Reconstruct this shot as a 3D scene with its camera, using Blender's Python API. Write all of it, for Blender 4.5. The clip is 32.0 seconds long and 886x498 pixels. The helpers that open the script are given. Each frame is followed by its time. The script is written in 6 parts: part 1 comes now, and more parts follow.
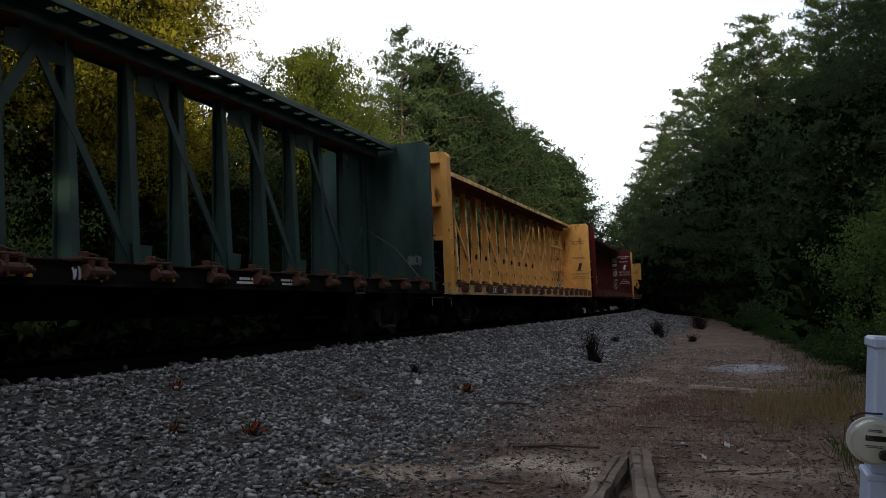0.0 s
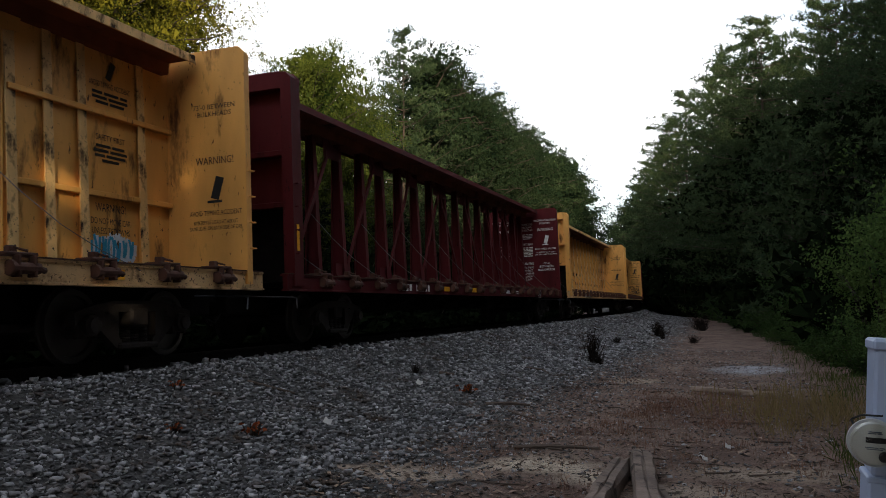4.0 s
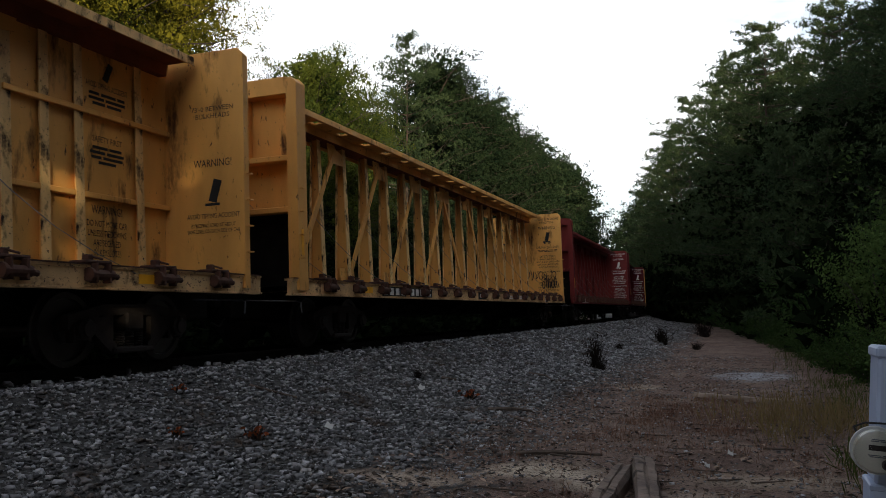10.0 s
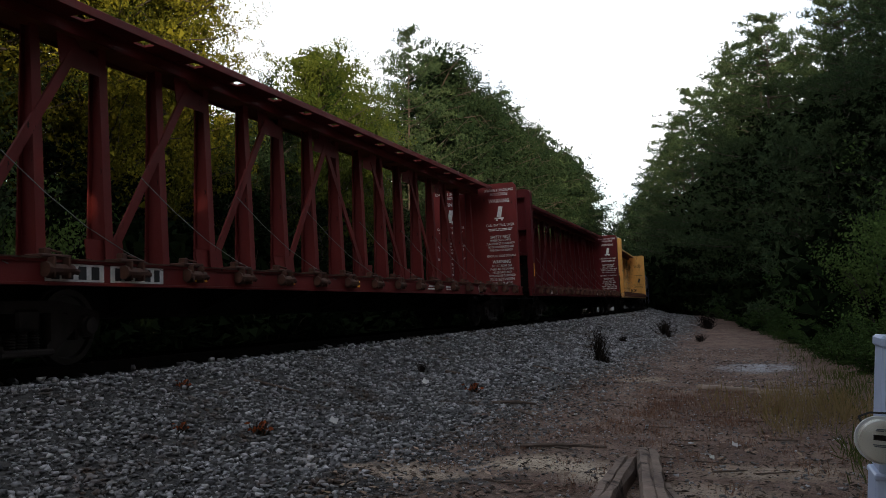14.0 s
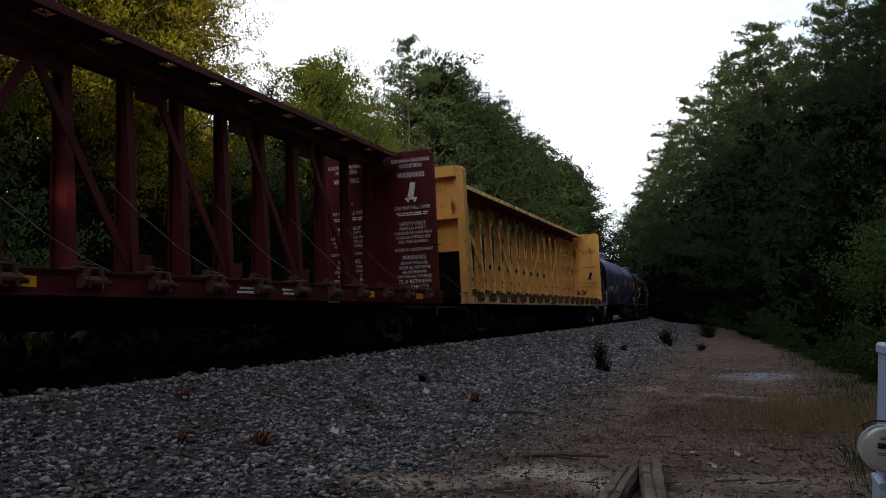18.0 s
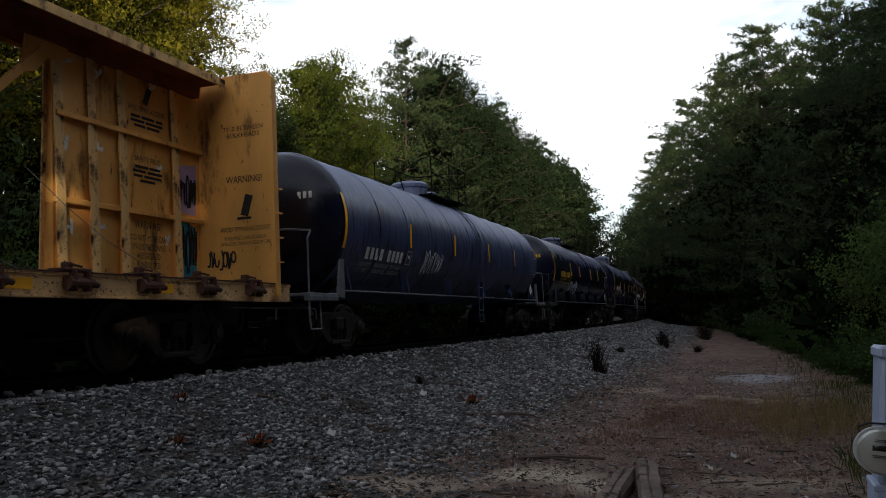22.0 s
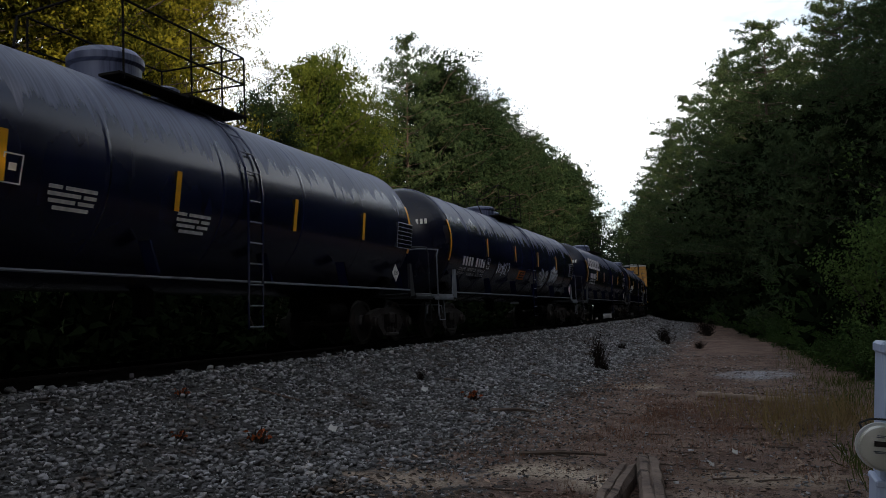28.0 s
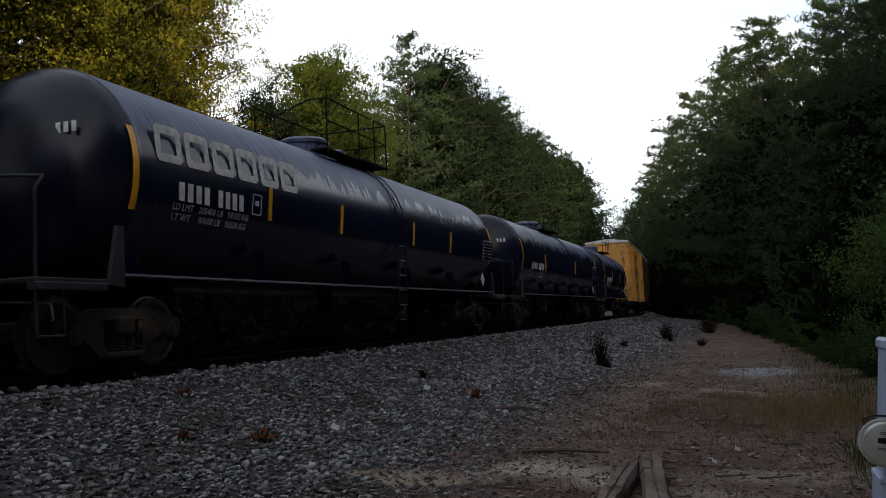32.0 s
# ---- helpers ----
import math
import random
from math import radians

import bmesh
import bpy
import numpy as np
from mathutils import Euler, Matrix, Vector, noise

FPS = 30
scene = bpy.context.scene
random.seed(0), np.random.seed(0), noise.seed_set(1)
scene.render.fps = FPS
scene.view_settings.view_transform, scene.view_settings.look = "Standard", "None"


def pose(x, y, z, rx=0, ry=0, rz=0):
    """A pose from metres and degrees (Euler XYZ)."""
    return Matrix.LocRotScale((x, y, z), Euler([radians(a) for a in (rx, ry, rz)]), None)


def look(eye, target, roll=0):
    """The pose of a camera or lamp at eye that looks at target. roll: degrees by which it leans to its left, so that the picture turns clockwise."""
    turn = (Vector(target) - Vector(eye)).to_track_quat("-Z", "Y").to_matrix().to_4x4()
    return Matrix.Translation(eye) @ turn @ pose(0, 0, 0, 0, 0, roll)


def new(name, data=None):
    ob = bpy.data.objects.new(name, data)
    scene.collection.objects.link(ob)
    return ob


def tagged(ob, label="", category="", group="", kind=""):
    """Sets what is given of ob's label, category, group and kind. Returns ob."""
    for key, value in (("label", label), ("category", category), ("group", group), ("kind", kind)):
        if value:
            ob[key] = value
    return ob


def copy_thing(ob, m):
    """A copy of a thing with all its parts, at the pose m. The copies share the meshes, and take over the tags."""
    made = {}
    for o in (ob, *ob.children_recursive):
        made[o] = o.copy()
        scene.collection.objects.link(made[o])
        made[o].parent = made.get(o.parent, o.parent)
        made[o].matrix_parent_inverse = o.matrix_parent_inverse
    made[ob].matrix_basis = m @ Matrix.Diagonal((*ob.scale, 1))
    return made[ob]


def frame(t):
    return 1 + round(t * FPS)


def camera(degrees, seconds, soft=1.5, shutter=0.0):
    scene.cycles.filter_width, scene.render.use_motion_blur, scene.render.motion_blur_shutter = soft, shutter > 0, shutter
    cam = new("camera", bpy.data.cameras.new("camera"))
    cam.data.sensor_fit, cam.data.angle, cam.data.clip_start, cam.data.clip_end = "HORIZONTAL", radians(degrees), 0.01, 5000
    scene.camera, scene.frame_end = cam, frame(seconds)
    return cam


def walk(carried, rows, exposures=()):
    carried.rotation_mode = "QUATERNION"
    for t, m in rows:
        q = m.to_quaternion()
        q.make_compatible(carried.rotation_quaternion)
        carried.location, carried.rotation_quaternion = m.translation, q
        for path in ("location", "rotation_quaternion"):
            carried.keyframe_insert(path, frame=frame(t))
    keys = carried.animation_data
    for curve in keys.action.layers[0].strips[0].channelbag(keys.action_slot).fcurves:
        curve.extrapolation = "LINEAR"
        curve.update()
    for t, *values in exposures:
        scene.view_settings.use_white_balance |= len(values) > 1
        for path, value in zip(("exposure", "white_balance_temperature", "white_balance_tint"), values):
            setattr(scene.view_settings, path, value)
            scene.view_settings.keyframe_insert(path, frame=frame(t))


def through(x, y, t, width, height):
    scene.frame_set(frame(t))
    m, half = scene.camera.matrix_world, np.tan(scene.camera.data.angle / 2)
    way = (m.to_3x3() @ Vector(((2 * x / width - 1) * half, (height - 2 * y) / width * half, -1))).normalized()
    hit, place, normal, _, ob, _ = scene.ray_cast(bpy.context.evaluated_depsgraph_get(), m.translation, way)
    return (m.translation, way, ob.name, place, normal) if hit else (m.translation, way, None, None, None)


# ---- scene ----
# The camera is held by hand beside the track: seconds, drift in metres, turn to the left, tilt up, lean.
EYE = Vector((0.0, 0.0, 1.55))
HELD = [
    (0, -0.003, -0.005, -0.002, 18.85, 3.64, -0.61), (0.5, -0.004, -0.010, -0.004, 18.82, 3.63, -0.51), (1, -0.005, -0.035, -0.007, 18.77, 3.58, -0.40),
    (1.5, -0.006, -0.001, -0.001, 18.82, 3.50, -0.47), (2, -0.003, 0.001, -0.005, 18.87, 3.47, -0.37), (2.5, -0.003, -0.004, -0.003, 18.90, 3.45, -0.43),
    (3, -0.002, -0.008, -0.003, 18.93, 3.50, -0.45), (3.5, -0.002, -0.011, -0.002, 18.95, 3.57, -0.46), (5.5, 0.006, -0.019, -0.000, 18.83, 4.09, -0.32),
    (6, -0.000, -0.020, -0.001, 18.75, 4.12, -0.14), (6.5, -0.003, -0.015, -0.001, 18.80, 4.14, -0.07), (7, -0.000, -0.012, -0.001, 18.86, 4.15, -0.05),
    (7.5, -0.003, -0.011, -0.001, 18.91, 4.10, -0.05), (8, -0.002, -0.016, -0.002, 18.97, 4.09, -0.01), (8.5, -0.000, -0.004, 0.001, 19.02, 3.98, -0.04),
    (9, -0.004, -0.011, -0.001, 19.03, 3.96, -0.02), (9.5, -0.001, -0.011, -0.002, 19.09, 3.99, -0.05), (10, 0.001, -0.009, -0.001, 19.14, 4.02, -0.17),
    (10.5, -0.005, -0.015, -0.003, 19.14, 4.00, -0.05), (11, -0.004, -0.004, -0.004, 19.20, 3.96, -0.00), (11.5, -0.001, 0.002, -0.003, 19.20, 3.93, 0.01),
    (12, -0.002, -0.009, -0.004, 19.19, 3.86, 0.02), (12.5, -0.007, -0.007, -0.004, 19.19, 3.75, 0.01), (13, -0.005, -0.008, -0.004, 19.24, 3.66, -0.13),
    (13.5, -0.006, -0.013, -0.003, 19.27, 3.55, -0.41), (14, 0.000, -0.007, -0.004, 19.33, 3.63, -0.63), (14.5, 0.003, -0.019, -0.005, 19.35, 3.67, -0.66),
    (16.5, -0.003, -0.014, -0.004, 19.36, 4.04, -0.63), (17, -0.002, -0.015, -0.003, 19.36, 4.14, -0.65), (17.5, -0.004, -0.010, -0.003, 19.34, 4.24, -0.73),
    (18, -0.006, -0.002, -0.006, 19.34, 4.27, -0.81), (18.5, -0.010, -0.006, -0.005, 19.35, 4.27, -0.72), (19, -0.008, -0.010, -0.006, 19.39, 4.27, -0.69),
    (19.5, -0.005, -0.011, -0.004, 19.41, 4.25, -0.74), (20, -0.003, -0.011, -0.005, 19.43, 4.27, -0.72), (20.5, -0.005, -0.011, -0.004, 19.39, 4.31, -0.72),
    (21, -0.001, -0.017, -0.003, 19.33, 4.34, -0.78), (21.5, -0.002, -0.015, -0.003, 19.20, 4.37, -0.86), (22, -0.002, -0.009, -0.003, 19.14, 4.38, -0.79),
    (22.5, 0.003, -0.009, -0.002, 19.10, 4.43, -0.73), (23, 0.002, -0.011, -0.001, 19.09, 4.45, -0.69), (23.5, -0.000, -0.004, -0.004, 18.98, 4.49, -0.74),
    (24, -0.003, 0.003, -0.003, 19.02, 4.51, -0.84), (24.5, -0.006, -0.003, -0.006, 19.08, 4.48, -0.88), (25, -0.004, 0.003, -0.004, 19.13, 4.40, -0.96),
    (25.5, -0.001, -0.004, -0.005, 19.17, 4.37, -1.02), (27.5, -0.001, 0.002, -0.005, 19.20, 4.19, -0.80), (28, -0.003, -0.001, -0.006, 19.24, 4.13, -0.76),
    (28.5, -0.001, -0.007, -0.005, 19.26, 4.10, -0.88), (29, 0.001, -0.009, -0.005, 19.31, 4.07, -0.88), (29.5, 0.001, -0.020, -0.003, 19.26, 4.11, -0.83),
    (30, -0.004, -0.017, -0.002, 19.21, 4.12, -0.75), (30.5, -0.004, -0.007, -0.005, 19.23, 4.13, -0.76), (31, -0.004, -0.004, -0.004, 19.27, 4.11, -0.76),
    (31.5, -0.006, -0.006, -0.004, 19.31, 4.10, -0.85), (32, -0.004, 0.001, -0.006, 19.36, 4.02, -1.00),
]


def held(dx, dy, dz, turn, tilt, lean):
    eye = EYE + Vector((dx, dy, dz))
    a, b = radians(turn), radians(tilt)
    return look(eye, eye + 10 * Vector((-math.sin(a) * math.cos(b), math.cos(a) * math.cos(b), math.sin(b))), lean)


cam = camera(54.68, 32.0, soft=0.6, shutter=0.06)
walk(cam, [(t, held(*row)) for t, *row in HELD],
     [(0, 0.58), (1, 0.72), (3, 0.76), (3.5, 0.72), (5.5, 0.42), (6, 0.38), (11.5, 0.38), (12.5, 0.50), (13, 0.66), (14, 0.68), (14.5, 0.62), (16.5, 0.40), (17, 0.34), (20, 0.32), (22, 0.24), (23.5, 0.12), (24, 0.08), (24.5, 0.12), (25, 0.22), (27.5, 0.30), (32, 0.34)])

# ---- light: a bright hazy sky, and a low sun that comes over the trees to the right ----
world = bpy.data.worlds.new("sky")
scene.world = world
world.use_nodes = True
wn, wl = world.node_tree.nodes, world.node_tree.links
bg = wn["Background"]
sky = wn.new("ShaderNodeTexSky")
sky.sky_type, sky.sun_disc = "NISHITA", False
SUN_EL, SUN_AZ = 16.0, 150.0   # height, and bearing clockwise from the track's +y
sky.sun_elevation, sky.sun_rotation = radians(SUN_EL), radians(SUN_AZ)
sky.air_density, sky.dust_density = 1.0, 2.0
coords = wn.new("ShaderNodeTexCoord")
stretch = wn.new("ShaderNodeMapping")
stretch.inputs["Scale"].default_value = (1.0, 1.0, 2.6)
puffs = wn.new("ShaderNodeTexNoise")
puffs.inputs["Scale"].default_value, puffs.inputs["Detail"].default_value = 3.1, 6
puffs.inputs["Roughness"].default_value = 0.55
cover = wn.new("ShaderNodeMapRange")
cover.inputs["From Min"].default_value, cover.inputs["From Max"].default_value = 0.38, 0.52
cover.inputs["To Min"].default_value, cover.inputs["To Max"].default_value = 0.36, 1.0
# the cloud deck is seen edge-on low down, thin and broken overhead
updir = wn.new("ShaderNodeSeparateXYZ")
deck = wn.new("ShaderNodeMapRange")
deck.interpolation_type = "SMOOTHSTEP"
deck.inputs["From Min"].default_value, deck.inputs["From Max"].default_value = 0.22, 0.62
deck.inputs["To Min"].default_value, deck.inputs["To Max"].default_value = 1.0, 0.34
both = wn.new("ShaderNodeMath")
both.operation = "MULTIPLY"
mix = wn.new("ShaderNodeMix")
mix.data_type = "RGBA"
mix.inputs["B"].default_value = (13.5, 13.8, 14.3, 1)
wl.new(coords.outputs["Generated"], stretch.inputs["Vector"])
wl.new(coords.outputs["Generated"], updir.inputs["Vector"])
wl.new(updir.outputs["Z"], deck.inputs["Value"])
wl.new(stretch.outputs["Vector"], puffs.inputs["Vector"])
wl.new(puffs.outputs["Fac"], cover.inputs["Value"])
wl.new(cover.outputs["Result"], both.inputs[0])
wl.new(deck.outputs["Result"], both.inputs[1])
wl.new(both.outputs["Value"], mix.inputs["Factor"])
clear = wn.new("ShaderNodeVectorMath")
clear.operation = "SCALE"
clear.inputs["Scale"].default_value = 1.5
wl.new(sky.outputs["Color"], clear.inputs[0])
wl.new(clear.outputs["Vector"], mix.inputs["A"])
wl.new(mix.outputs["Result"], bg.inputs["Color"])
bg.inputs["Strength"].default_value = 0.10
sun = new("sun", bpy.data.lights.new("sun", "SUN"))
sun.data.energy, sun.data.angle, sun.data.color = 5.0, radians(0.6), (1.0, 0.84, 0.58)
_az, _el = radians(SUN_AZ), radians(SUN_EL)
sun.matrix_world = look((math.sin(_az) * math.cos(_el) * 60, math.cos(_az) * math.cos(_el) * 60, math.sin(_el) * 60), (0, 0, 0))

# ---- materials ----
def mat(name, color, rough=0.8, metal=0.0, vary=0.25, scale=3.0, bump=0.0, bump_scale=30.0, dirt=None, dirt_amount=0.0, dirt_scale=1.2, streak=1.0, spec=0.3, island=False, per_object=0.0, skew=1.0, chips=0.0, dust_sheen=None, dust_sheen_z=0.0):
    """A painted or natural surface: two scales of variation, dirt or rust, and fine relief."""
    m = bpy.data.materials.new(name)
    m.use_nodes = True
    n, l = m.node_tree.nodes, m.node_tree.links
    b = n["Principled BSDF"]
    b.inputs["Roughness"].default_value, b.inputs["Metallic"].default_value = rough, metal
    b.inputs["Specular IOR Level"].default_value = spec
    tc = n.new("ShaderNodeTexCoord")
    mp = n.new("ShaderNodeMapping")
    mp.inputs["Scale"].default_value = (1, 1, 1 / streak)
    l.new(tc.outputs["Object"], mp.inputs["Vector"])
    big = n.new("ShaderNodeTexNoise")
    big.inputs["Scale"].default_value, big.inputs["Detail"].default_value = scale, 8
    l.new(mp.outputs["Vector"], big.inputs["Vector"])
    ramp = n.new("ShaderNodeMapRange")
    ramp.inputs["From Min"].default_value, ramp.inputs["From Max"].default_value = 0.3, 0.7
    ramp.inputs["To Min"].default_value, ramp.inputs["To Max"].default_value = 1 - vary, 1 + vary
    l.new(big.outputs["Fac"], ramp.inputs["Value"])
    hsv = n.new("ShaderNodeHueSaturation")
    hsv.inputs["Color"].default_value = (*color, 1)
    value = ramp.outputs["Result"]
    if island or per_object:
        if island:   # each stone its own shade
            rnd = n.new("ShaderNodeNewGeometry").outputs["Random Per Island"]
        else:
            rnd = n.new("ShaderNodeObjectInfo").outputs["Random"]
        spread = per_object or 0.45
        rr = n.new("ShaderNodeMapRange")
        rr.inputs["To Min"].default_value, rr.inputs["To Max"].default_value = 1 - spread, 1 + spread
        if skew != 1:
            pw = n.new("ShaderNodeMath")
            pw.operation = "POWER"
            l.new(rnd, pw.inputs[0])
            pw.inputs[1].default_value = skew
            rnd = pw.outputs["Value"]
            rr.inputs["To Max"].default_value = 1 + 1.9 * spread
        l.new(rnd, rr.inputs["Value"])
        mul = n.new("ShaderNodeMath")
        mul.operation = "MULTIPLY"
        l.new(value, mul.inputs[0])
        l.new(rr.outputs["Result"], mul.inputs[1])
        value = mul.outputs["Value"]
    l.new(value, hsv.inputs["Value"])
    out = hsv.outputs["Color"]
    if dirt:
        dn = n.new("ShaderNodeTexNoise")
        dn.inputs["Scale"].default_value, dn.inputs["Detail"].default_value, dn.inputs["Roughness"].default_value = dirt_scale, 10, 0.65
        l.new(mp.outputs["Vector"], dn.inputs["Vector"])
        dr = n.new("ShaderNodeMapRange")
        dr.inputs["From Min"].default_value, dr.inputs["From Max"].default_value = 0.72 - 0.4 * dirt_amount, 0.80 - 0.3 * dirt_amount
        l.new(dn.outputs["Fac"], dr.inputs["Value"])
        mx = n.new("ShaderNodeMix")
        mx.data_type = "RGBA"
        l.new(dr.outputs["Result"], mx.inputs["Factor"])
        l.new(out, mx.inputs["A"])
        mx.inputs["B"].default_value = (*dirt, 1)
        out = mx.outputs["Result"]
        if chips:   # small scuffs where the paint has gone
            cn = n.new("ShaderNodeTexNoise")
            cn.inputs["Scale"].default_value, cn.inputs["Detail"].default_value, cn.inputs["Roughness"].default_value = dirt_scale * 5.5, 8, 0.7
            l.new(mp.outputs["Vector"], cn.inputs["Vector"])
            cr = n.new("ShaderNodeMapRange")
            cr.inputs["From Min"].default_value, cr.inputs["From Max"].default_value = 0.66 - 0.1 * chips, 0.69 - 0.1 * chips
            l.new(cn.outputs["Fac"], cr.inputs["Value"])
            cx = n.new("ShaderNodeMix")
            cx.data_type = "RGBA"
            l.new(cr.outputs["Result"], cx.inputs["Factor"])
            l.new(out, cx.inputs["A"])
            cx.inputs["B"].default_value = (*[0.5 * c for c in dirt], 1)
            out = cx.outputs["Result"]
        rg = n.new("ShaderNodeMapRange")
        rg.inputs["To Min"].default_value, rg.inputs["To Max"].default_value = rough, min(1, rough + 0.3)
        l.new(dr.outputs["Result"], rg.inputs["Value"])
        l.new(rg.outputs["Result"], b.inputs["Roughness"])
    if dust_sheen:   # dust with painted sky sheen on top, washed in drips below a ragged line
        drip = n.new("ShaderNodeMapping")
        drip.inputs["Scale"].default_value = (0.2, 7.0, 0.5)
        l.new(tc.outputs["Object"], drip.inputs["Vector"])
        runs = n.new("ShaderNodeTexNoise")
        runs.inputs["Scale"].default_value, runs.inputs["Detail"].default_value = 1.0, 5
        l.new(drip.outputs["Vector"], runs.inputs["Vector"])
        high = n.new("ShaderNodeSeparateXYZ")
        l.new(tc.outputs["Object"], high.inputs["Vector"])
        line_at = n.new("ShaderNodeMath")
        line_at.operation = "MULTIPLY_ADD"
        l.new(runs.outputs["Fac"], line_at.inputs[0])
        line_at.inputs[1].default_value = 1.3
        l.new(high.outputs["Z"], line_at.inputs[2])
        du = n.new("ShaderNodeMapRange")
        du.inputs["From Min"].default_value, du.inputs["From Max"].default_value = dust_sheen_z + 0.58, dust_sheen_z + 0.68
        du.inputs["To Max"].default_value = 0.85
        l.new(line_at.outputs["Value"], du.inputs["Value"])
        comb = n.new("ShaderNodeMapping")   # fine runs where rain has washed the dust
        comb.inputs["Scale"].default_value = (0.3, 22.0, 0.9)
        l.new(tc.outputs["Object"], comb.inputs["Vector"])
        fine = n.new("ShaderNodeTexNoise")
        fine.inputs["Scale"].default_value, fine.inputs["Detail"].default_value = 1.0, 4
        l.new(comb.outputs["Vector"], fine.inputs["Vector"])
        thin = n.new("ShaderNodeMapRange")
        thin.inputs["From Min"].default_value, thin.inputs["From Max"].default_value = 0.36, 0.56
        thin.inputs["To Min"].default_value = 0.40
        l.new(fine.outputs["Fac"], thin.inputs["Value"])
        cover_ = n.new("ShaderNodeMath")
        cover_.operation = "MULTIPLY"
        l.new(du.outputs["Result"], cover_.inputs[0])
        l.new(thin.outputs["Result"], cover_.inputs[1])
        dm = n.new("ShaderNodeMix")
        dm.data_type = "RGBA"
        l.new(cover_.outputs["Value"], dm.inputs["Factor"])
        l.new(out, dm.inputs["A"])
        dm.inputs["B"].default_value = (*dust_sheen, 1)
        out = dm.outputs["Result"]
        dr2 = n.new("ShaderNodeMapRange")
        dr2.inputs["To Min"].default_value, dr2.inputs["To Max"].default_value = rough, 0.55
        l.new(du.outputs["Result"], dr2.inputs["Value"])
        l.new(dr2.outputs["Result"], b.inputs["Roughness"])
    l.new(out, b.inputs["Base Color"])
    if bump:
        bn = n.new("ShaderNodeTexNoise")
        bn.inputs["Scale"].default_value, bn.inputs["Detail"].default_value = bump_scale, 5
        l.new(tc.outputs["Object"], bn.inputs["Vector"])
        bp = n.new("ShaderNodeBump")
        bp.inputs["Strength"].default_value, bp.inputs["Distance"].default_value = bump, 0.02
        l.new(bn.outputs["Fac"], bp.inputs["Height"])
        l.new(bp.outputs["Normal"], b.inputs["Normal"])
    return m


def leaf_mat(name, color, warm, through=0.35):
    """Leaves: two greens mixed clump by clump, part of the light passing through."""
    m = bpy.data.materials.new(name)
    m.use_nodes = True
    n, l = m.node_tree.nodes, m.node_tree.links
    n.remove(n["Principled BSDF"])
    geo = n.new("ShaderNodeNewGeometry")
    tc = n.new("ShaderNodeTexCoord")
    ns = n.new("ShaderNodeTexNoise")
    ns.inputs["Scale"].default_value = 0.45
    l.new(tc.outputs["Object"], ns.inputs["Vector"])
    add = n.new("ShaderNodeMath")
    add.operation = "MULTIPLY_ADD"
    l.new(geo.outputs["Random Per Island"], add.inputs[0])
    add.inputs[1].default_value = 0.55
    sub = n.new("ShaderNodeMapRange")
    sub.inputs["From Min"].default_value, sub.inputs["From Max"].default_value = 0.35, 0.65
    sub.inputs["To Min"].default_value, sub.inputs["To Max"].default_value = -0.05, 0.5
    l.new(ns.outputs["Fac"], sub.inputs["Value"])
    l.new(sub.outputs["Result"], add.inputs[2])
    mx = n.new("ShaderNodeMix")
    mx.data_type = "RGBA"
    mx.inputs["A"].default_value, mx.inputs["B"].default_value = (*color, 1), (*warm, 1)
    l.new(add.outputs["Value"], mx.inputs["Factor"])
    d = n.new("ShaderNodeBsdfPrincipled")
    d.inputs["Roughness"].default_value, d.inputs["Specular IOR Level"].default_value = 0.7, 0.0
    t = n.new("ShaderNodeBsdfTranslucent")
    ms = n.new("ShaderNodeMixShader")
    ms.inputs["Fac"].default_value = through
    l.new(mx.outputs["Result"], d.inputs["Base Color"])
    l.new(mx.outputs["Result"], t.inputs["Color"])
    l.new(d.outputs["BSDF"], ms.inputs[1])
    l.new(t.outputs["BSDF"], ms.inputs[2])
    l.new(ms.outputs["Shader"], n["Material Output"].inputs["Surface"])
    return m


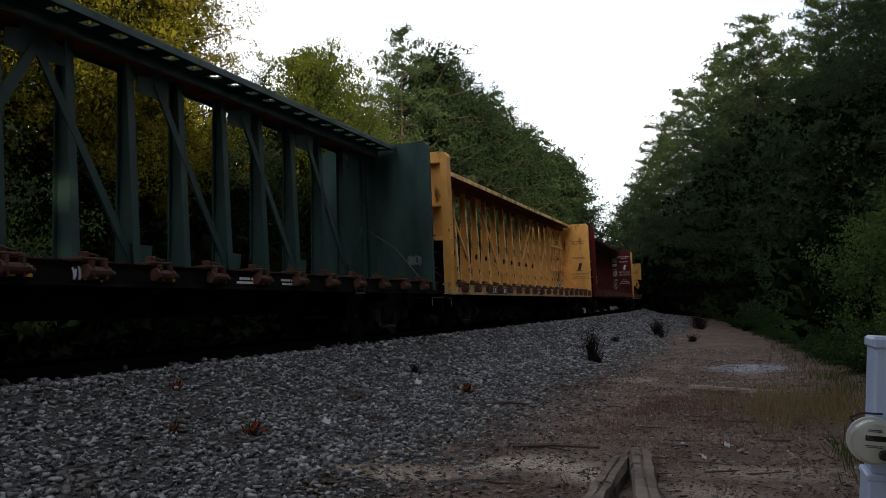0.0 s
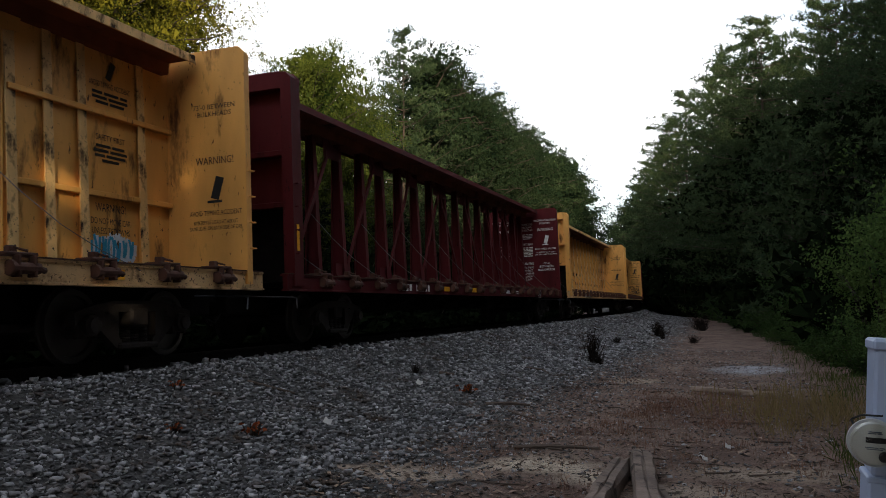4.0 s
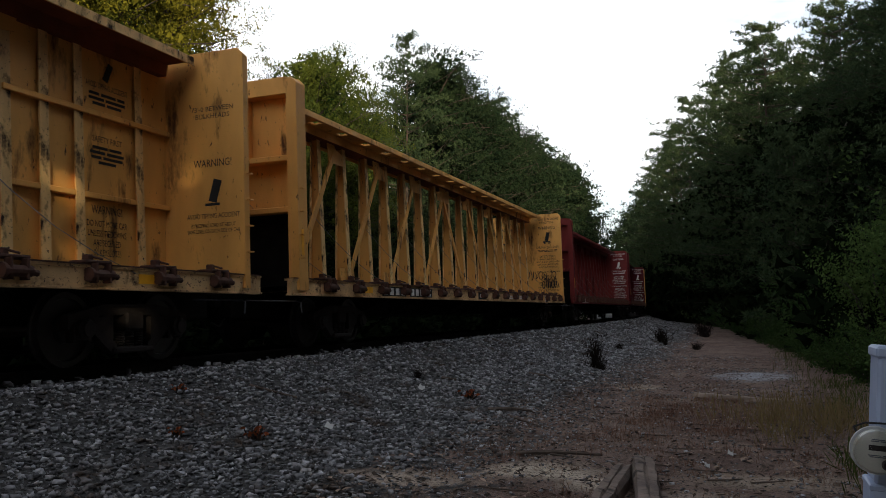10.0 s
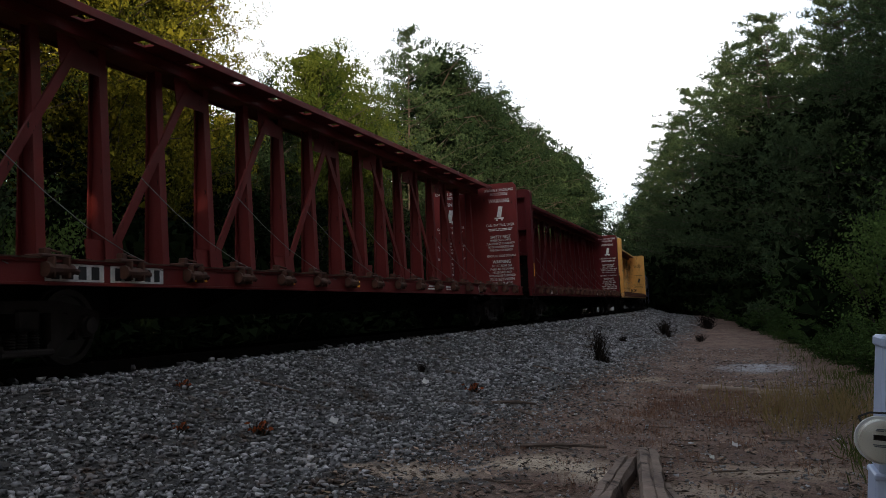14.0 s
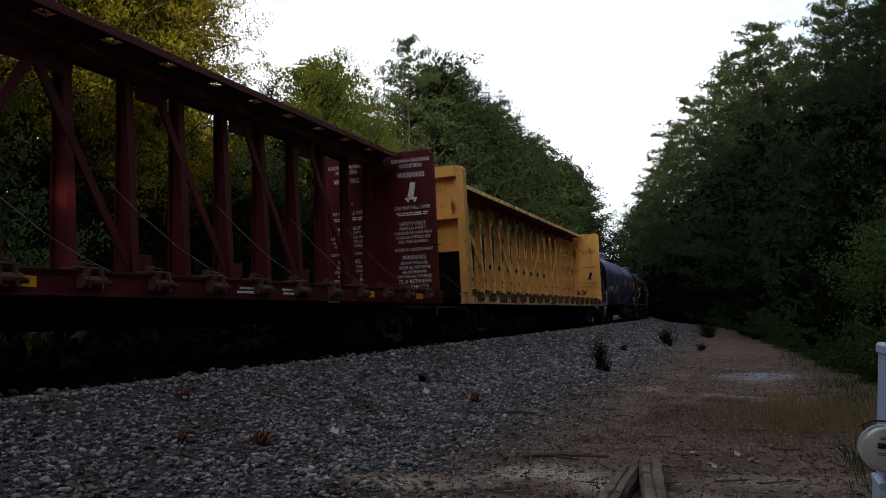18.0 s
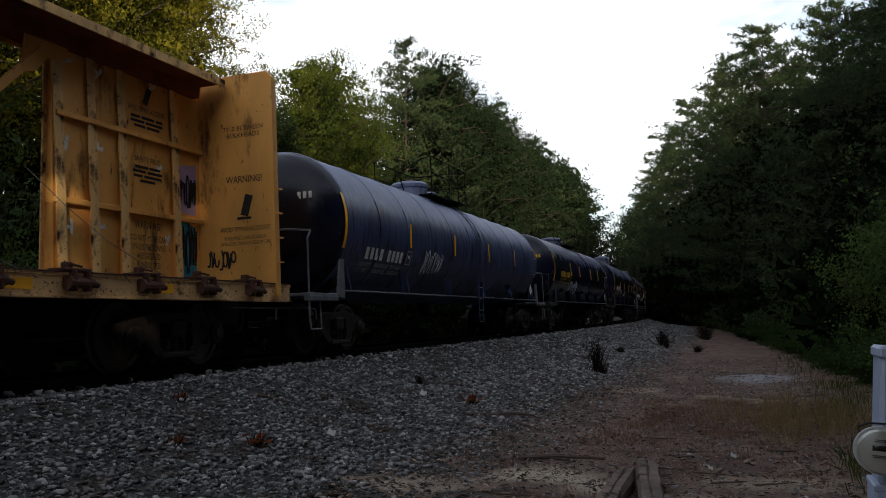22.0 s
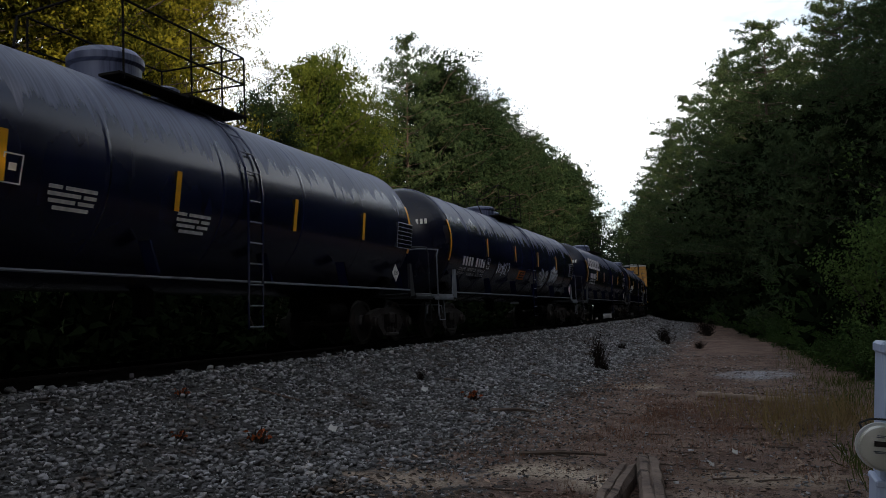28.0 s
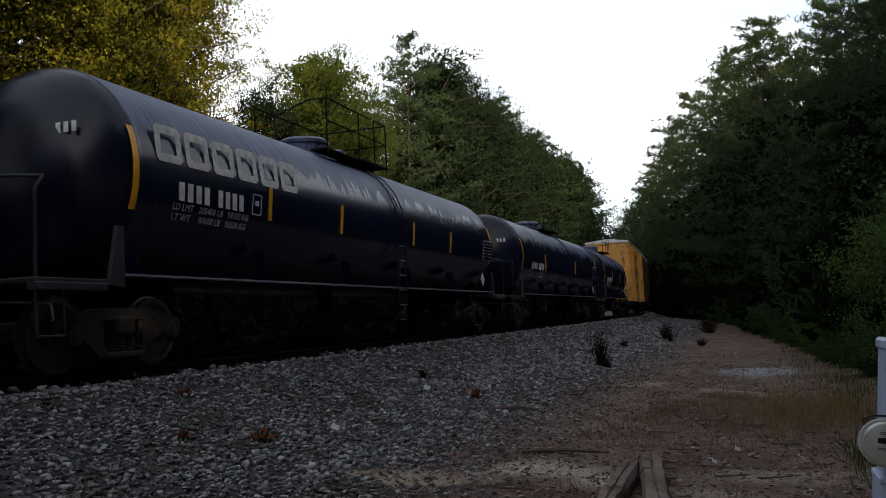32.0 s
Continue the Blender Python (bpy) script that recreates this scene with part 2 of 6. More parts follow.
RUST = (0.10, 0.045, 0.022)
GRIME = (0.025, 0.020, 0.017)
M = dict(
    yellow=mat("yellow_car_paint", (0.74, 0.370, 0.092), 0.6, vary=0.2, scale=1.5, bump=0.12, dirt=(0.12, 0.052, 0.02), dirt_amount=0.40, dirt_scale=2.6, streak=3.0, chips=0.35),
    yellow_edge=mat("scuffed_yellow_flange_paint", (0.80, 0.50, 0.20), 0.65, vary=0.25, scale=3.0, bump=0.2, dirt=(0.040, 0.020, 0.012), dirt_amount=0.50, dirt_scale=5.0, streak=1.6, chips=0.45),
    sill=mat("faded_cream_sill_paint", (0.68, 0.43, 0.20), 0.7, vary=0.25, scale=2.5, bump=0.2, dirt=(0.10, 0.045, 0.022), dirt_amount=0.42, dirt_scale=4.0, streak=1.0, chips=0.8),
    soffit=mat("red_brown_soffit", (0.185, 0.056, 0.028), 0.8, vary=0.3, scale=2, bump=0.2, dirt=(0.035, 0.016, 0.012), dirt_amount=0.4, streak=2.0),
    red=mat("oxide_red_car_paint", (0.150, 0.022, 0.021), 0.6, spec=0.15, chips=0.2, vary=0.22, scale=1.5, bump=0.12, dirt=(0.04, 0.012, 0.011), dirt_amount=0.25, dirt_scale=1.8, streak=3.0),
    darkred=mat("dark_maroon_car_paint", (0.082, 0.0105, 0.0125), 0.65, spec=0.12, chips=0.2, vary=0.22, scale=1.5, bump=0.12, dirt=(0.04, 0.012, 0.011), dirt_amount=0.25, dirt_scale=1.8, streak=3.0),
    tank_head=mat("black_tank_head_paint", (0.0050, 0.0065, 0.0180), 0.26, vary=0.3, scale=1.0, bump=0.05, bump_scale=4, dirt=(0.018, 0.014, 0.013), dirt_amount=0.3, dirt_scale=1.5, streak=2.0, spec=0.3),
    green=mat("dark_green_car_paint", (0.027, 0.057, 0.051), 0.5, spec=0.2, vary=0.5, scale=1.5, bump=0.1, dirt=(0.06, 0.045, 0.036), dirt_amount=0.25, dirt_scale=1.5, streak=3.0),
    # Blue in the tank base and top tones stands in for reflected sky.
    black=mat("black_tank_paint", (0.0055, 0.0085, 0.032), 0.20, vary=0.3, scale=1.0, bump=0.05, bump_scale=4, dirt=(0.020, 0.022, 0.032), dirt_amount=0.20, dirt_scale=5.0, streak=10.0, spec=0.36, dust_sheen=(0.105, 0.122, 0.195), dust_sheen_z=3.10),
    grey_tank=mat("dusty_blue_black_tank_paint", (0.055, 0.074, 0.165), 0.38, vary=0.3, scale=1.2, bump=0.05, bump_scale=4, dirt=(0.004, 0.004, 0.007), dirt_amount=0.58, dirt_scale=8.0, streak=14.0, spec=0.4, dust_sheen=(0.22, 0.25, 0.37), dust_sheen_z=3.0),
    # Near-black, so the shade under the cars is already in the colour.
    under=mat("near_black_underframe", (0.011, 0.010, 0.009), 0.85, spec=0.05, vary=0.4, scale=4, bump=0.3, dirt=RUST, dirt_amount=0.15),
    truck=mat("brown_cast_steel", (0.030, 0.025, 0.023), 0.7, spec=0.12, vary=0.35, scale=5, bump=0.3, bump_scale=60, dirt=(0.030, 0.026, 0.024), dirt_amount=0.4),
    wheel=mat("wheel_steel", (0.030, 0.025, 0.023), 0.45, 0.0, spec=0.4, vary=0.3, scale=5, bump=0.2),
    safety_yellow=mat("yellow_stencil_paint", (0.60, 0.36, 0.03), 0.7, vary=0.2),
    orange=mat("orange_notice", (0.55, 0.16, 0.02), 0.6, vary=0.15, dirt=(0.2, 0.07, 0.02), dirt_amount=0.2, dirt_scale=6),
    # Near-black copy of foliage; the wood's shade is put into this colour.
    shade_leaf=leaf_mat("shade_dark_leaves", (0.004, 0.007, 0.0035), (0.010, 0.015, 0.006), 0.12),
    rusty=mat("rusted_steel", (0.070, 0.028, 0.017), 0.75, vary=0.4, scale=6, bump=0.3, dirt=(0.03, 0.018, 0.014), dirt_amount=0.3),
    cable=mat("galvanised_wire", (0.16, 0.155, 0.15), 0.5, 0.4, vary=0.2),
    white=mat("white_stencil_paint", (0.70, 0.68, 0.66), 0.7, vary=0.25, scale=9, dirt=(0.25, 0.22, 0.2), dirt_amount=0.2),
    blackpaint=mat("black_stencil_paint", (0.02, 0.02, 0.02), 0.7, vary=0.2),
    amber=mat("amber_reflector", (0.88, 0.42, 0.02), 0.35, vary=0.12, scale=8, dirt=(0.45, 0.2, 0.03), dirt_amount=0.15),
    greyrail=mat("grey_painted_steel", (0.13, 0.14, 0.16), 0.5, vary=0.2, dirt=GRIME, dirt_amount=0.25),
    darkrail=mat("black_painted_steel", (0.022, 0.023, 0.027), 0.5, vary=0.2, dirt=GRIME, dirt_amount=0.25),
    spray=mat("sprayed_paint", (0.70, 0.73, 0.78), 0.8, vary=0.2),
    sprayfaint=mat("worn_chalk", (0.13, 0.16, 0.16), 0.9, vary=0.3),
    lilac=mat("sprayed_lilac_paint", (0.36, 0.26, 0.42), 0.8, vary=0.2),
    sprayblue=mat("sprayed_blue_paint", (0.05, 0.35, 0.55), 0.7, vary=0.2),
    spraydark=mat("sprayed_black_paint", (0.02, 0.02, 0.02), 0.8, vary=0.2),
    wood=mat("weathered_creosote_wood", (0.165, 0.120, 0.095), 0.9, vary=0.5, scale=3, bump=0.7, bump_scale=25, dirt=(0.035, 0.025, 0.02), dirt_amount=0.5, dirt_scale=5),
    # Tie and rail tones are lowered to carry the train's shade.
    tie=mat("old_tie_wood", (0.032, 0.025, 0.021), 0.95, vary=0.35, scale=4, bump=0.5, per_object=0.3),
    rail=mat("shade_dark_rail_steel", (0.009, 0.007, 0.006), 0.8, 0.0, spec=0.08, vary=0.3, scale=6, bump=0.15),
    stone=mat("ballast_granite", (0.205, 0.200, 0.203), 0.95, spec=0.05, skew=1.8, dirt=(0.085, 0.062, 0.048), dirt_amount=0.46, dirt_scale=1.3, vary=0.35, scale=14, bump=0.4, bump_scale=60, island=True, per_object=0.55),
    bark=mat("tree_bark", (0.040, 0.031, 0.025), 0.95, vary=0.35, scale=3, bump=0.8, bump_scale=18, streak=3),
    pinebark=mat("pine_bark", (0.050, 0.036, 0.028), 0.95, vary=0.35, scale=3, bump=0.8, bump_scale=14, streak=3),
    boxpaint=mat("pale_blue_grey_box_paint", (0.36, 0.42, 0.56), 0.5, vary=0.06, scale=3, dirt=(0.30, 0.31, 0.32), dirt_amount=0.15),
    meterface=mat("ivory_dial", (0.55, 0.54, 0.46), 0.6, vary=0.05),
    roofwhite=mat("galvanised_roof", (0.55, 0.57, 0.58), 0.5, 0.1, vary=0.12),
    palewood=mat("bleached_board", (0.25, 0.19, 0.15), 0.9, vary=0.25, scale=4, bump=0.4),
    ring=mat("pale_meter_ring", (0.42, 0.43, 0.42), 0.4, vary=0.08),
    litter=mat("bleached_litter", (0.5, 0.49, 0.47), 0.8, vary=0.1),
    twig=mat("dry_branch", (0.10, 0.075, 0.06), 0.95, vary=0.3, scale=8, bump=0.4),
    leaf=leaf_mat("broadleaf", (0.012, 0.026, 0.008), (0.092, 0.108, 0.020), 0.28),
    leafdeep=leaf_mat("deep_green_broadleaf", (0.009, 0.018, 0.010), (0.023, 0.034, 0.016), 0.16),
    # The gold tone puts low sunlight into the leaf colour.
    leafgold=leaf_mat("sun_gold_broadleaf", (0.016, 0.030, 0.008), (0.225, 0.195, 0.022), 0.28),
    needle=leaf_mat("pine_needles", (0.024, 0.042, 0.022), (0.058, 0.078, 0.034), 0.15),
    # Lighter bush green with extra daylight put into the colour.
    brightbush=leaf_mat("lit_shrub_leaves", (0.045, 0.085, 0.024), (0.120, 0.165, 0.048), 0.28),
    bush=leaf_mat("shrub_leaves", (0.028, 0.056, 0.020), (0.066, 0.105, 0.030), 0.22),
    deadbush=leaf_mat("dead_weed", (0.014, 0.011, 0.010), (0.030, 0.022, 0.018), 0.1),
    grass=leaf_mat("dry_grass", (0.24, 0.165, 0.088), (0.19, 0.15, 0.06), 0.25),
    greengrass=leaf_mat("verge_grass", (0.040, 0.065, 0.018), (0.11, 0.11, 0.03), 0.25),
    brownweed=leaf_mat("brown_weed", (0.16, 0.085, 0.060), (0.23, 0.13, 0.085), 0.2),
    litterbrown=mat("dead_leaf_litter", (0.13, 0.092, 0.068), 0.95, spec=0.1, skew=2.0, vary=0.3, scale=9, island=True, per_object=0.8),
    redleaf=leaf_mat("red_leaves", (0.22, 0.05, 0.02), (0.30, 0.10, 0.04), 0.25),
)


def ground_mat():
    """Grey gravel by the track that thins into brown earth with sandy patches and leaf litter."""
    m = bpy.data.materials.new("gravel_and_earth")
    m.use_nodes = True
    n, l = m.node_tree.nodes, m.node_tree.links
    b = n["Principled BSDF"]
    b.inputs["Roughness"].default_value, b.inputs["Specular IOR Level"].default_value = 0.95, 0.15
    tc = n.new("ShaderNodeTexCoord")

    def noise_of(scale, detail=6, rough=0.6):
        k = n.new("ShaderNodeTexNoise")
        k.inputs["Scale"].default_value, k.inputs["Detail"].default_value, k.inputs["Roughness"].default_value = scale, detail, rough
        l.new(tc.outputs["Object"], k.inputs["Vector"])
        return k.outputs["Fac"]

    def step(value, a, b_):
        k = n.new("ShaderNodeMapRange")
        k.inputs["From Min"].default_value, k.inputs["From Max"].default_value = a, b_
        l.new(value, k.inputs["Value"])
        return k.outputs["Result"]

    def blend(fac, a, b_):
        k = n.new("ShaderNodeMix")
        k.data_type = "RGBA"
        l.new(fac, k.inputs["Factor"])
        for socket, v in (("A", a), ("B", b_)):
            if isinstance(v, tuple):
                k.inputs[socket].default_value = (*v, 1)
            else:
                l.new(v, k.inputs[socket])
        return k.outputs["Result"]

    at = n.new("ShaderNodeAttribute")
    at.attribute_name = "gravel"
    earth = blend(step(noise_of(0.9), 0.35, 0.65), (0.115, 0.072, 0.057), (0.215, 0.145, 0.112))
    earth = blend(step(noise_of(1.6, 8, 0.7), 0.50, 0.62), earth, (0.105, 0.056, 0.040))
    earth = blend(step(noise_of(0.45, 8, 0.65), 0.62, 0.72), earth, (0.25, 0.185, 0.14))
    sand = n.new("ShaderNodeAttribute")
    sand.attribute_name = "sand"
    pale = n.new("ShaderNodeMath")
    pale.operation = "MULTIPLY"
    l.new(sand.outputs["Fac"], pale.inputs[0])
    l.new(step(noise_of(3.0, 10, 0.75), 0.30, 0.50), pale.inputs[1])
    earth = blend(pale.outputs["Value"], earth, (0.56, 0.46, 0.35))
    grey_mask = n.new("ShaderNodeAttribute")
    grey_mask.attribute_name = "pale_grey"
    grey = n.new("ShaderNodeMath")
    grey.operation = "MULTIPLY"
    l.new(grey_mask.outputs["Fac"], grey.inputs[0])
    l.new(step(noise_of(2.2, 10, 0.75), 0.32, 0.58), grey.inputs[1])
    earth = blend(grey.outputs["Value"], earth, (0.36, 0.37, 0.40))
    earth = blend(step(noise_of(26, 3), 0.56, 0.68), earth, (0.045, 0.032, 0.026))
    earth = blend(step(noise_of(60, 4, 0.7), 0.58, 0.66), earth, (0.30, 0.24, 0.20))
    earth = blend(step(noise_of(45, 5, 0.7), 0.57, 0.64), earth, (0.035, 0.026, 0.022))
    cells = n.new("ShaderNodeTexVoronoi")
    cells.inputs["Scale"].default_value = 22
    l.new(tc.outputs["Object"], cells.inputs["Vector"])
    # Near-black gravel bed paints the shade between the loose stones.
    gap_gray = blend(cells.outputs["Color"], (0.014, 0.013, 0.012), (0.085, 0.080, 0.076))
    add = n.new("ShaderNodeMath")
    add.operation = "ADD"
    l.new(at.outputs["Fac"], add.inputs[0])
    ragged = n.new("ShaderNodeMapRange")
    ragged.inputs["From Min"].default_value, ragged.inputs["From Max"].default_value = 0.3, 0.7
    ragged.inputs["To Min"].default_value, ragged.inputs["To Max"].default_value = -0.45, 0.45
    l.new(noise_of(2.2, 10, 0.75), ragged.inputs["Value"])
    l.new(ragged.outputs["Result"], add.inputs[1])
    l.new(blend(step(add.outputs["Value"], 0.35, 0.62), earth, gap_gray), b.inputs["Base Color"])
    bp = n.new("ShaderNodeBump")
    bp.inputs["Strength"].default_value, bp.inputs["Distance"].default_value = 0.8, 0.03
    l.new(noise_of(17, 8, 0.7), bp.inputs["Height"])
    l.new(bp.outputs["Normal"], b.inputs["Normal"])
    return m


M["ground"] = ground_mat()

# ---- building tools ----
class Shape:
    """Collects vertices and faces of one part."""

    def __init__(self):
        self.v, self.f, self.smooth = [], [], False

    def add(self, verts, faces):
        k = len(self.v)
        self.v.extend(tuple(p) for p in verts)
        self.f.extend(tuple(i + k for i in face) for face in faces)
        return self

    def box(self, x0, y0, z0, x1, y1, z1, c=0.0):
        """A box with its edges cut off by c."""
        if c <= 0:
            return self.add([(x, y, z) for x in (x0, x1) for y in (y0, y1) for z in (z0, z1)],
                            [(0, 1, 3, 2), (4, 6, 7, 5), (0, 4, 5, 1), (2, 3, 7, 6), (0, 2, 6, 4), (1, 5, 7, 3)])
        c = min(c, (x1 - x0) / 2.1, (y1 - y0) / 2.1, (z1 - z0) / 2.1)
        lo, hi = (x0, y0, z0), (x1, y1, z1)
        index, verts, faces = {}, [], []
        for sx in (0, 1):
            for sy in (0, 1):
                for sz in (0, 1):
                    s = (sx, sy, sz)
                    for axis in range(3):
                        p = []
                        for a in range(3):
                            e = (lo, hi)[s[a]][a]
                            p.append(e if a == axis else e + (c if s[a] == 0 else -c))
                        index[s, axis] = len(verts)
                        verts.append(tuple(p))
        for axis in range(3):
            o = [a for a in range(3) if a != axis]
            for side in (0, 1):
                ring = []
                for p, q in ((0, 0), (1, 0), (1, 1), (0, 1)):
                    s = [0, 0, 0]
                    s[axis], s[o[0]], s[o[1]] = side, p, q
                    ring.append(index[tuple(s), axis])
                faces.append(tuple(ring))
            for p in (0, 1):
                for q in (0, 1):
                    s0, s1 = [0, 0, 0], [0, 0, 0]
                    s0[axis], s1[axis] = 0, 1
                    for s in (s0, s1):
                        s[o[0]], s[o[1]] = p, q
                    s0, s1 = tuple(s0), tuple(s1)
                    faces.append((index[s0, o[0]], index[s1, o[0]], index[s1, o[1]], index[s0, o[1]]))
        for sx in (0, 1):
            for sy in (0, 1):
                for sz in (0, 1):
                    faces.append(tuple(index[(sx, sy, sz), a] for a in range(3)))
        return self.add(verts, faces)

    def rod(self, p, q, r, n=6, r2=None, cap=True):
        p, q = Vector(p), Vector(q)
        d = (q - p).normalized()
        a = d.orthogonal().normalized()
        b = d.cross(a)
        r2 = r if r2 is None else r2
        ring = [(math.cos(2 * math.pi * i / n), math.sin(2 * math.pi * i / n)) for i in range(n)]
        verts = [p + (a * c + b * s) * r for c, s in ring] + [q + (a * c + b * s) * r2 for c, s in ring]
        faces = [(i, (i + 1) % n, n + (i + 1) % n, n + i) for i in range(n)]
        if cap:
            faces += [tuple(reversed(range(n))), tuple(range(n, 2 * n))]
        return self.add(verts, faces)

    def tube(self, points, r, n=6):
        for p, q in zip(points, points[1:]):
            self.rod(p, q, r, n)
        return self

    def lathe(self, profile, n=24, axis="y", origin=(0, 0, 0)):
        """profile: (distance along the axis, radius)."""
        ox, oy, oz = origin
        verts, faces = [], []
        for u, r in profile:
            for i in range(n):
                c, s = r * math.cos(2 * math.pi * i / n), r * math.sin(2 * math.pi * i / n)
                verts.append((ox + c, oy + u, oz + s) if axis == "y" else (ox + u, oy + c, oz + s) if axis == "x" else (ox + c, oy + s, oz + u))
        for k in range(len(profile) - 1):
            for i in range(n):
                j = (i + 1) % n
                faces.append((k * n + i, k * n + j, (k + 1) * n + j, (k + 1) * n + i))
        faces += [tuple(range(n)), tuple(reversed(range((len(profile) - 1) * n, len(profile) * n)))]
        return self.add(verts, faces)

    def slab(self, outline, x0, x1, axis="x"):
        """An outline of (a, b) drawn out from x0 to x1 along the axis; (a, b) are the other two axes in order."""
        def put(a, b, x):
            return (x, a, b) if axis == "x" else (a, x, b) if axis == "y" else (a, b, x)
        n = len(outline)
        verts = [put(a, b, x0) for a, b in outline] + [put(a, b, x1) for a, b in outline]
        faces = [tuple(reversed(range(n))), tuple(range(n, 2 * n))] + [(i, (i + 1) % n, n + (i + 1) % n, n + i) for i in range(n)]
        return self.add(verts, faces)

    def mesh(self, name, material, smooth=None):
        me = bpy.data.meshes.new(name)
        me.from_pydata(self.v, [], self.f)
        me.validate()
        bm = bmesh.new()
        bm.from_mesh(me)
        bmesh.ops.recalc_face_normals(bm, faces=bm.faces)
        bm.to_mesh(me)
        bm.free()
        me.materials.append(material)
        if smooth if smooth is not None else self.smooth:
            me.polygons.foreach_set("use_smooth", [True] * len(me.polygons))
            me.set_sharp_from_angle(angle=radians(35))
        return me


def part(name, shape, material, parent, label="", at=None, smooth=None):
    """Links a shape, or a mesh that is there already, as one mesh object under a thing or a part."""
    me = shape.mesh(name, material, smooth) if isinstance(shape, Shape) else shape
    ob = new(name, me)
    ob.parent = parent
    if at is not None:
        ob.matrix_basis = at
    return tagged(ob, label, kind="stuff" if name in PRINT else "")


PRINT = {"number_stencil", "small_stencil", "end_stencil", "small_notice", "notice_print", "stencil", "small_square_mark", "sprayed_mark"}   # rows of bars too small to pick apart


def thing(name, label, category, m=None, group="", kind=""):
    ob = new(name)
    ob.empty_display_size = 0.2
    if m is not None:
        ob.matrix_basis = m
    return tagged(ob, label, category, group, kind)


def solid(name, shape, material, label, category, m=None, group="", kind="", smooth=None):
    ob = new(name, shape.mesh(name, material, smooth))
    if m is not None:
        ob.matrix_basis = m
    return tagged(ob, label, category, group, kind)


def lettering(name, body, size, material, parent, m, label="", width=None, align="CENTER"):
    """Flat letters in the built-in font, as a mesh part; m takes x to the right and y up into the parent's space."""
    cu = bpy.data.curves.new(name, "FONT")
    cu.body, cu.size, cu.align_x, cu.align_y = body, size, align, "CENTER"
    cu.resolution_u = 2
    cu.space_line = 1.05
    tmp = new(name, cu)
    me = bpy.data.meshes.new_from_object(tmp)
    bpy.data.objects.remove(tmp)
    bpy.data.curves.remove(cu)
    me.materials.clear()
    me.materials.append(material)
    if width:
        xs = [p.co.x for p in me.vertices]
        k = width / max(1e-6, max(xs) - min(xs))
        for p in me.vertices:
            p.co.x *= k
    ob = new(name, me)
    ob.parent, ob.matrix_basis = parent, m
    return tagged(ob, label, kind="stuff")


def bars(rows, height, gap):
    """Plain bars in place of writing: rows of word lengths, centred, in the xy plane from the top down."""
    s = Shape()
    y = 0.0
    for words in rows:
        total = sum(words) + gap * (len(words) - 1)
        x = -total / 2
        for w in words:
            s.box(x, y - height, 0, x + w, y, 0.004)
            x += w + gap
        y -= height * 1.75
    return s


FACE_X = Matrix(((0, 0, 1, 0), (1, 0, 0, 0), (0, 1, 0, 0), (0, 0, 0, 1)))       # flat work that faces the camera's side (+x), reading along +y
FACE_BACK = Matrix(((1, 0, 0, 0), (0, 0, -1, 0), (0, 1, 0, 0), (0, 0, 0, 1)))   # flat work that faces -y, reading along +x


def on_side(x, y, z):
    return Matrix.Translation((x, y, z)) @ FACE_X


def on_end(x, y, z):
    return Matrix.Translation((x, y, z)) @ FACE_BACK

# ---- the line: straight past the camera, then a long bend to the left, canted towards its inside ----
OFF, RAIL_Z, CANT = 8.482, 0.832, 1.87
BEND, RADIUS = 38.0, 600.0


def line(s):
    """A point of the track's centre line s metres on, and its turn to the left in radians."""
    a = max(0.0, s - BEND) / RADIUS
    return -OFF - RADIUS * (1 - math.cos(a)), (s if s < BEND else BEND + RADIUS * math.sin(a)), a


def beside(s, lat, z=0.0):
    x, y, a = line(s)
    return Vector((x + lat * math.cos(a), y + lat * math.sin(a), z))


def on_track(s, z=0.0):
    x, y, a = line(s)
    return pose(x, y, RAIL_Z + z, 0, -CANT, math.degrees(a))


BANK_LAT = [-60.0, -8.0, -4.6, -3.0, -1.7, -1.3, 0.0, 1.3, 1.75, 2.4, 3.3, 4.6, 6.0, 8.5, 10.5, 13.0, 70.0]
BANK_Z = [0.4, 0.1, 0.0, 0.25, 0.60, 0.66, 0.66, 0.72, 0.74, 0.50, 0.27, 0.10, 0.02, 0.0, 0.06, 0.25, 1.2]


def height(s, lat):
    z = float(np.interp(lat, BANK_LAT, BANK_Z))
    q = noise.noise((s * 0.35, lat * 0.35, 3.0)) * 0.07 + noise.noise((s * 1.3, lat * 1.3, 7.0)) * 0.03
    return z + q * min(1.0, max(0.15, (abs(lat) - 1.8) * 0.6))


# bare sandy or pale patches: x, y, half length across, half length along, strength
PATCHES = ((-1.85, 8.0, 0.50, 0.40, 1.0), (-1.25, 7.7, 0.30, 0.25, 1.0), (-1.9, 17.0, 0.4, 0.5, 0.6), (-2.9, 7.2, 0.6, 0.35, 0.6), (0.2, 8.3, 0.7, 0.3, 0.45), (-0.3, 7.2, 0.5, 0.3, 0.5))


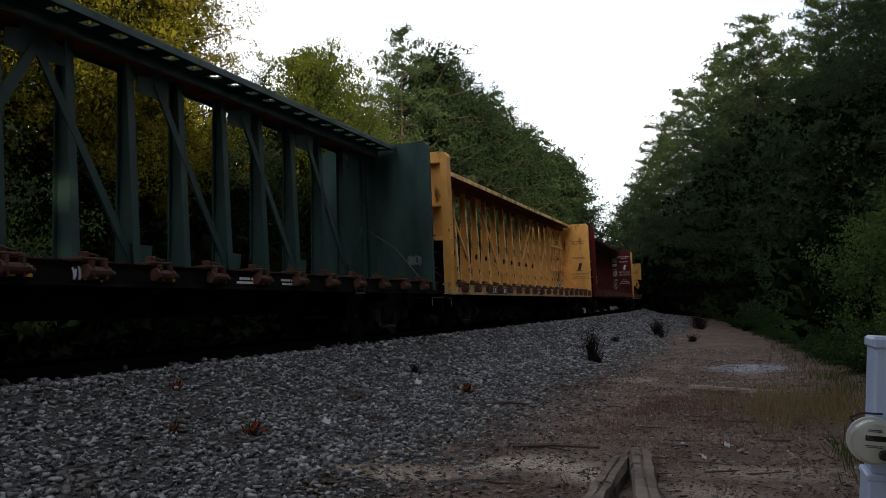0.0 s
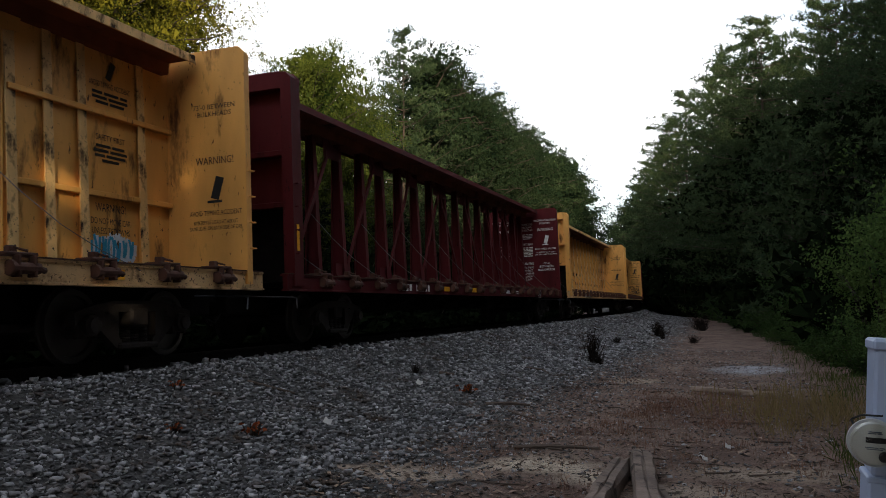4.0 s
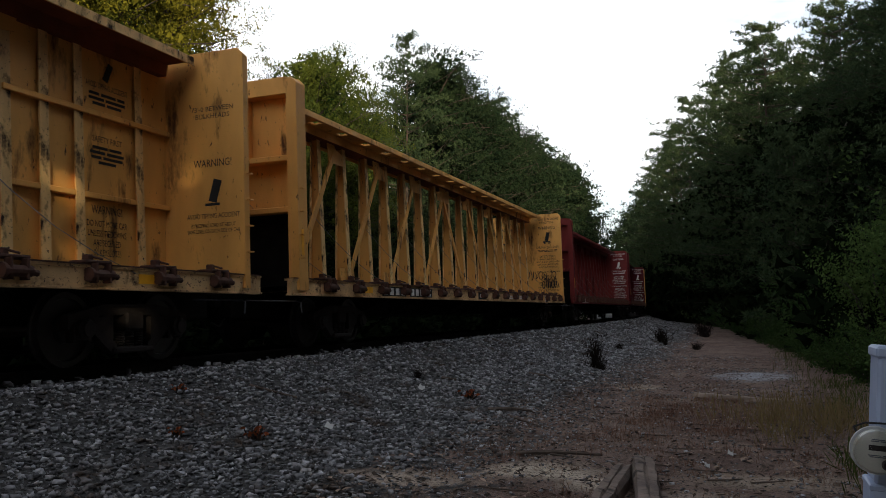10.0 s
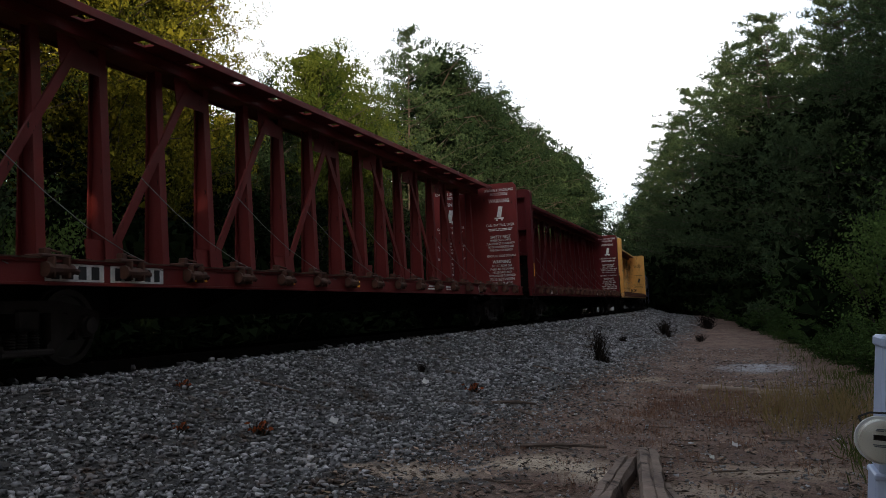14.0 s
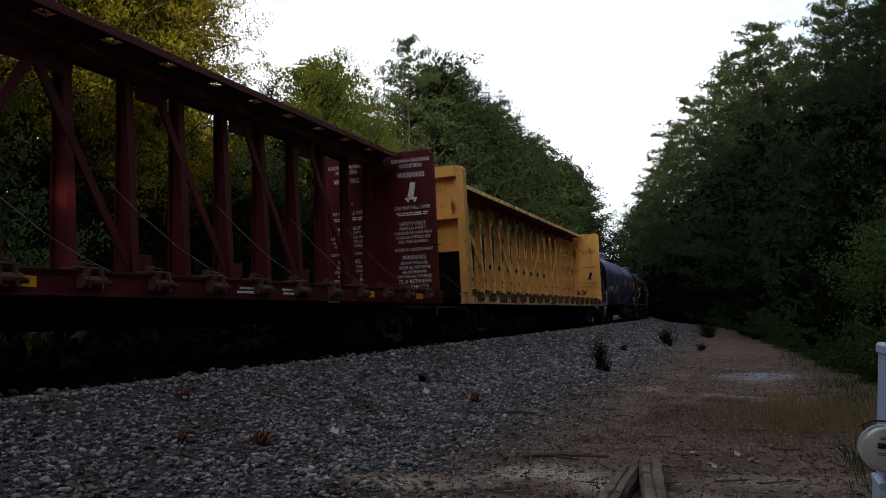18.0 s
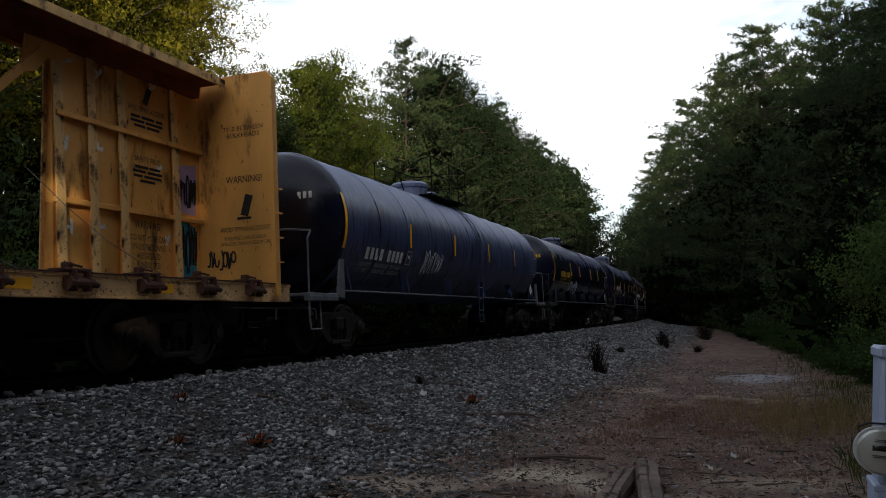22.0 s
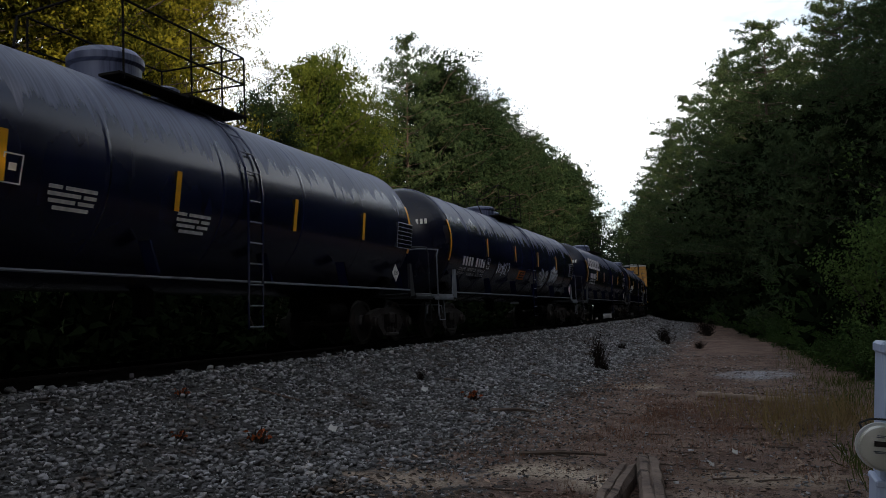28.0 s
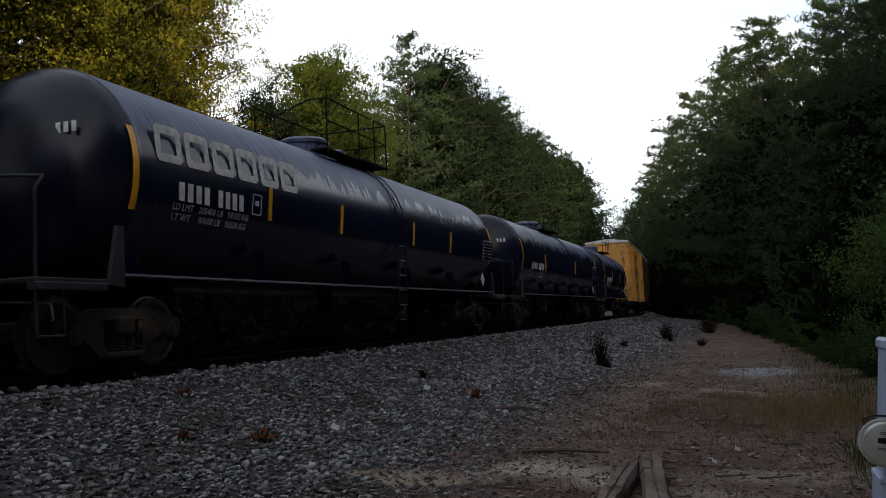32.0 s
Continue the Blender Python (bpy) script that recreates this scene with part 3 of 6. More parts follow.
def make_ground():
    ss = [-400, -200, -100, -50, -25, -12] + [round(-6 + 0.3 * i, 2) for i in range(94)] + [22.5 + 0.6 * i for i in range(46)] + [51 + 2.0 * i for i in range(40)] + [135 + 8 * i for i in range(36)] + [450, 550, 700]
    lats = [-2000, -600, -200, -60, -30, -16, -11, -8, -6, -4.6, -3.6, -3.0, -2.3, -1.7, -1.3, -0.7, 0, 0.7, 1.3] + [round(1.6 + 0.22 * i, 2) for i in range(46)] + [12, 13, 15, 18, 24, 32, 60, 200, 600, 2000]
    verts, gravel, sand, pale_grey = [], [], [], []
    for s in ss:
        for lat in lats:
            w = lat
            if s > 60 and lat < -40:
                w = max(lat, -400)
            p = beside(s, w, height(s, lat) if abs(lat) < 70 else 0.5)
            verts.append(p)
            sand.append(max(0.0, max(k * min(1.0, 2.2 - 1.7 * math.hypot((p.x - a) / c, (p.y - b) / d)) for a, b, c, d, k in PATCHES)))
            pale_grey.append(max(0.0, min(1.0, 2.4 - 1.9 * math.hypot((p.x - 0.2) / 0.85, (p.y - 20.5) / 0.95))))
            edge = 5.7 + 0.9 * noise.noise((s * 0.12, 0, 0))
            gravel.append(max(0.0, min(1.0, 0.5 + (edge - abs(lat)) * 0.22)) * (1 - 0.8 * min(1.0, sand[-1])))
    n = len(lats)
    faces = [(i * n + j, i * n + j + 1, (i + 1) * n + j + 1, (i + 1) * n + j) for i in range(len(ss) - 1) for j in range(n - 1)]
    me = bpy.data.meshes.new("ground")
    me.from_pydata(verts, [], faces)
    me.polygons.foreach_set("use_smooth", [True] * len(faces))
    me.attributes.new("gravel", "FLOAT", "POINT").data.foreach_set("value", gravel)
    me.attributes.new("sand", "FLOAT", "POINT").data.foreach_set("value", sand)
    me.attributes.new("pale_grey", "FLOAT", "POINT").data.foreach_set("value", pale_grey)
    me.materials.append(M["ground"])
    return tagged(new("ground", me), "brown trodden earth with sandy patches beside grey track gravel", "ground", kind="structure")


def rocks(name, spots, sizes, material, label, category, kinds=20):
    """Many broken stones in one mesh, each an irregular hull of its own."""
    rng = np.random.default_rng(5)
    base = np.array([(a, b, c) for a in (-1, 1) for b in (-0.72, 0.72) for c in (-0.55, 0.55)])
    shapes = []
    for _ in range(kinds):
        bm = bmesh.new()
        for p in base * rng.uniform(0.22, 1.22, (8, 3)):
            bm.verts.new(p)
        bmesh.ops.convex_hull(bm, input=bm.verts)
        loose = [v for v in bm.verts if not v.link_faces]
        for v in loose:
            bm.verts.remove(v)
        bm.verts.index_update()
        shapes.append((np.array([v.co for v in bm.verts]), np.array([[v.index for v in f.verts] for f in bm.faces if len(f.verts) == 3])))
        bm.free()
    n = len(spots)
    which = rng.integers(0, kinds, n)
    ang, tilt = rng.uniform(0, 6.28, n), rng.uniform(-1.3, 1.3, n)
    squash = rng.uniform((0.7, 0.7, 0.5), (1.25, 1.05, 1.0), (n, 3))
    vs, fs, k = [], [], 0
    for w in range(kinds):
        idx = np.nonzero(which == w)[0]
        v, f = shapes[w]
        ca, sa, ct, st = np.cos(ang[idx]), np.sin(ang[idx]), np.cos(tilt[idx]), np.sin(tilt[idx])
        p = v[None] * squash[idx][:, None] * sizes[idx][:, None, None]
        x, y, z = p[..., 0], p[..., 1], p[..., 2]
        y, z = y * ct[:, None] - z * st[:, None], y * st[:, None] + z * ct[:, None]
        x, y = x * ca[:, None] - y * sa[:, None], x * sa[:, None] + y * ca[:, None]
        q = np.stack([x, y, z], -1) + spots[idx][:, None]
        vs.append(q.reshape(-1, 3))
        fs.append((f[None] + (np.arange(len(idx)) * len(v))[:, None, None] + k).reshape(-1, 3))
        k += len(idx) * len(v)
    V, F = np.concatenate(vs), np.concatenate(fs)
    me = bpy.data.meshes.new(name)
    me.vertices.add(len(V))
    me.vertices.foreach_set("co", V.ravel())
    me.loops.add(F.size)
    me.loops.foreach_set("vertex_index", F.ravel())
    me.polygons.add(len(F))
    me.polygons.foreach_set("loop_start", np.arange(len(F)) * 3)
    me.update()
    me.validate()
    me.materials.append(material)
    return tagged(new(name, me), label, category, kind="stuff")


def make_ballast():
    rng = np.random.default_rng(11)
    spots, sizes = [], []
    for s0, s1, lat0, lat1, count, r in ((3.5, 14, 1.35, 8.6, 36000, 0.027), (14, 26, 1.35, 7.6, 18000, 0.033), (26, 48, 1.35, 7.0, 14000, 0.040), (48, 95, 1.35, 6.0, 8500, 0.055), (0, 60, -3.0, 1.35, 5000, 0.05)):
        for _ in range(count):
            s = rng.uniform(s0, s1)
            lat = rng.uniform(lat0, lat1)
            edge = 5.5
            if any(math.hypot((lat - OFF - a) / c, (s - b) / e) < 1.0 for a, b, c, e, k in PATCHES if b < 12 and k > 0.5):
                continue
            if lat > edge - 0.6 and rng.random() < 0.75 * (lat - edge + 0.6) / 1.6 + 0.15:
                continue
            d = r * (0.45 + 1.1 * rng.random() ** 1.7) * (0.7 if lat > edge else 1.0)
            spots.append(beside(s, lat, height(s, lat) + d * rng.uniform(-0.05, 0.75)))
            sizes.append(d)
    rocks("ballast", np.array(spots), np.array(sizes), M["stone"], "heaped grey crushed-stone track ballast", "gravel")


def make_track():
    track = thing("railway_track", "brown steel rails on old timber ties in gravel", "railway track", kind="structure")
    for lat in (-0.755, 0.755):
        s = Shape()
        pts = [-260 + 20 * i for i in range(15)] + [24 + 4 * i for i in range(70)]
        for part_of, (w, z0, z1) in enumerate(((0.07, -0.17, -0.15), (0.010, -0.15, -0.04), (0.036, -0.04, 0.0))):
            ring = []
            for p in pts:
                m = on_track(p)
                ring.append([m @ Vector((lat + dx, 0, z)) for dx, z in ((-w, z0), (w, z0), (w, z1), (-w, z1))])
            k = len(s.v)
            s.v.extend(tuple(q) for r in ring for q in r)
            for i in range(len(pts) - 1):
                for j in range(4):
                    s.f.append((k + i * 4 + j, k + i * 4 + (j + 1) % 4, k + i * 4 + 4 + (j + 1) % 4, k + i * 4 + 4 + j))
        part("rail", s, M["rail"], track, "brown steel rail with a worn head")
    tie = Shape().box(-1.3, -0.11, -0.34, 1.3, 0.11, -0.165, 0.015).mesh("tie", M["tie"])
    for i in range(190):
        s = -3 + 0.53 * i
        part("tie", tie, None, track, at=on_track(s) @ pose(random.uniform(-.04, .04), 0, random.uniform(-.01, 0.005), 0, 0, random.uniform(-1, 1)))


make_ground()
make_ballast()
make_track()

# ---- trees and undergrowth ----
def quads(name, centres, normals, ups, w, h, material):
    """Many small leaves, each a folded blade of four corners, in one mesh."""
    n = len(centres)
    side = np.cross(normals, ups)
    side /= np.linalg.norm(side, axis=1)[:, None] + 1e-9
    up = np.cross(side, normals)
    w, h = w[:, None], h[:, None]
    V = np.stack([centres - up * h, centres + side * w + normals * w * 0.25, centres + up * h, centres - side * w + normals * w * 0.25], 1).reshape(-1, 3)
    me = bpy.data.meshes.new(name)
    me.vertices.add(4 * n)
    me.vertices.foreach_set("co", V.ravel())
    me.loops.add(4 * n)
    me.loops.foreach_set("vertex_index", np.arange(4 * n))
    me.polygons.add(n)
    me.polygons.foreach_set("loop_start", np.arange(n) * 4)
    me.update()
    me.validate()
    me.materials.append(material)
    return me


def slivers(name, centres, normals, ups, w, h, material):
    """Many small pointed leaves or needles, each one triangle, in one mesh."""
    n = len(centres)
    side = np.cross(normals, ups)
    side /= np.linalg.norm(side, axis=1)[:, None] + 1e-9
    up = np.cross(side, normals)
    w, h = w[:, None], h[:, None]
    V = np.stack([centres - up * h * 0.6 + side * w, centres + up * h, centres - up * h * 0.6 - side * w], 1).reshape(-1, 3)
    me = bpy.data.meshes.new(name)
    me.vertices.add(3 * n)
    me.vertices.foreach_set("co", V.ravel())
    me.loops.add(3 * n)
    me.loops.foreach_set("vertex_index", np.arange(3 * n))
    me.polygons.add(n)
    me.polygons.foreach_set("loop_start", np.arange(n) * 3)
    me.update()
    me.validate()
    me.materials.append(material)
    return me


def unit(rng, n):
    d = rng.normal(size=(n, 3))
    return d / np.linalg.norm(d, axis=1)[:, None]


def broadleaf(name, seed, tall, wide, low, leaves, leaf, material, label, stems=9, bark="bark", sprays=3):
    """A broadleaved tree: tapered bent trunk, forking limbs, and leaves gathered in sprays round the twigs."""
    rng = np.random.default_rng(seed)
    tree = thing(name, label, "tree")
    wood = Shape()
    trunk = [Vector((0, 0, -0.3))]
    for i in range(1, 8):
        trunk.append(Vector((rng.normal() * 0.12 * i ** 0.7, rng.normal() * 0.12 * i ** 0.7, tall * 0.86 * i / 7)))
    r0 = tall * 0.013
    for i in range(7):
        wood.rod(trunk[i], trunk[i + 1], r0 * (1 - i / 8), 7, r0 * (1 - (i + 1) / 8), False)
    tips = []
    limbs = Shape()
    count = stems * 4
    for k in range(count):
        h = low + (0.97 - low) * (k + rng.random()) / count
        i = min(6, int(h * 6.99))
        start = trunk[i].lerp(trunk[i + 1], (h * 7) % 1)
        spread = wide * math.sin(math.pi * min(1, max(0.06, ((h - low) / (1 - low)) * 0.80 + 0.16))) ** 0.7
        a = k * 2.4 + rng.normal() * 0.3
        length = spread * rng.uniform(0.74, 1.06)
        end = start + Vector((math.cos(a) * length, math.sin(a) * length, length * rng.uniform(0.15, 0.75)))
        mid = start.lerp(end, 0.5) + Vector((0, 0, length * 0.10))
        limbs.rod(start, mid, r0 * 0.30, 4, r0 * 0.20, False).rod(mid, end, r0 * 0.20, 4, r0 * 0.07, False)
        for q in (0.40, 0.60, 0.76, 0.89, 1.0):
            c = (start.lerp(mid, q * 2) if q < 0.5 else mid.lerp(end, q * 2 - 1))
            for _ in range(sprays):
                off = Vector(rng.normal(size=3)) * (0.13 * spread + 0.20)
                tips.append((c + off, rng.uniform(0.28, 0.78)))
                if rng.random() < 0.3:
                    limbs.rod(c, c + off, r0 * 0.06, 3, r0 * 0.03, False)
    part("trunk", wood, M[bark], tree, smooth=True)
    tagged(part("branchwork", limbs, M[bark], tree, smooth=True), kind="stuff")
    pick = rng.integers(0, len(tips), leaves)
    ct = np.array([t[0] for t in tips])[pick]
    rad = np.array([t[1] for t in tips])[pick]
    d = unit(rng, leaves)
    c = ct + d * (rad * rng.uniform(0.1, 1.0, leaves) ** 0.7)[:, None] * np.array([1.2, 1.2, 0.7])
    nrm = unit(rng, leaves) + np.array([0, 0, 0.6])
    nrm /= np.linalg.norm(nrm, axis=1)[:, None]
    size = leaf * rng.uniform(0.6, 1.25, leaves)
    inner = leaves // 7   # enlarged inner leaves, added to make the crown opaque and dark inside
    axis = np.array([0.0, 0.0, 1.0])
    c[:inner] = c[:inner] * axis * 0.985 + c[:inner] * (1 - axis) * rng.uniform(0.25, 0.82, inner)[:, None]
    size[:inner] *= 2.6 if leaf < 0.13 else 1.4
    part("crown", slivers("crown", c, nrm, unit(rng, leaves), size * 0.62, size, M[material]), None, tree)
    return tree


def pine(name, seed, tall, wide, low, tufts, material, label, needles=9, size=0.30):
    """A pine: straight trunk, level whorls of boughs with gaps between them, and needle tufts gathered in flat pads along them."""
    rng = np.random.default_rng(seed)
    tree = thing(name, label, "pine tree")
    wood = Shape()
    r0 = tall * 0.011
    bend = rng.normal(size=2) * 0.25

    def stem(h):
        return Vector((bend[0] * math.sin(h * 3), bend[1] * math.sin(h * 2.3), tall * h))
    for i in range(8):
        wood.rod(stem(i / 8) - Vector((0, 0, 0.3 if i == 0 else 0)), stem((i + 1) / 8), r0 * (1 - i / 8.3), 7, r0 * (1 - (i + 1) / 8.3), False)
    part("trunk", wood, M["pinebark"], tree, smooth=True)
    limbs, spots = Shape(), []
    whorls = int(12 + tall * 0.42)
    for k in range(whorls):
        h = low + (0.985 - low) * (k / (whorls - 1)) ** 0.9
        rel = (h - low) / (1 - low)
        reach = wide * (1 - rel ** 2.4) ** 0.70 * (0.62 + 0.38 * min(1, rel * 4 + 0.3)) + 0.35
        turn = rng.uniform(0, 6.28)
        for j in range(rng.integers(4, 7)):
            a = turn + j * 1.2 + rng.normal() * 0.25
            length = reach * rng.uniform(0.5, 1.18)
            rise = length * rng.uniform(-0.12, 0.22) + 0.3 * rel * length
            start = stem(h + rng.normal() * 0.012)
            end = start + Vector((math.cos(a) * length, math.sin(a) * length, rise))
            mid = start.lerp(end, 0.5) - Vector((0, 0, 0.06 * length))
            limbs.rod(start, mid, r0 * 0.20, 3, r0 * 0.12, False).rod(mid, end, r0 * 0.12, 3, r0 * 0.04, False)
            side = Vector((-math.sin(a), math.cos(a), 0))
            for q in np.linspace(0.30, 1.0, int(4 + length * 1.6)):
                c = start.lerp(mid, q * 2) if q < 0.5 else mid.lerp(end, q * 2 - 1)
                pad = c + side * rng.normal() * 0.22 * length * (1.25 - q * 0.6) + Vector((0, 0, 0.08))
                spots.append((pad, rng.uniform(0.26, 0.52) * (0.7 + 0.10 * length)))
    tagged(part("branchwork", limbs, M["pinebark"], tree, smooth=True), kind="stuff")
    pick = rng.integers(0, len(spots), tufts)
    tips = np.array([p for p, _ in spots])[pick] + rng.normal(size=(tufts, 3)) * np.array([0.62, 0.62, 0.24]) * np.array([q for _, q in spots])[pick][:, None]
    c = np.repeat(tips, needles, 0)
    d = unit(rng, tufts * needles) + np.array([0, 0, 0.40])
    d /= np.linalg.norm(d, axis=1)[:, None]
    ln = size * rng.uniform(0.6, 1.1, tufts * needles)
    part("crown", slivers("crown", c + d * ln[:, None] * 0.5, np.cross(d, unit(rng, len(d))), d, ln * 0.16, ln * 0.6, M[material]), None, tree)
    return tree


def shrub(name, seed, tall, wide, leaves, leaf, material, label, category="bush", fine=True):
    rng = np.random.default_rng(seed)
    bush = thing(name, label, category)
    stems, tips = Shape(), []
    for k in range(16):
        a, out = rng.uniform(0, 6.28), wide * rng.uniform(0.15, 1.0)
        end = Vector((math.cos(a) * out, math.sin(a) * out, tall * rng.uniform(0.35, 1.0) * (1.1 - 0.4 * out / wide)))
        foot = Vector((math.cos(a) * out * 0.15, math.sin(a) * out * 0.15, -0.1))
        mid = foot.lerp(end, 0.55) + Vector((0, 0, 0.12 * tall))
        stems.rod(foot, mid, 0.022, 4, 0.014, False).rod(mid, end, 0.014, 4, 0.005, False)
        for q in (0.2, 0.4, 0.6, 0.8, 1.0):
            tips.append(mid.lerp(end, q) + Vector(rng.normal(size=3)) * 0.12 * wide)
            tips.append(foot.lerp(mid, q) + Vector(rng.normal(size=3)) * 0.16 * wide)
    tagged(part("stemwork", stems, M["bark"], bush), kind="stuff")
    ct = np.array(tips)[rng.integers(0, len(tips), leaves)]
    ct[:, 2] = np.maximum(ct[:, 2], 0.05)
    c = ct + unit(rng, leaves) * (0.20 * wide * rng.uniform(0.1, 1.0, leaves) ** 0.6)[:, None]
    c[:, 2] = np.maximum(c[:, 2], 0.02)
    nrm = unit(rng, leaves) + np.array([0, 0, 0.5])
    nrm /= np.linalg.norm(nrm, axis=1)[:, None]
    size = leaf * rng.uniform(0.6, 1.3, leaves)
    part("foliage", (quads if fine else slivers)("foliage", c, nrm, unit(rng, leaves), size * 0.6, size, M[material]), None, bush)
    return bush


def top_of(kind):
    return max(v.co.z for o in kind.children for v in o.data.vertices)


def plant(kind, s, lat, turn, tall, wide=1.0):
    """Another one of a kind beside the track, so tall."""
    p = beside(s, lat)
    ob = copy_thing(kind, pose(p.x, p.y, height(s, lat) - 0.05, 0, 0, turn))
    k = tall / TOPS[kind]
    ob.scale = (k * wide * random.uniform(0.95, 1.05), k * wide * random.uniform(0.95, 1.05), k)
    return ob


gold = broadleaf("gold_tree", 3, 15.5, 4.6, 0.30, 78000, 0.054, "leafgold", "tall broadleaved tree, low sun coloured into its yellow-green leaves", 17, sprays=2)
oak_a = broadleaf("oak_tree", 8, 13.0, 3.9, 0.24, 56000, 0.056, "leaf", "dense broadleaved tree, green to olive leaves", 14, sprays=2)
oak_b = broadleaf("oak_tree", 15, 14.5, 3.5, 0.08, 38000, 0.066, "leafdeep", "tall narrow broadleaved tree with green leaves", 13, sprays=2)
oak_f = broadleaf("oak_tree", 19, 14.0, 3.8, 0.06, 15000, 0.115, "leafdeep", "broadleaved tree in the wood's edge", 8)
oak_k = broadleaf("evergreen_tree", 29, 14.0, 4.2, 0.02, 3800, 0.20, "shade_leaf", "filler tree coloured dark for the wood's shade", 5)
oak_h = broadleaf("evergreen_tree", 31, 14.0, 4.4, 0.02, 1700, 0.34, "shade_leaf", "dark-coloured filler tree added to block sun and sky", 3)
pine_a = pine("pine_tree", 21, 22.0, 4.2, 0.14, 5200, "needle", "tall dark green pine with level boughs", 8, 0.25)
pine_b = pine("pine_tree", 34, 19.0, 4.5, 0.18, 5600, "needle", "broad dark green pine with layered boughs", 8, 0.25)
pine_f = pine("pine_tree", 37, 20.0, 4.3, 0.18, 1700, "needle", "tall pine in the wood's edge", 8, 0.42)
pine_c = pine("young_pine", 55, 7.5, 2.1, 0.06, 1200, "needle", "bushy young green pine", 8, 0.26)
bush_a = shrub("bush", 61, 2.6, 1.5, 6000, 0.042, "bush", "leafy green roadside bush")
bush_b = shrub("bush", 62, 3.6, 1.7, 5200, 0.060, "bush", "tall leafy green thicket bush")
bush_f = shrub("bush", 64, 3.0, 1.6, 2600, 0.100, "bush", "leafy green bush at the wood's edge", fine=False)
bush_y = shrub("bush", 65, 4.0, 1.7, 8200, 0.038, "brightbush", "tall leafy bush in a brightened light green")
bush_d = shrub("undergrowth_bush", 63, 1.8, 1.5, 1100, 0.14, "shade_leaf", "filler bush coloured dark for shaded undergrowth", fine=False)
KINDS = (gold, oak_a, oak_b, oak_f, oak_k, oak_h, pine_a, pine_b, pine_f, pine_c, bush_a, bush_b, bush_d, bush_f, bush_y)
TOPS = {kind: top_of(kind) for kind in KINDS}

# the far side of the track: kind, along the line, across it, turn, height, spread
for row in ((gold, 20.5, -9.5, 0, 16.5, 0.78), (gold, 24.5, -10.3, 140, 15.2, 0.72), (gold, 25.6, -12.7, 250, 13.4, 0.66), (gold, 16, -11, 70, 16, 1.0), (oak_a, 12, -9, 30, 14), (pine_c, 12.8, -6.3, 0, 7.2), (bush_y, 14.1, -6.5, 0, 5.6, 0.8), (bush_y, 13.0, -6.9, 80, 4.6, 0.8), (oak_b, 8, -10, 80, 13), (oak_f, 4, -9, 200, 12),
            (oak_a, 30, -12, 100, 10.0, 0.8), (oak_b, 30.4, -9.9, 40, 11.0, 0.8), (oak_a, 33.0, -9.2, 10, 13.3, 0.74), (oak_a, 36.4, -9.6, 200, 14.1, 0.68), (pine_b, 40, -9.8, 300, 12.5, 0.8), (pine_b, 45.2, -9.4, 50, 17.4, 0.9),
            (oak_b, 49.5, -9.0, 120, 18.2, 0.9), (oak_b, 53, -9.2, 60, 18.2, 0.9), (oak_b, 57.5, -9.0, 20, 17.6, 0.95), (oak_b, 62, -9.2, 250, 18.0), (pine_a, 66.5, -8.8, 90, 18.8, 0.9), (oak_b, 71, -8.8, 10, 18.2),
            (oak_f, 77, -8.8, 70, 17.8), (pine_f, 83, -8.6, 30, 19.0, 1.0), (oak_f, 90, -8.6, 160, 18.8), (oak_f, 98, -8.5, 20, 19.4), (oak_f, 107, -8.3, 240, 20.8), (pine_f, 115, -8.2, 300, 21.5, 1.1), (oak_f, 125, -8.0, 130, 20.6),
            (oak_f, 138, -8, 45, 19.5), (oak_f, 152, -8, 200, 18.5)):
    plant(*row)
# Filler trees; those behind the camera only darken the tank heads' reflections.
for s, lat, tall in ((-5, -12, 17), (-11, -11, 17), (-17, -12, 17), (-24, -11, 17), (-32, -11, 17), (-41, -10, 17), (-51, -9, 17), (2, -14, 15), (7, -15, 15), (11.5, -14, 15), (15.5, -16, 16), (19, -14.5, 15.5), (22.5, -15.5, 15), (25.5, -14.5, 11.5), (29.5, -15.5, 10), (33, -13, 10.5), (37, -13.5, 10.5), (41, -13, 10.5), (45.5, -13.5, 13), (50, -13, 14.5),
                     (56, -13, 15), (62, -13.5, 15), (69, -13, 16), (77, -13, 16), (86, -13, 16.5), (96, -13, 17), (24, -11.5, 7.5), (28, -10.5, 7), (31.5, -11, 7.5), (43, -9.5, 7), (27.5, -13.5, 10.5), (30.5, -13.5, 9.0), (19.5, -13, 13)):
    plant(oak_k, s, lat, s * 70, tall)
for i in range(11):   # dark fillers that put shade under the tall crowns
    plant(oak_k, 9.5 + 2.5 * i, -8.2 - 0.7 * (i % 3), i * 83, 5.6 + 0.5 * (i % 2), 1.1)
for k in range(4):   # dark fillers that cover brighter leaves seen under the cars
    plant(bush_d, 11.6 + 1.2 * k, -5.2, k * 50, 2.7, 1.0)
for i in range(22):   # dark rows added behind to close gaps of sky
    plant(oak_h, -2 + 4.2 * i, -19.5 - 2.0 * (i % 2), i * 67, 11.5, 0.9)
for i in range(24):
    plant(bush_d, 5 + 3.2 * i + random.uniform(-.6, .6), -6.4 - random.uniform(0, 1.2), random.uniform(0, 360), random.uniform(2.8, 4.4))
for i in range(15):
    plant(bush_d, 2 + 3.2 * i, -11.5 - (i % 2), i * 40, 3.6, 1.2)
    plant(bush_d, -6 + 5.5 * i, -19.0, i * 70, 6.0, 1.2)
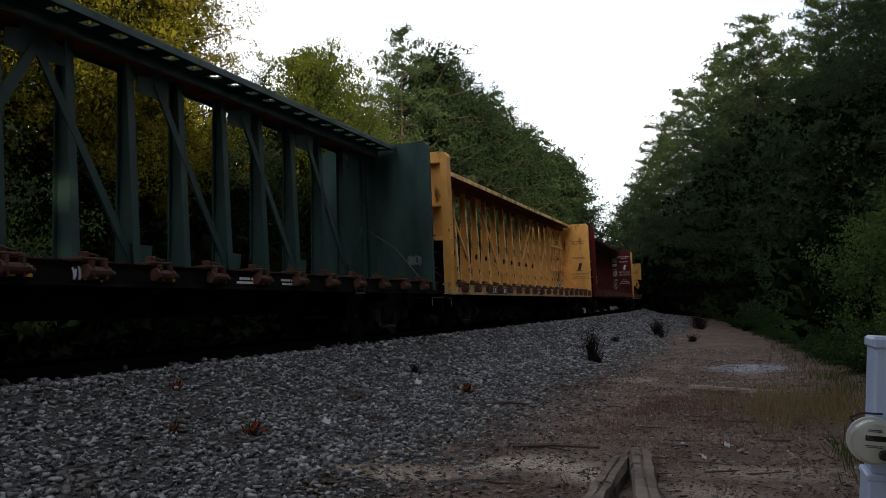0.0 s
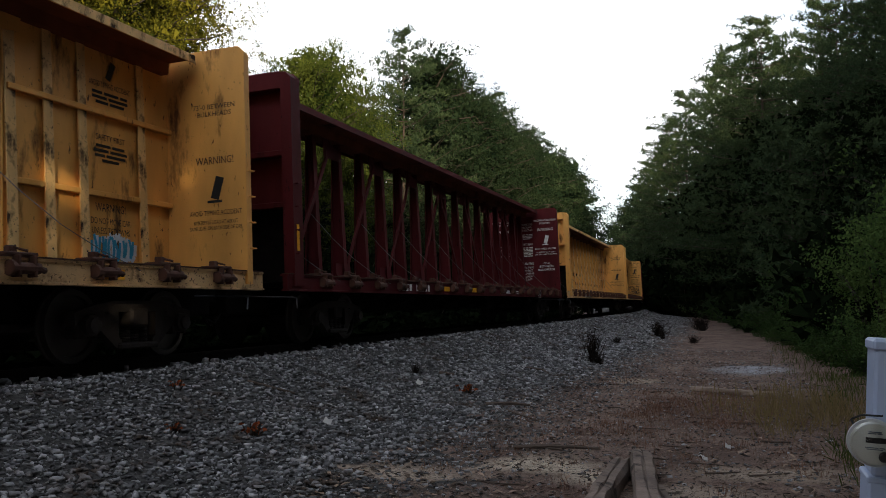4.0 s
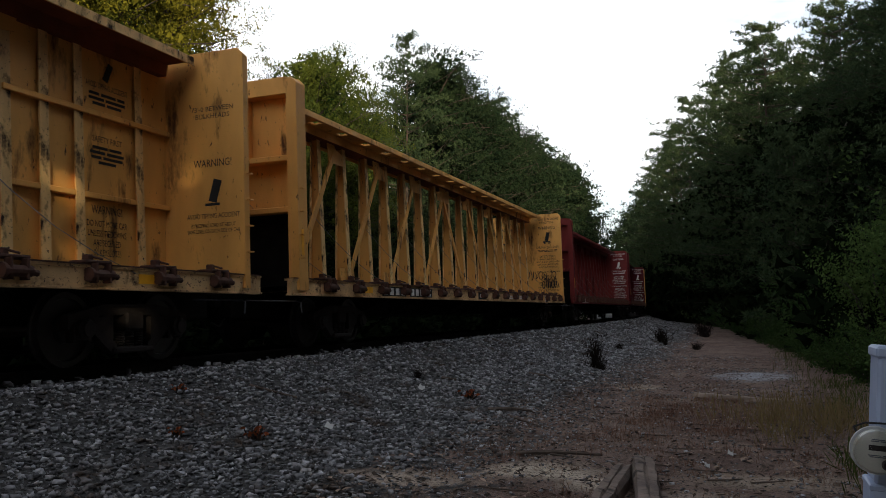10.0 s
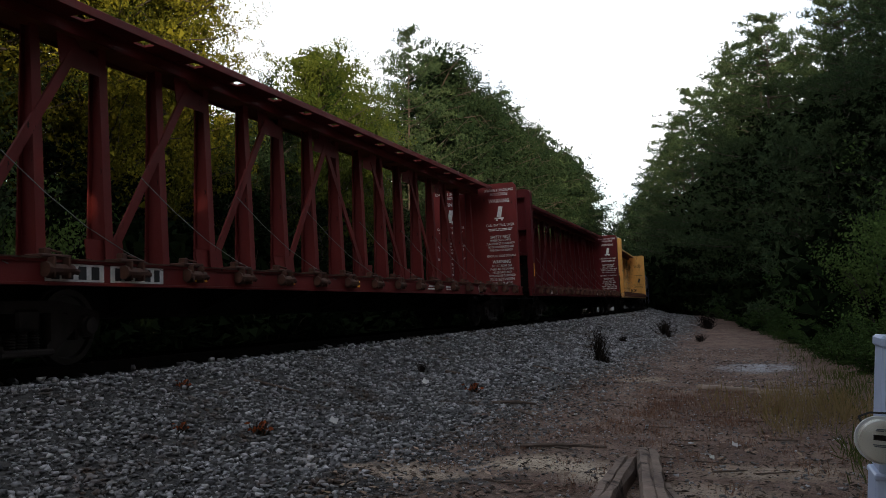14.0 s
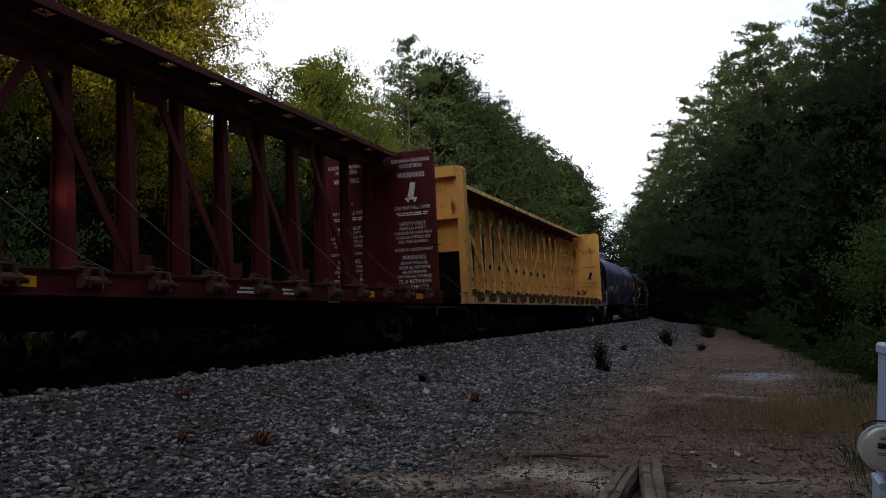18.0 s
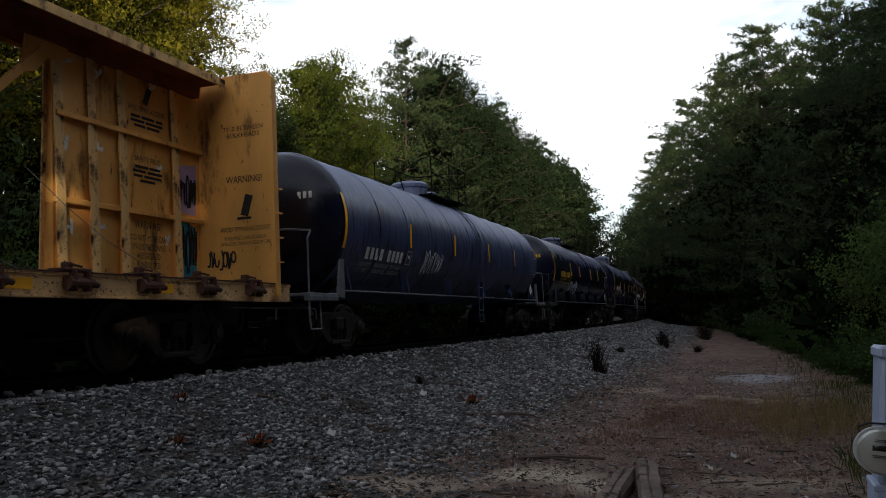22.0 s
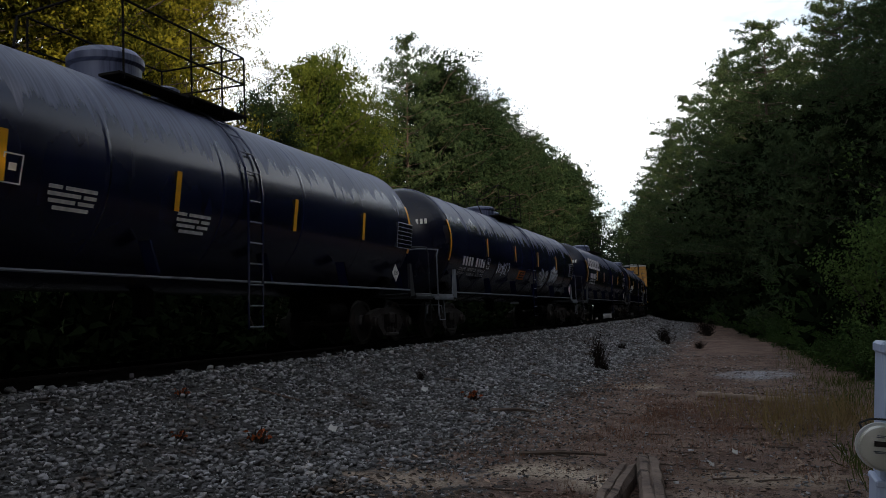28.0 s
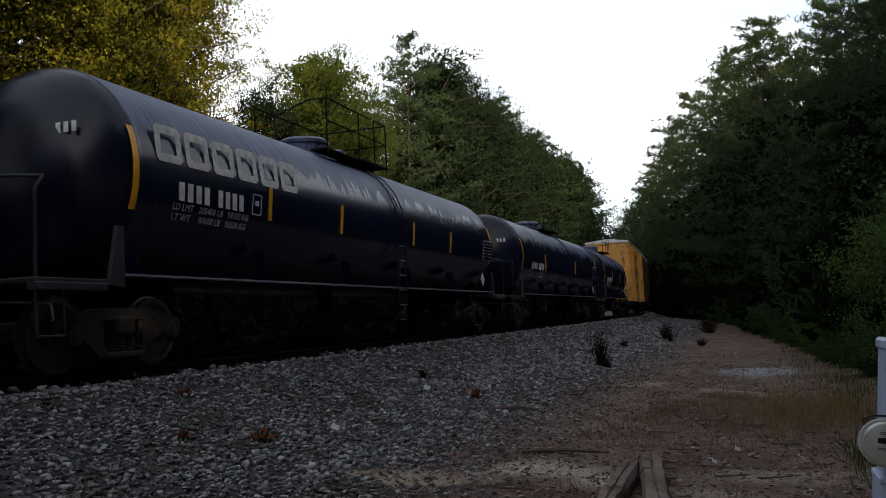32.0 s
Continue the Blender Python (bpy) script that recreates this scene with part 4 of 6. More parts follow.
# Dark row added so the gap under the cars reads black.
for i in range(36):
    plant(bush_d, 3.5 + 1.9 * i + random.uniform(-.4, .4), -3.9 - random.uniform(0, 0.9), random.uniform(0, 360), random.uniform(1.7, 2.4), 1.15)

# the camera's side, with unseen sun blockers added on behind the camera
for row in ((pine_a, 28, 14.6, 60, 12.5), (pine_b, 34, 14.2, 130, 13.5), (pine_a, 42, 13.0, 200, 15.6), (pine_b, 52, 10.6, 250, 18.4, 1.15), (pine_b, 38, 14.6, 100, 15.0, 1.1), (pine_b, 47, 13.2, 300, 17.0), (pine_b, 61, 10.3, 20, 20.0),
            (pine_b, 70, 8.6, 80, 22.0, 1.0), (pine_b, 80, 8.4, 140, 22.8, 1.05), (pine_b, 94, 6.7, 300, 24.5, 1.1), (pine_b, 108, 6.0, 0, 24.4, 1.1), (pine_b, 122, 5.5, 60, 25.2, 1.1), (pine_f, 136, 5.4, 110, 25.4, 1.1),
            (pine_f, 150, 5.2, 170, 26, 1.1), (oak_f, 168, 5.4, 70, 24), (oak_f, 186, 5.2, 70, 22.5), (oak_f, 206, 5.4, 70, 21),
            (pine_f, 38, 16.5, 0, 15), (pine_f, 45, 16.2, 50, 17), (pine_f, 51, 15.5, 90, 18), (pine_f, 57, 14.2, 130, 18), (pine_f, 64, 13.0, 200, 19), (pine_f, 73, 12.0, 260, 20.5), (pine_f, 87, 11.0, 310, 21.5), (pine_f, 101, 10.6, 10, 22), (pine_f, 115, 10.0, 90, 22.5),
            (pine_c, 27, 12.4, 100, 7), (pine_c, 32, 11.8, 200, 8), (pine_c, 38, 11.2, 300, 9), (pine_c, 46, 10.4, 50, 10), (pine_c, 56, 9.6, 50, 11), (pine_c, 66, 8.8, 50, 12), (pine_c, 80, 8.0, 90, 13), (pine_c, 95, 7.4, 10, 13)):
    plant(*row)
# Filler trees; those outside the view are added to block the sun.
for s, lat, tall in ((26, 16.5, 8.5), (31, 16.5, 9.5), (36, 16, 10.5), (42, 16, 12.5), (49, 15.5, 14.5), (56, 14.5, 15), (64, 13.5, 16), (73, 13, 17.5), (83, 12.5, 18.5), (94, 12, 19), (106, 11.5, 19.5), (120, 11, 20), (134, 10.5, 20),
                     (22, 15.0, 7), (28, 19, 8), (110, 7.4, 11), (126, 6.8, 12), (142, 6.4, 13), (158, 6.2, 13), (174, 6.0, 13),
                     (4, 18, 19), (9, 18, 17), (13.5, 18.5, 17), (18, 18.5, 17), (23, 19.2, 17), (28, 20.4, 17), (6, 19.5, 18), (12, 20.5, 18), (18, 21.5, 18), (24, 22.5, 18), (33, 20, 16), (39, 20, 16),
                     (0, 15, 20), (-4, 15, 20), (-9, 14.5, 20), (-14, 14, 20), (-20, 14, 20), (-27, 13, 20), (-35, 12.5, 20), (-44, 12, 20), (-54, 11, 20),
                     (-2, 17.5, 15), (-6.5, 17.5, 15), (2.5, 18, 15), (7, 18.5, 15), (12, 19.5, 15), (-11, 17, 15), (-1, 19, 20), (-7, 19, 20), (-14, 19, 20), (-22, 18, 20), (-30, 18, 20), (-40, 17, 20),
                     (30, 13.4, 8.5), (36, 12.8, 9.5), (43, 12.0, 11), (50, 11.4, 12.5), (58, 10.8, 13), (67, 10.2, 14), (77, 9.6, 15), (88, 9.0, 15)):
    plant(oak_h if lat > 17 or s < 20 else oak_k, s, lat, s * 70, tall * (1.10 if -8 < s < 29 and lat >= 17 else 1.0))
for i, (s, lat, k) in enumerate(((13, 11.9, 2.2), (15, 11.4, 2.2), (17, 11.0, 1.4), (19, 10.8, 1.3), (21.5, 10.7, 1.5), (24, 10.5, 1.6), (26.5, 10.5, 1.5), (29, 10.4, 1.3), (32, 10.1, 1.5), (36, 9.9, 1.4), (40, 9.6, 1.5), (45, 9.3, 1.6),
                                 (25, 11.8, 3.0), (29, 11.6, 3.2), (34, 11.4, 3.4), (40, 11.0, 3.6))):
    plant((bush_a, bush_b)[i % 2], s, lat, i * 77, k, 1.15)
for i, (s, lat, k) in enumerate(((49, 9.0, 1.7), (54, 8.8, 1.7), (60, 8.6, 1.8), (67, 8.2, 2), (75, 7.8, 2.2), (84, 7.4, 2.4), (94, 7.0, 2.6), (106, 6.6, 3), (120, 6.2, 3), (136, 6.0, 3.4))):
    plant(bush_f, s, lat, i * 77, k, 1.2)
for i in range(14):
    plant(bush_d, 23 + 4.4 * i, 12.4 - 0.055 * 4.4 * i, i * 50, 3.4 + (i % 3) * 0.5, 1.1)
for s, lat, k, turn in ((16.5, 11.7, 3.4, 0), (18.4, 11.5, 3.0, 40), (20.0, 11.5, 4.0, 90), (23, 12.9, 5.4, 200), (21.5, 13.6, 5.6, 30), (17.5, 13.6, 5.2, 130), (14.5, 12.4, 3.4, 60), (18.0, 12.6, 4.6, 250), (22, 11.9, 3.6, 300)):
    plant(bush_y, s, lat, turn, k)
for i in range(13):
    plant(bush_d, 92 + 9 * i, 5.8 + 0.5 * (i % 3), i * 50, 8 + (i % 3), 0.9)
for ob in KINDS:
    for o in (*ob.children_recursive, ob):
        bpy.data.objects.remove(o)

# ---- the train ----
def wheelset_mesh():
    s = Shape().rod((-1.06, 0, 0), (1.06, 0, 0), 0.075, 10)
    for d in (-1, 1):
        s.lathe([(d * 0.69, 0.10), (d * 0.69, 0.482), (d * 0.725, 0.482), (d * 0.735, 0.459), (d * 0.82, 0.452), (d * 0.82, 0.385), (d * 0.775, 0.37), (d * 0.77, 0.17), (d * 0.83, 0.15), (d * 0.83, 0.08)], 28, "x")
    return s.mesh("wheelset", M["wheel"], True)


def sideframe_mesh():
    s = Shape()
    s.slab([(-1.13, 0.44), (-1.13, 0.62), (-0.80, 0.70), (-0.45, 0.76), (0.45, 0.76), (0.80, 0.70), (1.13, 0.62), (1.13, 0.44), (0.98, 0.60), (0.80, 0.60), (0.72, 0.44), (0.60, 0.62), (-0.60, 0.62), (-0.72, 0.44), (-0.80, 0.60), (-0.98, 0.60)], -0.07, 0.07)
    for d in (-1, 1):
        s.slab([(d * 0.82, 0.56), (d * 0.70, 0.40), (d * 0.40, 0.16), (d * 0.30, 0.16), (d * 0.30, 0.26), (d * 0.36, 0.30), (d * 0.36, 0.62), (d * 0.50, 0.62)], -0.065, 0.065)
        s.slab([(d * 0.74, 0.30), (d * 0.74, 0.62), (d * 1.03, 0.62), (d * 1.03, 0.30), (d * 0.99, 0.30), (d * 0.97, 0.42), (d * 0.80, 0.42), (d * 0.78, 0.30)], -0.06, 0.06)
    s.box(-0.11, -0.38, 0.14, 0.11, 0.38, 0.22, 0.02)
    return s.mesh("side_frame", M["truck"])


def spring_mesh():
    s = Shape()
    s.lathe([p for k in range(7) for p in ((0.032 * k, 0.050), (0.032 * k + 0.010, 0.068), (0.032 * k + 0.022, 0.066))], 10, "z")
    return s.mesh("spring", M["truck"], True)


WHEELSET, SIDEFRAME, SPRING = wheelset_mesh(), sideframe_mesh(), spring_mesh()
BOLSTER = Shape().box(-1.12, -0.17, 0.42, 1.12, 0.17, 0.66, 0.03).rod((0, 0, 0.6), (0, 0, 0.78), 0.18, 12).mesh("bolster", M["truck"])
CAP = Shape().lathe([(-0.02, 0.13), (0.07, 0.13), (0.09, 0.10), (0.12, 0.095), (0.13, 0.05)], 16, "x").mesh("bearing_cap", M["truck"], True)
SHOE = Shape().box(0.70, -0.03, 0.28, 0.82, 0.03, 0.60, 0.01).rod((-0.8, 0, 0.42), (0.8, 0, 0.42), 0.035, 6).mesh("brake_beam", M["truck"])
CUSHION = Shape().box(-0.09, -0.16, -0.04, 0.09, 0.16, 0.04, 0.02).mesh("bearing_adapter", M["truck"])
wheels = []   # every wheelset turns as its car rolls


def truck(car, y):
    t = part("truck", BOLSTER, None, car, at=pose(0, y, 0))
    for d in (-1, 1):
        part("side_frame", SIDEFRAME, None, t, "brown cast steel side frame", at=pose(d * 1.0, 0, 0))
        w = part("wheelset", WHEELSET, None, t, "steel wheels on an axle", at=pose(0, d * 0.889, 0.457))
        wheels.append((car, w, d * 0.889))
        for e in (-1, 1):
            part("bearing_cap", CAP, None, t, at=pose(e * 1.06, d * 0.889, 0.457, 0, 0, 0 if e > 0 else 180))
            part("spring", SPRING, None, t, at=pose(e * 1.0, d * 0.17, 0.20))
        part("spring", SPRING, None, t, at=pose(d * 1.0, 0, 0.20))
        part("brake_beam", SHOE, None, t, at=pose(0, d * 0.40, 0))
    return t


COUPLER = Shape().box(-0.07, 0, -0.09, 0.07, 0.62, 0.09, 0.02).box(-0.16, 0.50, -0.14, 0.16, 0.76, 0.14, 0.04).box(-0.25, -0.05, -0.2, 0.25, 0.02, 0.25, 0.03).mesh("coupler", M["under"])


def coupler(car, half, d):
    part("coupler", COUPLER, None, car, "dark cast steel knuckle coupler", at=pose(0, d * (half - 0.70), 0.86, 0, 0, 0 if d > 0 else 180))
    s = Shape().tube([(0.15, d * (half - 0.35), 0.8), (0.2, d * (half - 0.2), 0.55), (0.18, d * (half - 0.05), 0.42), (0.1, d * (half + 0.05), 0.5)], 0.022)
    part("air_hose", s, M["under"], car, "hanging black air hose")
    lever = Shape().tube([(1.38, d * (half - 0.75), 0.62), (1.38, d * (half - 0.72), 0.80), (1.30, d * (half - 0.68), 0.82), (0.15, d * (half - 0.62), 0.88)], 0.013)
    part("uncoupling_lever", lever, M["greyrail"], car, "bent grey steel lever")


def post_mesh(paint, hole=True):
    """A tapered post of a centre beam: a plate across the car with an oval hole, and a flange down either edge."""
    bm = bmesh.new()
    z0, z1, w0, w1 = 1.15, 4.40, 0.155, 0.060
    loops = [[(-w0, z0), (w0, z0), (w1, z1), (-w1, z1)]]
    if hole:
        loops.append([(0.03 + 0.045 * math.cos(k * math.pi / 5), 2.32 + 0.105 * math.sin(k * math.pi / 5)) for k in range(10)])
    for y in (-0.010, 0.010):
        edges = []
        for loop in loops:
            vs = [bm.verts.new((a, y, b)) for a, b in loop]
            edges += [bm.edges.new((vs[i], vs[(i + 1) % len(vs)])) for i in range(len(vs))]
        bmesh.ops.triangle_fill(bm, use_beauty=True, use_dissolve=False, edges=edges)
    me = bpy.data.meshes.new("post_plate")
    bm.to_mesh(me)
    bm.free()
    s = Shape()
    s.add([v.co for v in me.vertices], [tuple(p.vertices) for p in me.polygons])
    bpy.data.meshes.remove(me)
    s.box(-w0 - 0.05, -0.13, 1.13, w0 + 0.05, 0.13, 1.165, 0.008)
    flange = Shape().slab([(w0, z0), (w0 + 0.022, z0), (w1 + 0.022, z1), (w1, z1)], -0.078, 0.078, "y")
    return s.mesh("post", paint), flange.mesh("flange", M["yellow_edge"] if paint is M["yellow"] else paint)


WINCH = (Shape().box(1.22, -0.24, 1.213, 1.47, 0.20, 1.250, 0.01).box(1.40, -0.13, 0.985, 1.53, -0.09, 1.215, 0.008).box(1.40, 0.09, 0.985, 1.53, 0.13, 1.215, 0.008)
         .rod((1.475, -0.17, 1.08), (1.475, 0.19, 1.08), 0.062, 10).rod((1.475, 0.19, 1.08), (1.475, 0.28, 1.06), 0.036, 8).rod((1.475, -0.21, 1.08), (1.475, -0.17, 1.08), 0.085, 10)
         .box(1.24, -0.06, 1.25, 1.34, 0.04, 1.33, 0.012).rod((1.29, -0.02, 1.32), (1.42, 0.10, 1.27), 0.014, 6).mesh("winch", M["rusty"]))
WARNING_TOP = "LOADING & UNLOADING\nINSTRUCTIONS"
BAY = [d * (0.62 + 1.24 * n) for d in (-1, 1) for n in range(9)]
BAY_PANEL = [d * u for d in (-1, 1) for u in (*[0.62 + 1.24 * n for n in range(7)], 8.68, 9.30, 10.54)]


def bulkhead(car, d, paint, outer, deep=0.42):
    """An end bulkhead: the plate, its deep frame on the outside, and ribs."""
    y0 = 11.25 * d
    b = part("bulkhead", Shape().slab([(-1.47, 1.0), (1.47, 1.0), (1.47, 4.62), (1.37, 4.72), (-1.37, 4.72), (-1.47, 4.62)], min(y0, y0 + 0.05 * d), max(y0, y0 + 0.05 * d), "y"), paint, car, "tall end bulkhead of " + outer)
    ya, yb = sorted((y0 + 0.05 * d, y0 + deep * d))
    for e in (-1, 1):
        x0, x1 = sorted((e * 1.27, e * 1.47))
        part("side_flange", Shape().slab([(x0, 1.0), (x1, 1.0), (x1, 4.60), ((x0 + x1) / 2, 4.70), (x0, 4.70)], ya, yb, "y"), paint, b)
    part("top_beam", Shape().slab([(ya, 4.42), (yb, 4.42), (yb, 4.66), ((ya + yb) / 2, 4.715), (ya, 4.715)], -1.27, 1.27), paint, b)
    yc = y0 + min(0.22, deep * 0.8) * d
    if d < 0:
        # Dark plate stands in for shade and grime on the bulkhead's lower end.
        part("lower_plate", Shape().box(-1.27, y0 - 0.066, 1.0, 1.27, y0 - 0.052, 2.36), M["under"], b, "dark plate for the shaded, dirty lower end")
    for z in (3.30, 2.40):
        lo, hi = sorted((y0 + 0.05 * d, yc + 0.06 * d))
        part("rib", Shape().box(-1.27, lo, z - 0.05, 1.27, hi, z + 0.05, 0.01), paint, b)
    for x in (-0.40, 0.40):
        lo, hi = sorted((y0 + 0.05 * d, y0 + min(0.30, deep * 0.9) * d))
        part("rib", Shape().box(x - 0.04, lo, 3.35, x + 0.04, hi, 4.42, 0.01), paint, b)
    if d < 0:
        part("reflector", Shape().box(1.47, y0 - 0.22, 1.60, 1.476, y0 - 0.14, 2.05), M["amber"], b, "upright amber reflective strip")
    for z in (1.55, 1.95, 2.35, 2.75):
        part("grab_iron", Shape().tube([(1.47, yc - 0.04, z), (1.53, yc - 0.04, z), (1.53, yc + 0.04, z), (1.47, yc + 0.04, z)], 0.012, 5), paint, b)
    return b


def centrebeam(name, label, paint_name, style, panels, dark_sill=False, holes=True, chord_holes=False, cables=True, plate=4.9, number=(-7.6, -5.45), plates=False, ambers=(-9.75, -1.74, 0.71, 3.11, 6.2), slip=0.0):
    """A centre-beam flat car, 24.5 m over its couplers: sills and deck, end bulkheads, a row of posts and braces under a wide top chord."""
    paint = M[paint_name]
    plate, number, ambers = plate - slip, [u - slip for u in number], [u - slip for u in ambers]
    car = thing(name, label, "freight car", group="cars of the freight train")
    colour = paint_name.replace("darkred", "dark maroon") + " paint"
    for d in (-1, 1):
        sill = part("side_sill", Shape().slab([(d * a, b) for a, b in ((1.30, 0.915), (1.45, 0.915), (1.45, 0.94), (1.42, 0.945), (1.42, 1.16), (1.44, 1.165), (1.44, 1.195), (1.28, 1.195), (1.28, 1.165), (1.33, 1.16), (1.33, 0.945), (1.30, 0.94))], -11.75, 11.75, "y"), M["under"] if dark_sill else M["sill"] if paint_name == "yellow" else paint, car, "long steel side sill")
        if d > 0:
            near_sill = sill
        coupler(car, 12.1, d)
        truck(car, d * 9.2)
        bulkhead(car, d, paint, colour, 0.14 if d > 0 or chord_holes else 0.32)
        part("sill_lip", Shape().box(min(d * 1.285, d * 1.455), -11.7, 1.196, max(d * 1.285, d * 1.455), 11.7, 1.212), M["rusty"], sill, "dark rusty sill edge")
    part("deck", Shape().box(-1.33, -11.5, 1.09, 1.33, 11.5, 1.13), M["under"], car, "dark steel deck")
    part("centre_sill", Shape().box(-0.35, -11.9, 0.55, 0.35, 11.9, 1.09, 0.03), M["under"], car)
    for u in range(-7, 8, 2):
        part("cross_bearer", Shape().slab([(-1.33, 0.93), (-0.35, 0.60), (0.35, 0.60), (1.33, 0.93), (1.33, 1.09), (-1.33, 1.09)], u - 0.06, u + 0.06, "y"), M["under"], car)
    part("brake_cylinder", Shape().lathe([(-0.5, 0.12), (-0.45, 0.17), (0.3, 0.17), (0.35, 0.05), (0.8, 0.04)], 12, "y", (0.75, 2.5, 0.72)), M["under"], car, smooth=True)
    chord = Shape()
    slotted = chord_holes or style == "heavy"
    pitch, solid_run = (0.595, 0.38) if chord_holes else (1.24, 0.98)
    if slotted:
        for e in (-1, 1):
            x0, x1 = sorted((e * 0.50, e * 0.66))
            chord.box(x0, -11.13, 4.56, x1, 11.13, 4.60)
            for k in range(int(22.26 / pitch) + 1):
                y = -11.13 + k * pitch
                x0, x1 = sorted((e * 0.30, e * 0.50))
                chord.box(x0, y, 4.565, x1, min(11.13, y + solid_run), 4.60)
        chord.box(-0.30, -11.13, 4.565, 0.30, 11.13, 4.60)
        for e in (-1, 1):
            x0, x1 = sorted((e * 0.66, e * 0.69))
            chord.box(x0, -11.13, 4.50, x1, 11.13, 4.62, 0.006)
        chord.box(-0.20, -11.1, 4.38, 0.20, 11.1, 4.565, 0.015)
    else:
        chord.slab([(-0.67, 4.50), (-0.64, 4.50), (-0.64, 4.56), (-0.20, 4.56), (-0.18, 4.38), (0.18, 4.38), (0.20, 4.56), (0.64, 4.56), (0.64, 4.50), (0.67, 4.50), (0.67, 4.62), (-0.67, 4.62)], -11.13, 11.13, "y")
    part("top_chord", chord, paint, car, "wide plate chord along the top")
    if not slotted:
        for e in (-1, 1):
            x0, x1 = sorted((e * 0.671, e * 0.677))
            part("chord_edge", Shape().box(x0, -11.13, 4.495, x1, 11.13, 4.622), M["yellow_edge"] if paint_name == "yellow" else paint, car, "scuffed edge of the top chord")
    # The underside has its own red-brown, whatever the car's paint.
    part("soffit", Shape().slab([(-0.638, 4.553), (-0.205, 4.553), (-0.185, 4.374), (0.185, 4.374), (0.205, 4.553), (0.638, 4.553), (0.638, 4.558), (-0.638, 4.558)], -11.1, 11.1, "y") if not slotted else Shape().box(-0.21, -11.1, 4.374, 0.21, 11.1, 4.379), M["soffit"], car, "red-brown underside of the top chord")
    post, flange = post_mesh(paint, holes)
    for u in BAY_PANEL if panels else BAY:
        p = part("post", post, None, car, at=pose(0, u, 0))
        for turn in (0, 180):
            part("flange", flange, None, p, at=pose(0, 0, 0, 0, 0, turn))
    if panels:
        for d in (-1, 1):
            lo, hi = sorted((d * 8.0, d * 11.25))
            part("end_panel", Shape().box(0.02, lo, 1.15, 0.05, hi, 4.40), paint, car, "steel panel that closes the end bays")
            for z in (2.30, 3.47):
                part("panel_rib", Shape().box(0.05, lo, z - 0.04, 0.14, hi, z + 0.04, 0.01), paint, car)
        face = [o for o in car.children if o.name.startswith("end_panel") and min(v.co.y for v in o.data.vertices) > 0][0]
        part("pictogram", Shape().slab([(-0.10, -0.10), (0.0, -0.14), (0.12, 0.12), (0.02, 0.16)], 0, 0.004, "z"), M["blackpaint"], face, "stencilled tipping car", at=on_side(0.055, 9.92, 4.12))
        lettering("notice", "AVOID TIPPING ACCIDENT", 0.12, M["blackpaint"], face, on_side(0.056, 9.92, 3.90), "stencilled warning", 0.86)
        part("small_notice", bars([[0.2, 0.3, 0.15], [0.3, 0.4], [0.25, 0.3]], 0.04, 0.04), M["blackpaint"], face, at=on_side(0.055, 9.92, 3.80))
        lettering("notice", "SAFETY FIRST", 0.12, M["blackpaint"], face, on_side(0.056, 9.92, 3.13), "", 0.6)
        part("small_notice", bars([[0.3, 0.25], [0.3, 0.35], [0.2, 0.4], [0.35]], 0.04, 0.04), M["blackpaint"], face, at=on_side(0.055, 9.92, 3.03))
        lettering("notice", "WARNING!", 0.17, M["blackpaint"], face, on_side(0.056, 9.92, 2.12), "", 0.62)
        lettering("notice", "DO NOT MOVE CAR\nUNLESS TIEDOWNS\nARE SECURED\nIN KEYSLOTS!", 0.13, M["blackpaint"], face, on_side(0.056, 9.92, 1.72), "", 0.82)

    if chord_holes:   # a gusset plate ties the centre beam to either bulkhead
        for d in (-1, 1):
            part("gusset_plate", Shape().slab([(d * 9.35, 1.15), (d * 11.12, 1.15), (d * 11.12, 4.40), (d * 9.75, 4.40), (d * 9.35, 3.6)], 0.02, 0.05), paint, car, "dented steel gusset plate")
            part("panel_rib", Shape().box(0.05, d * 10.25 - 0.04, 1.15, 0.14, d * 10.25 + 0.04, 4.4, 0.01), paint, car)
            part("brace", Shape().slab([(d * 9.35, 1.5), (d * 9.45, 1.42), (d * 10.3, 2.5), (d * 10.2, 2.58)], 0.05, 0.10), paint, car)
            part("cable", Shape().tube([(0.16, d * 10.3, 2.5), (0.75, d * 10.6, 2.05), (1.30, d * 10.9, 1.25)], 0.010, 4), M["cable"], car, "lashing wire to the bulkhead's foot")

    def brace(u0, z0, u1, z1, w=0.055):
        dy, dz = u1 - u0, z1 - z0
        ln = math.hypot(dy, dz)
        ny, nz = -dz / ln * w, dy / ln * w
        part("brace", Shape().slab([(u0 + ny, z0 + nz), (u1 + ny, z1 + nz), (u1 - ny, z1 - nz), (u0 - ny, z0 - nz)], 0.09, 0.13), paint, car)
        for (uu, zz, s) in ((u0, z0, 1), (u1, z1, -1)):
            e = 1 if dy > 0 else -1
            part("gusset", Shape().slab([(uu - 0.48 * e * s, zz - 0.24 * s), (uu + 0.26 * e * s, zz - 0.24 * s), (uu + 0.34 * e * s, zz + 0.26 * s), (uu + 0.24 * e * s, zz + 0.34 * s), (uu + 0.10 * e * s, zz + 0.30 * s), (uu - 0.10 * e * s, zz + 0.08 * s), (uu - 0.44 * e * s, zz + 0.02 * s)], 0.10, 0.118), paint, car)

    for d in (-1, 1):
        if style == "long":
            brace(d * 1.05, 1.45, d * 4.05, 4.22)
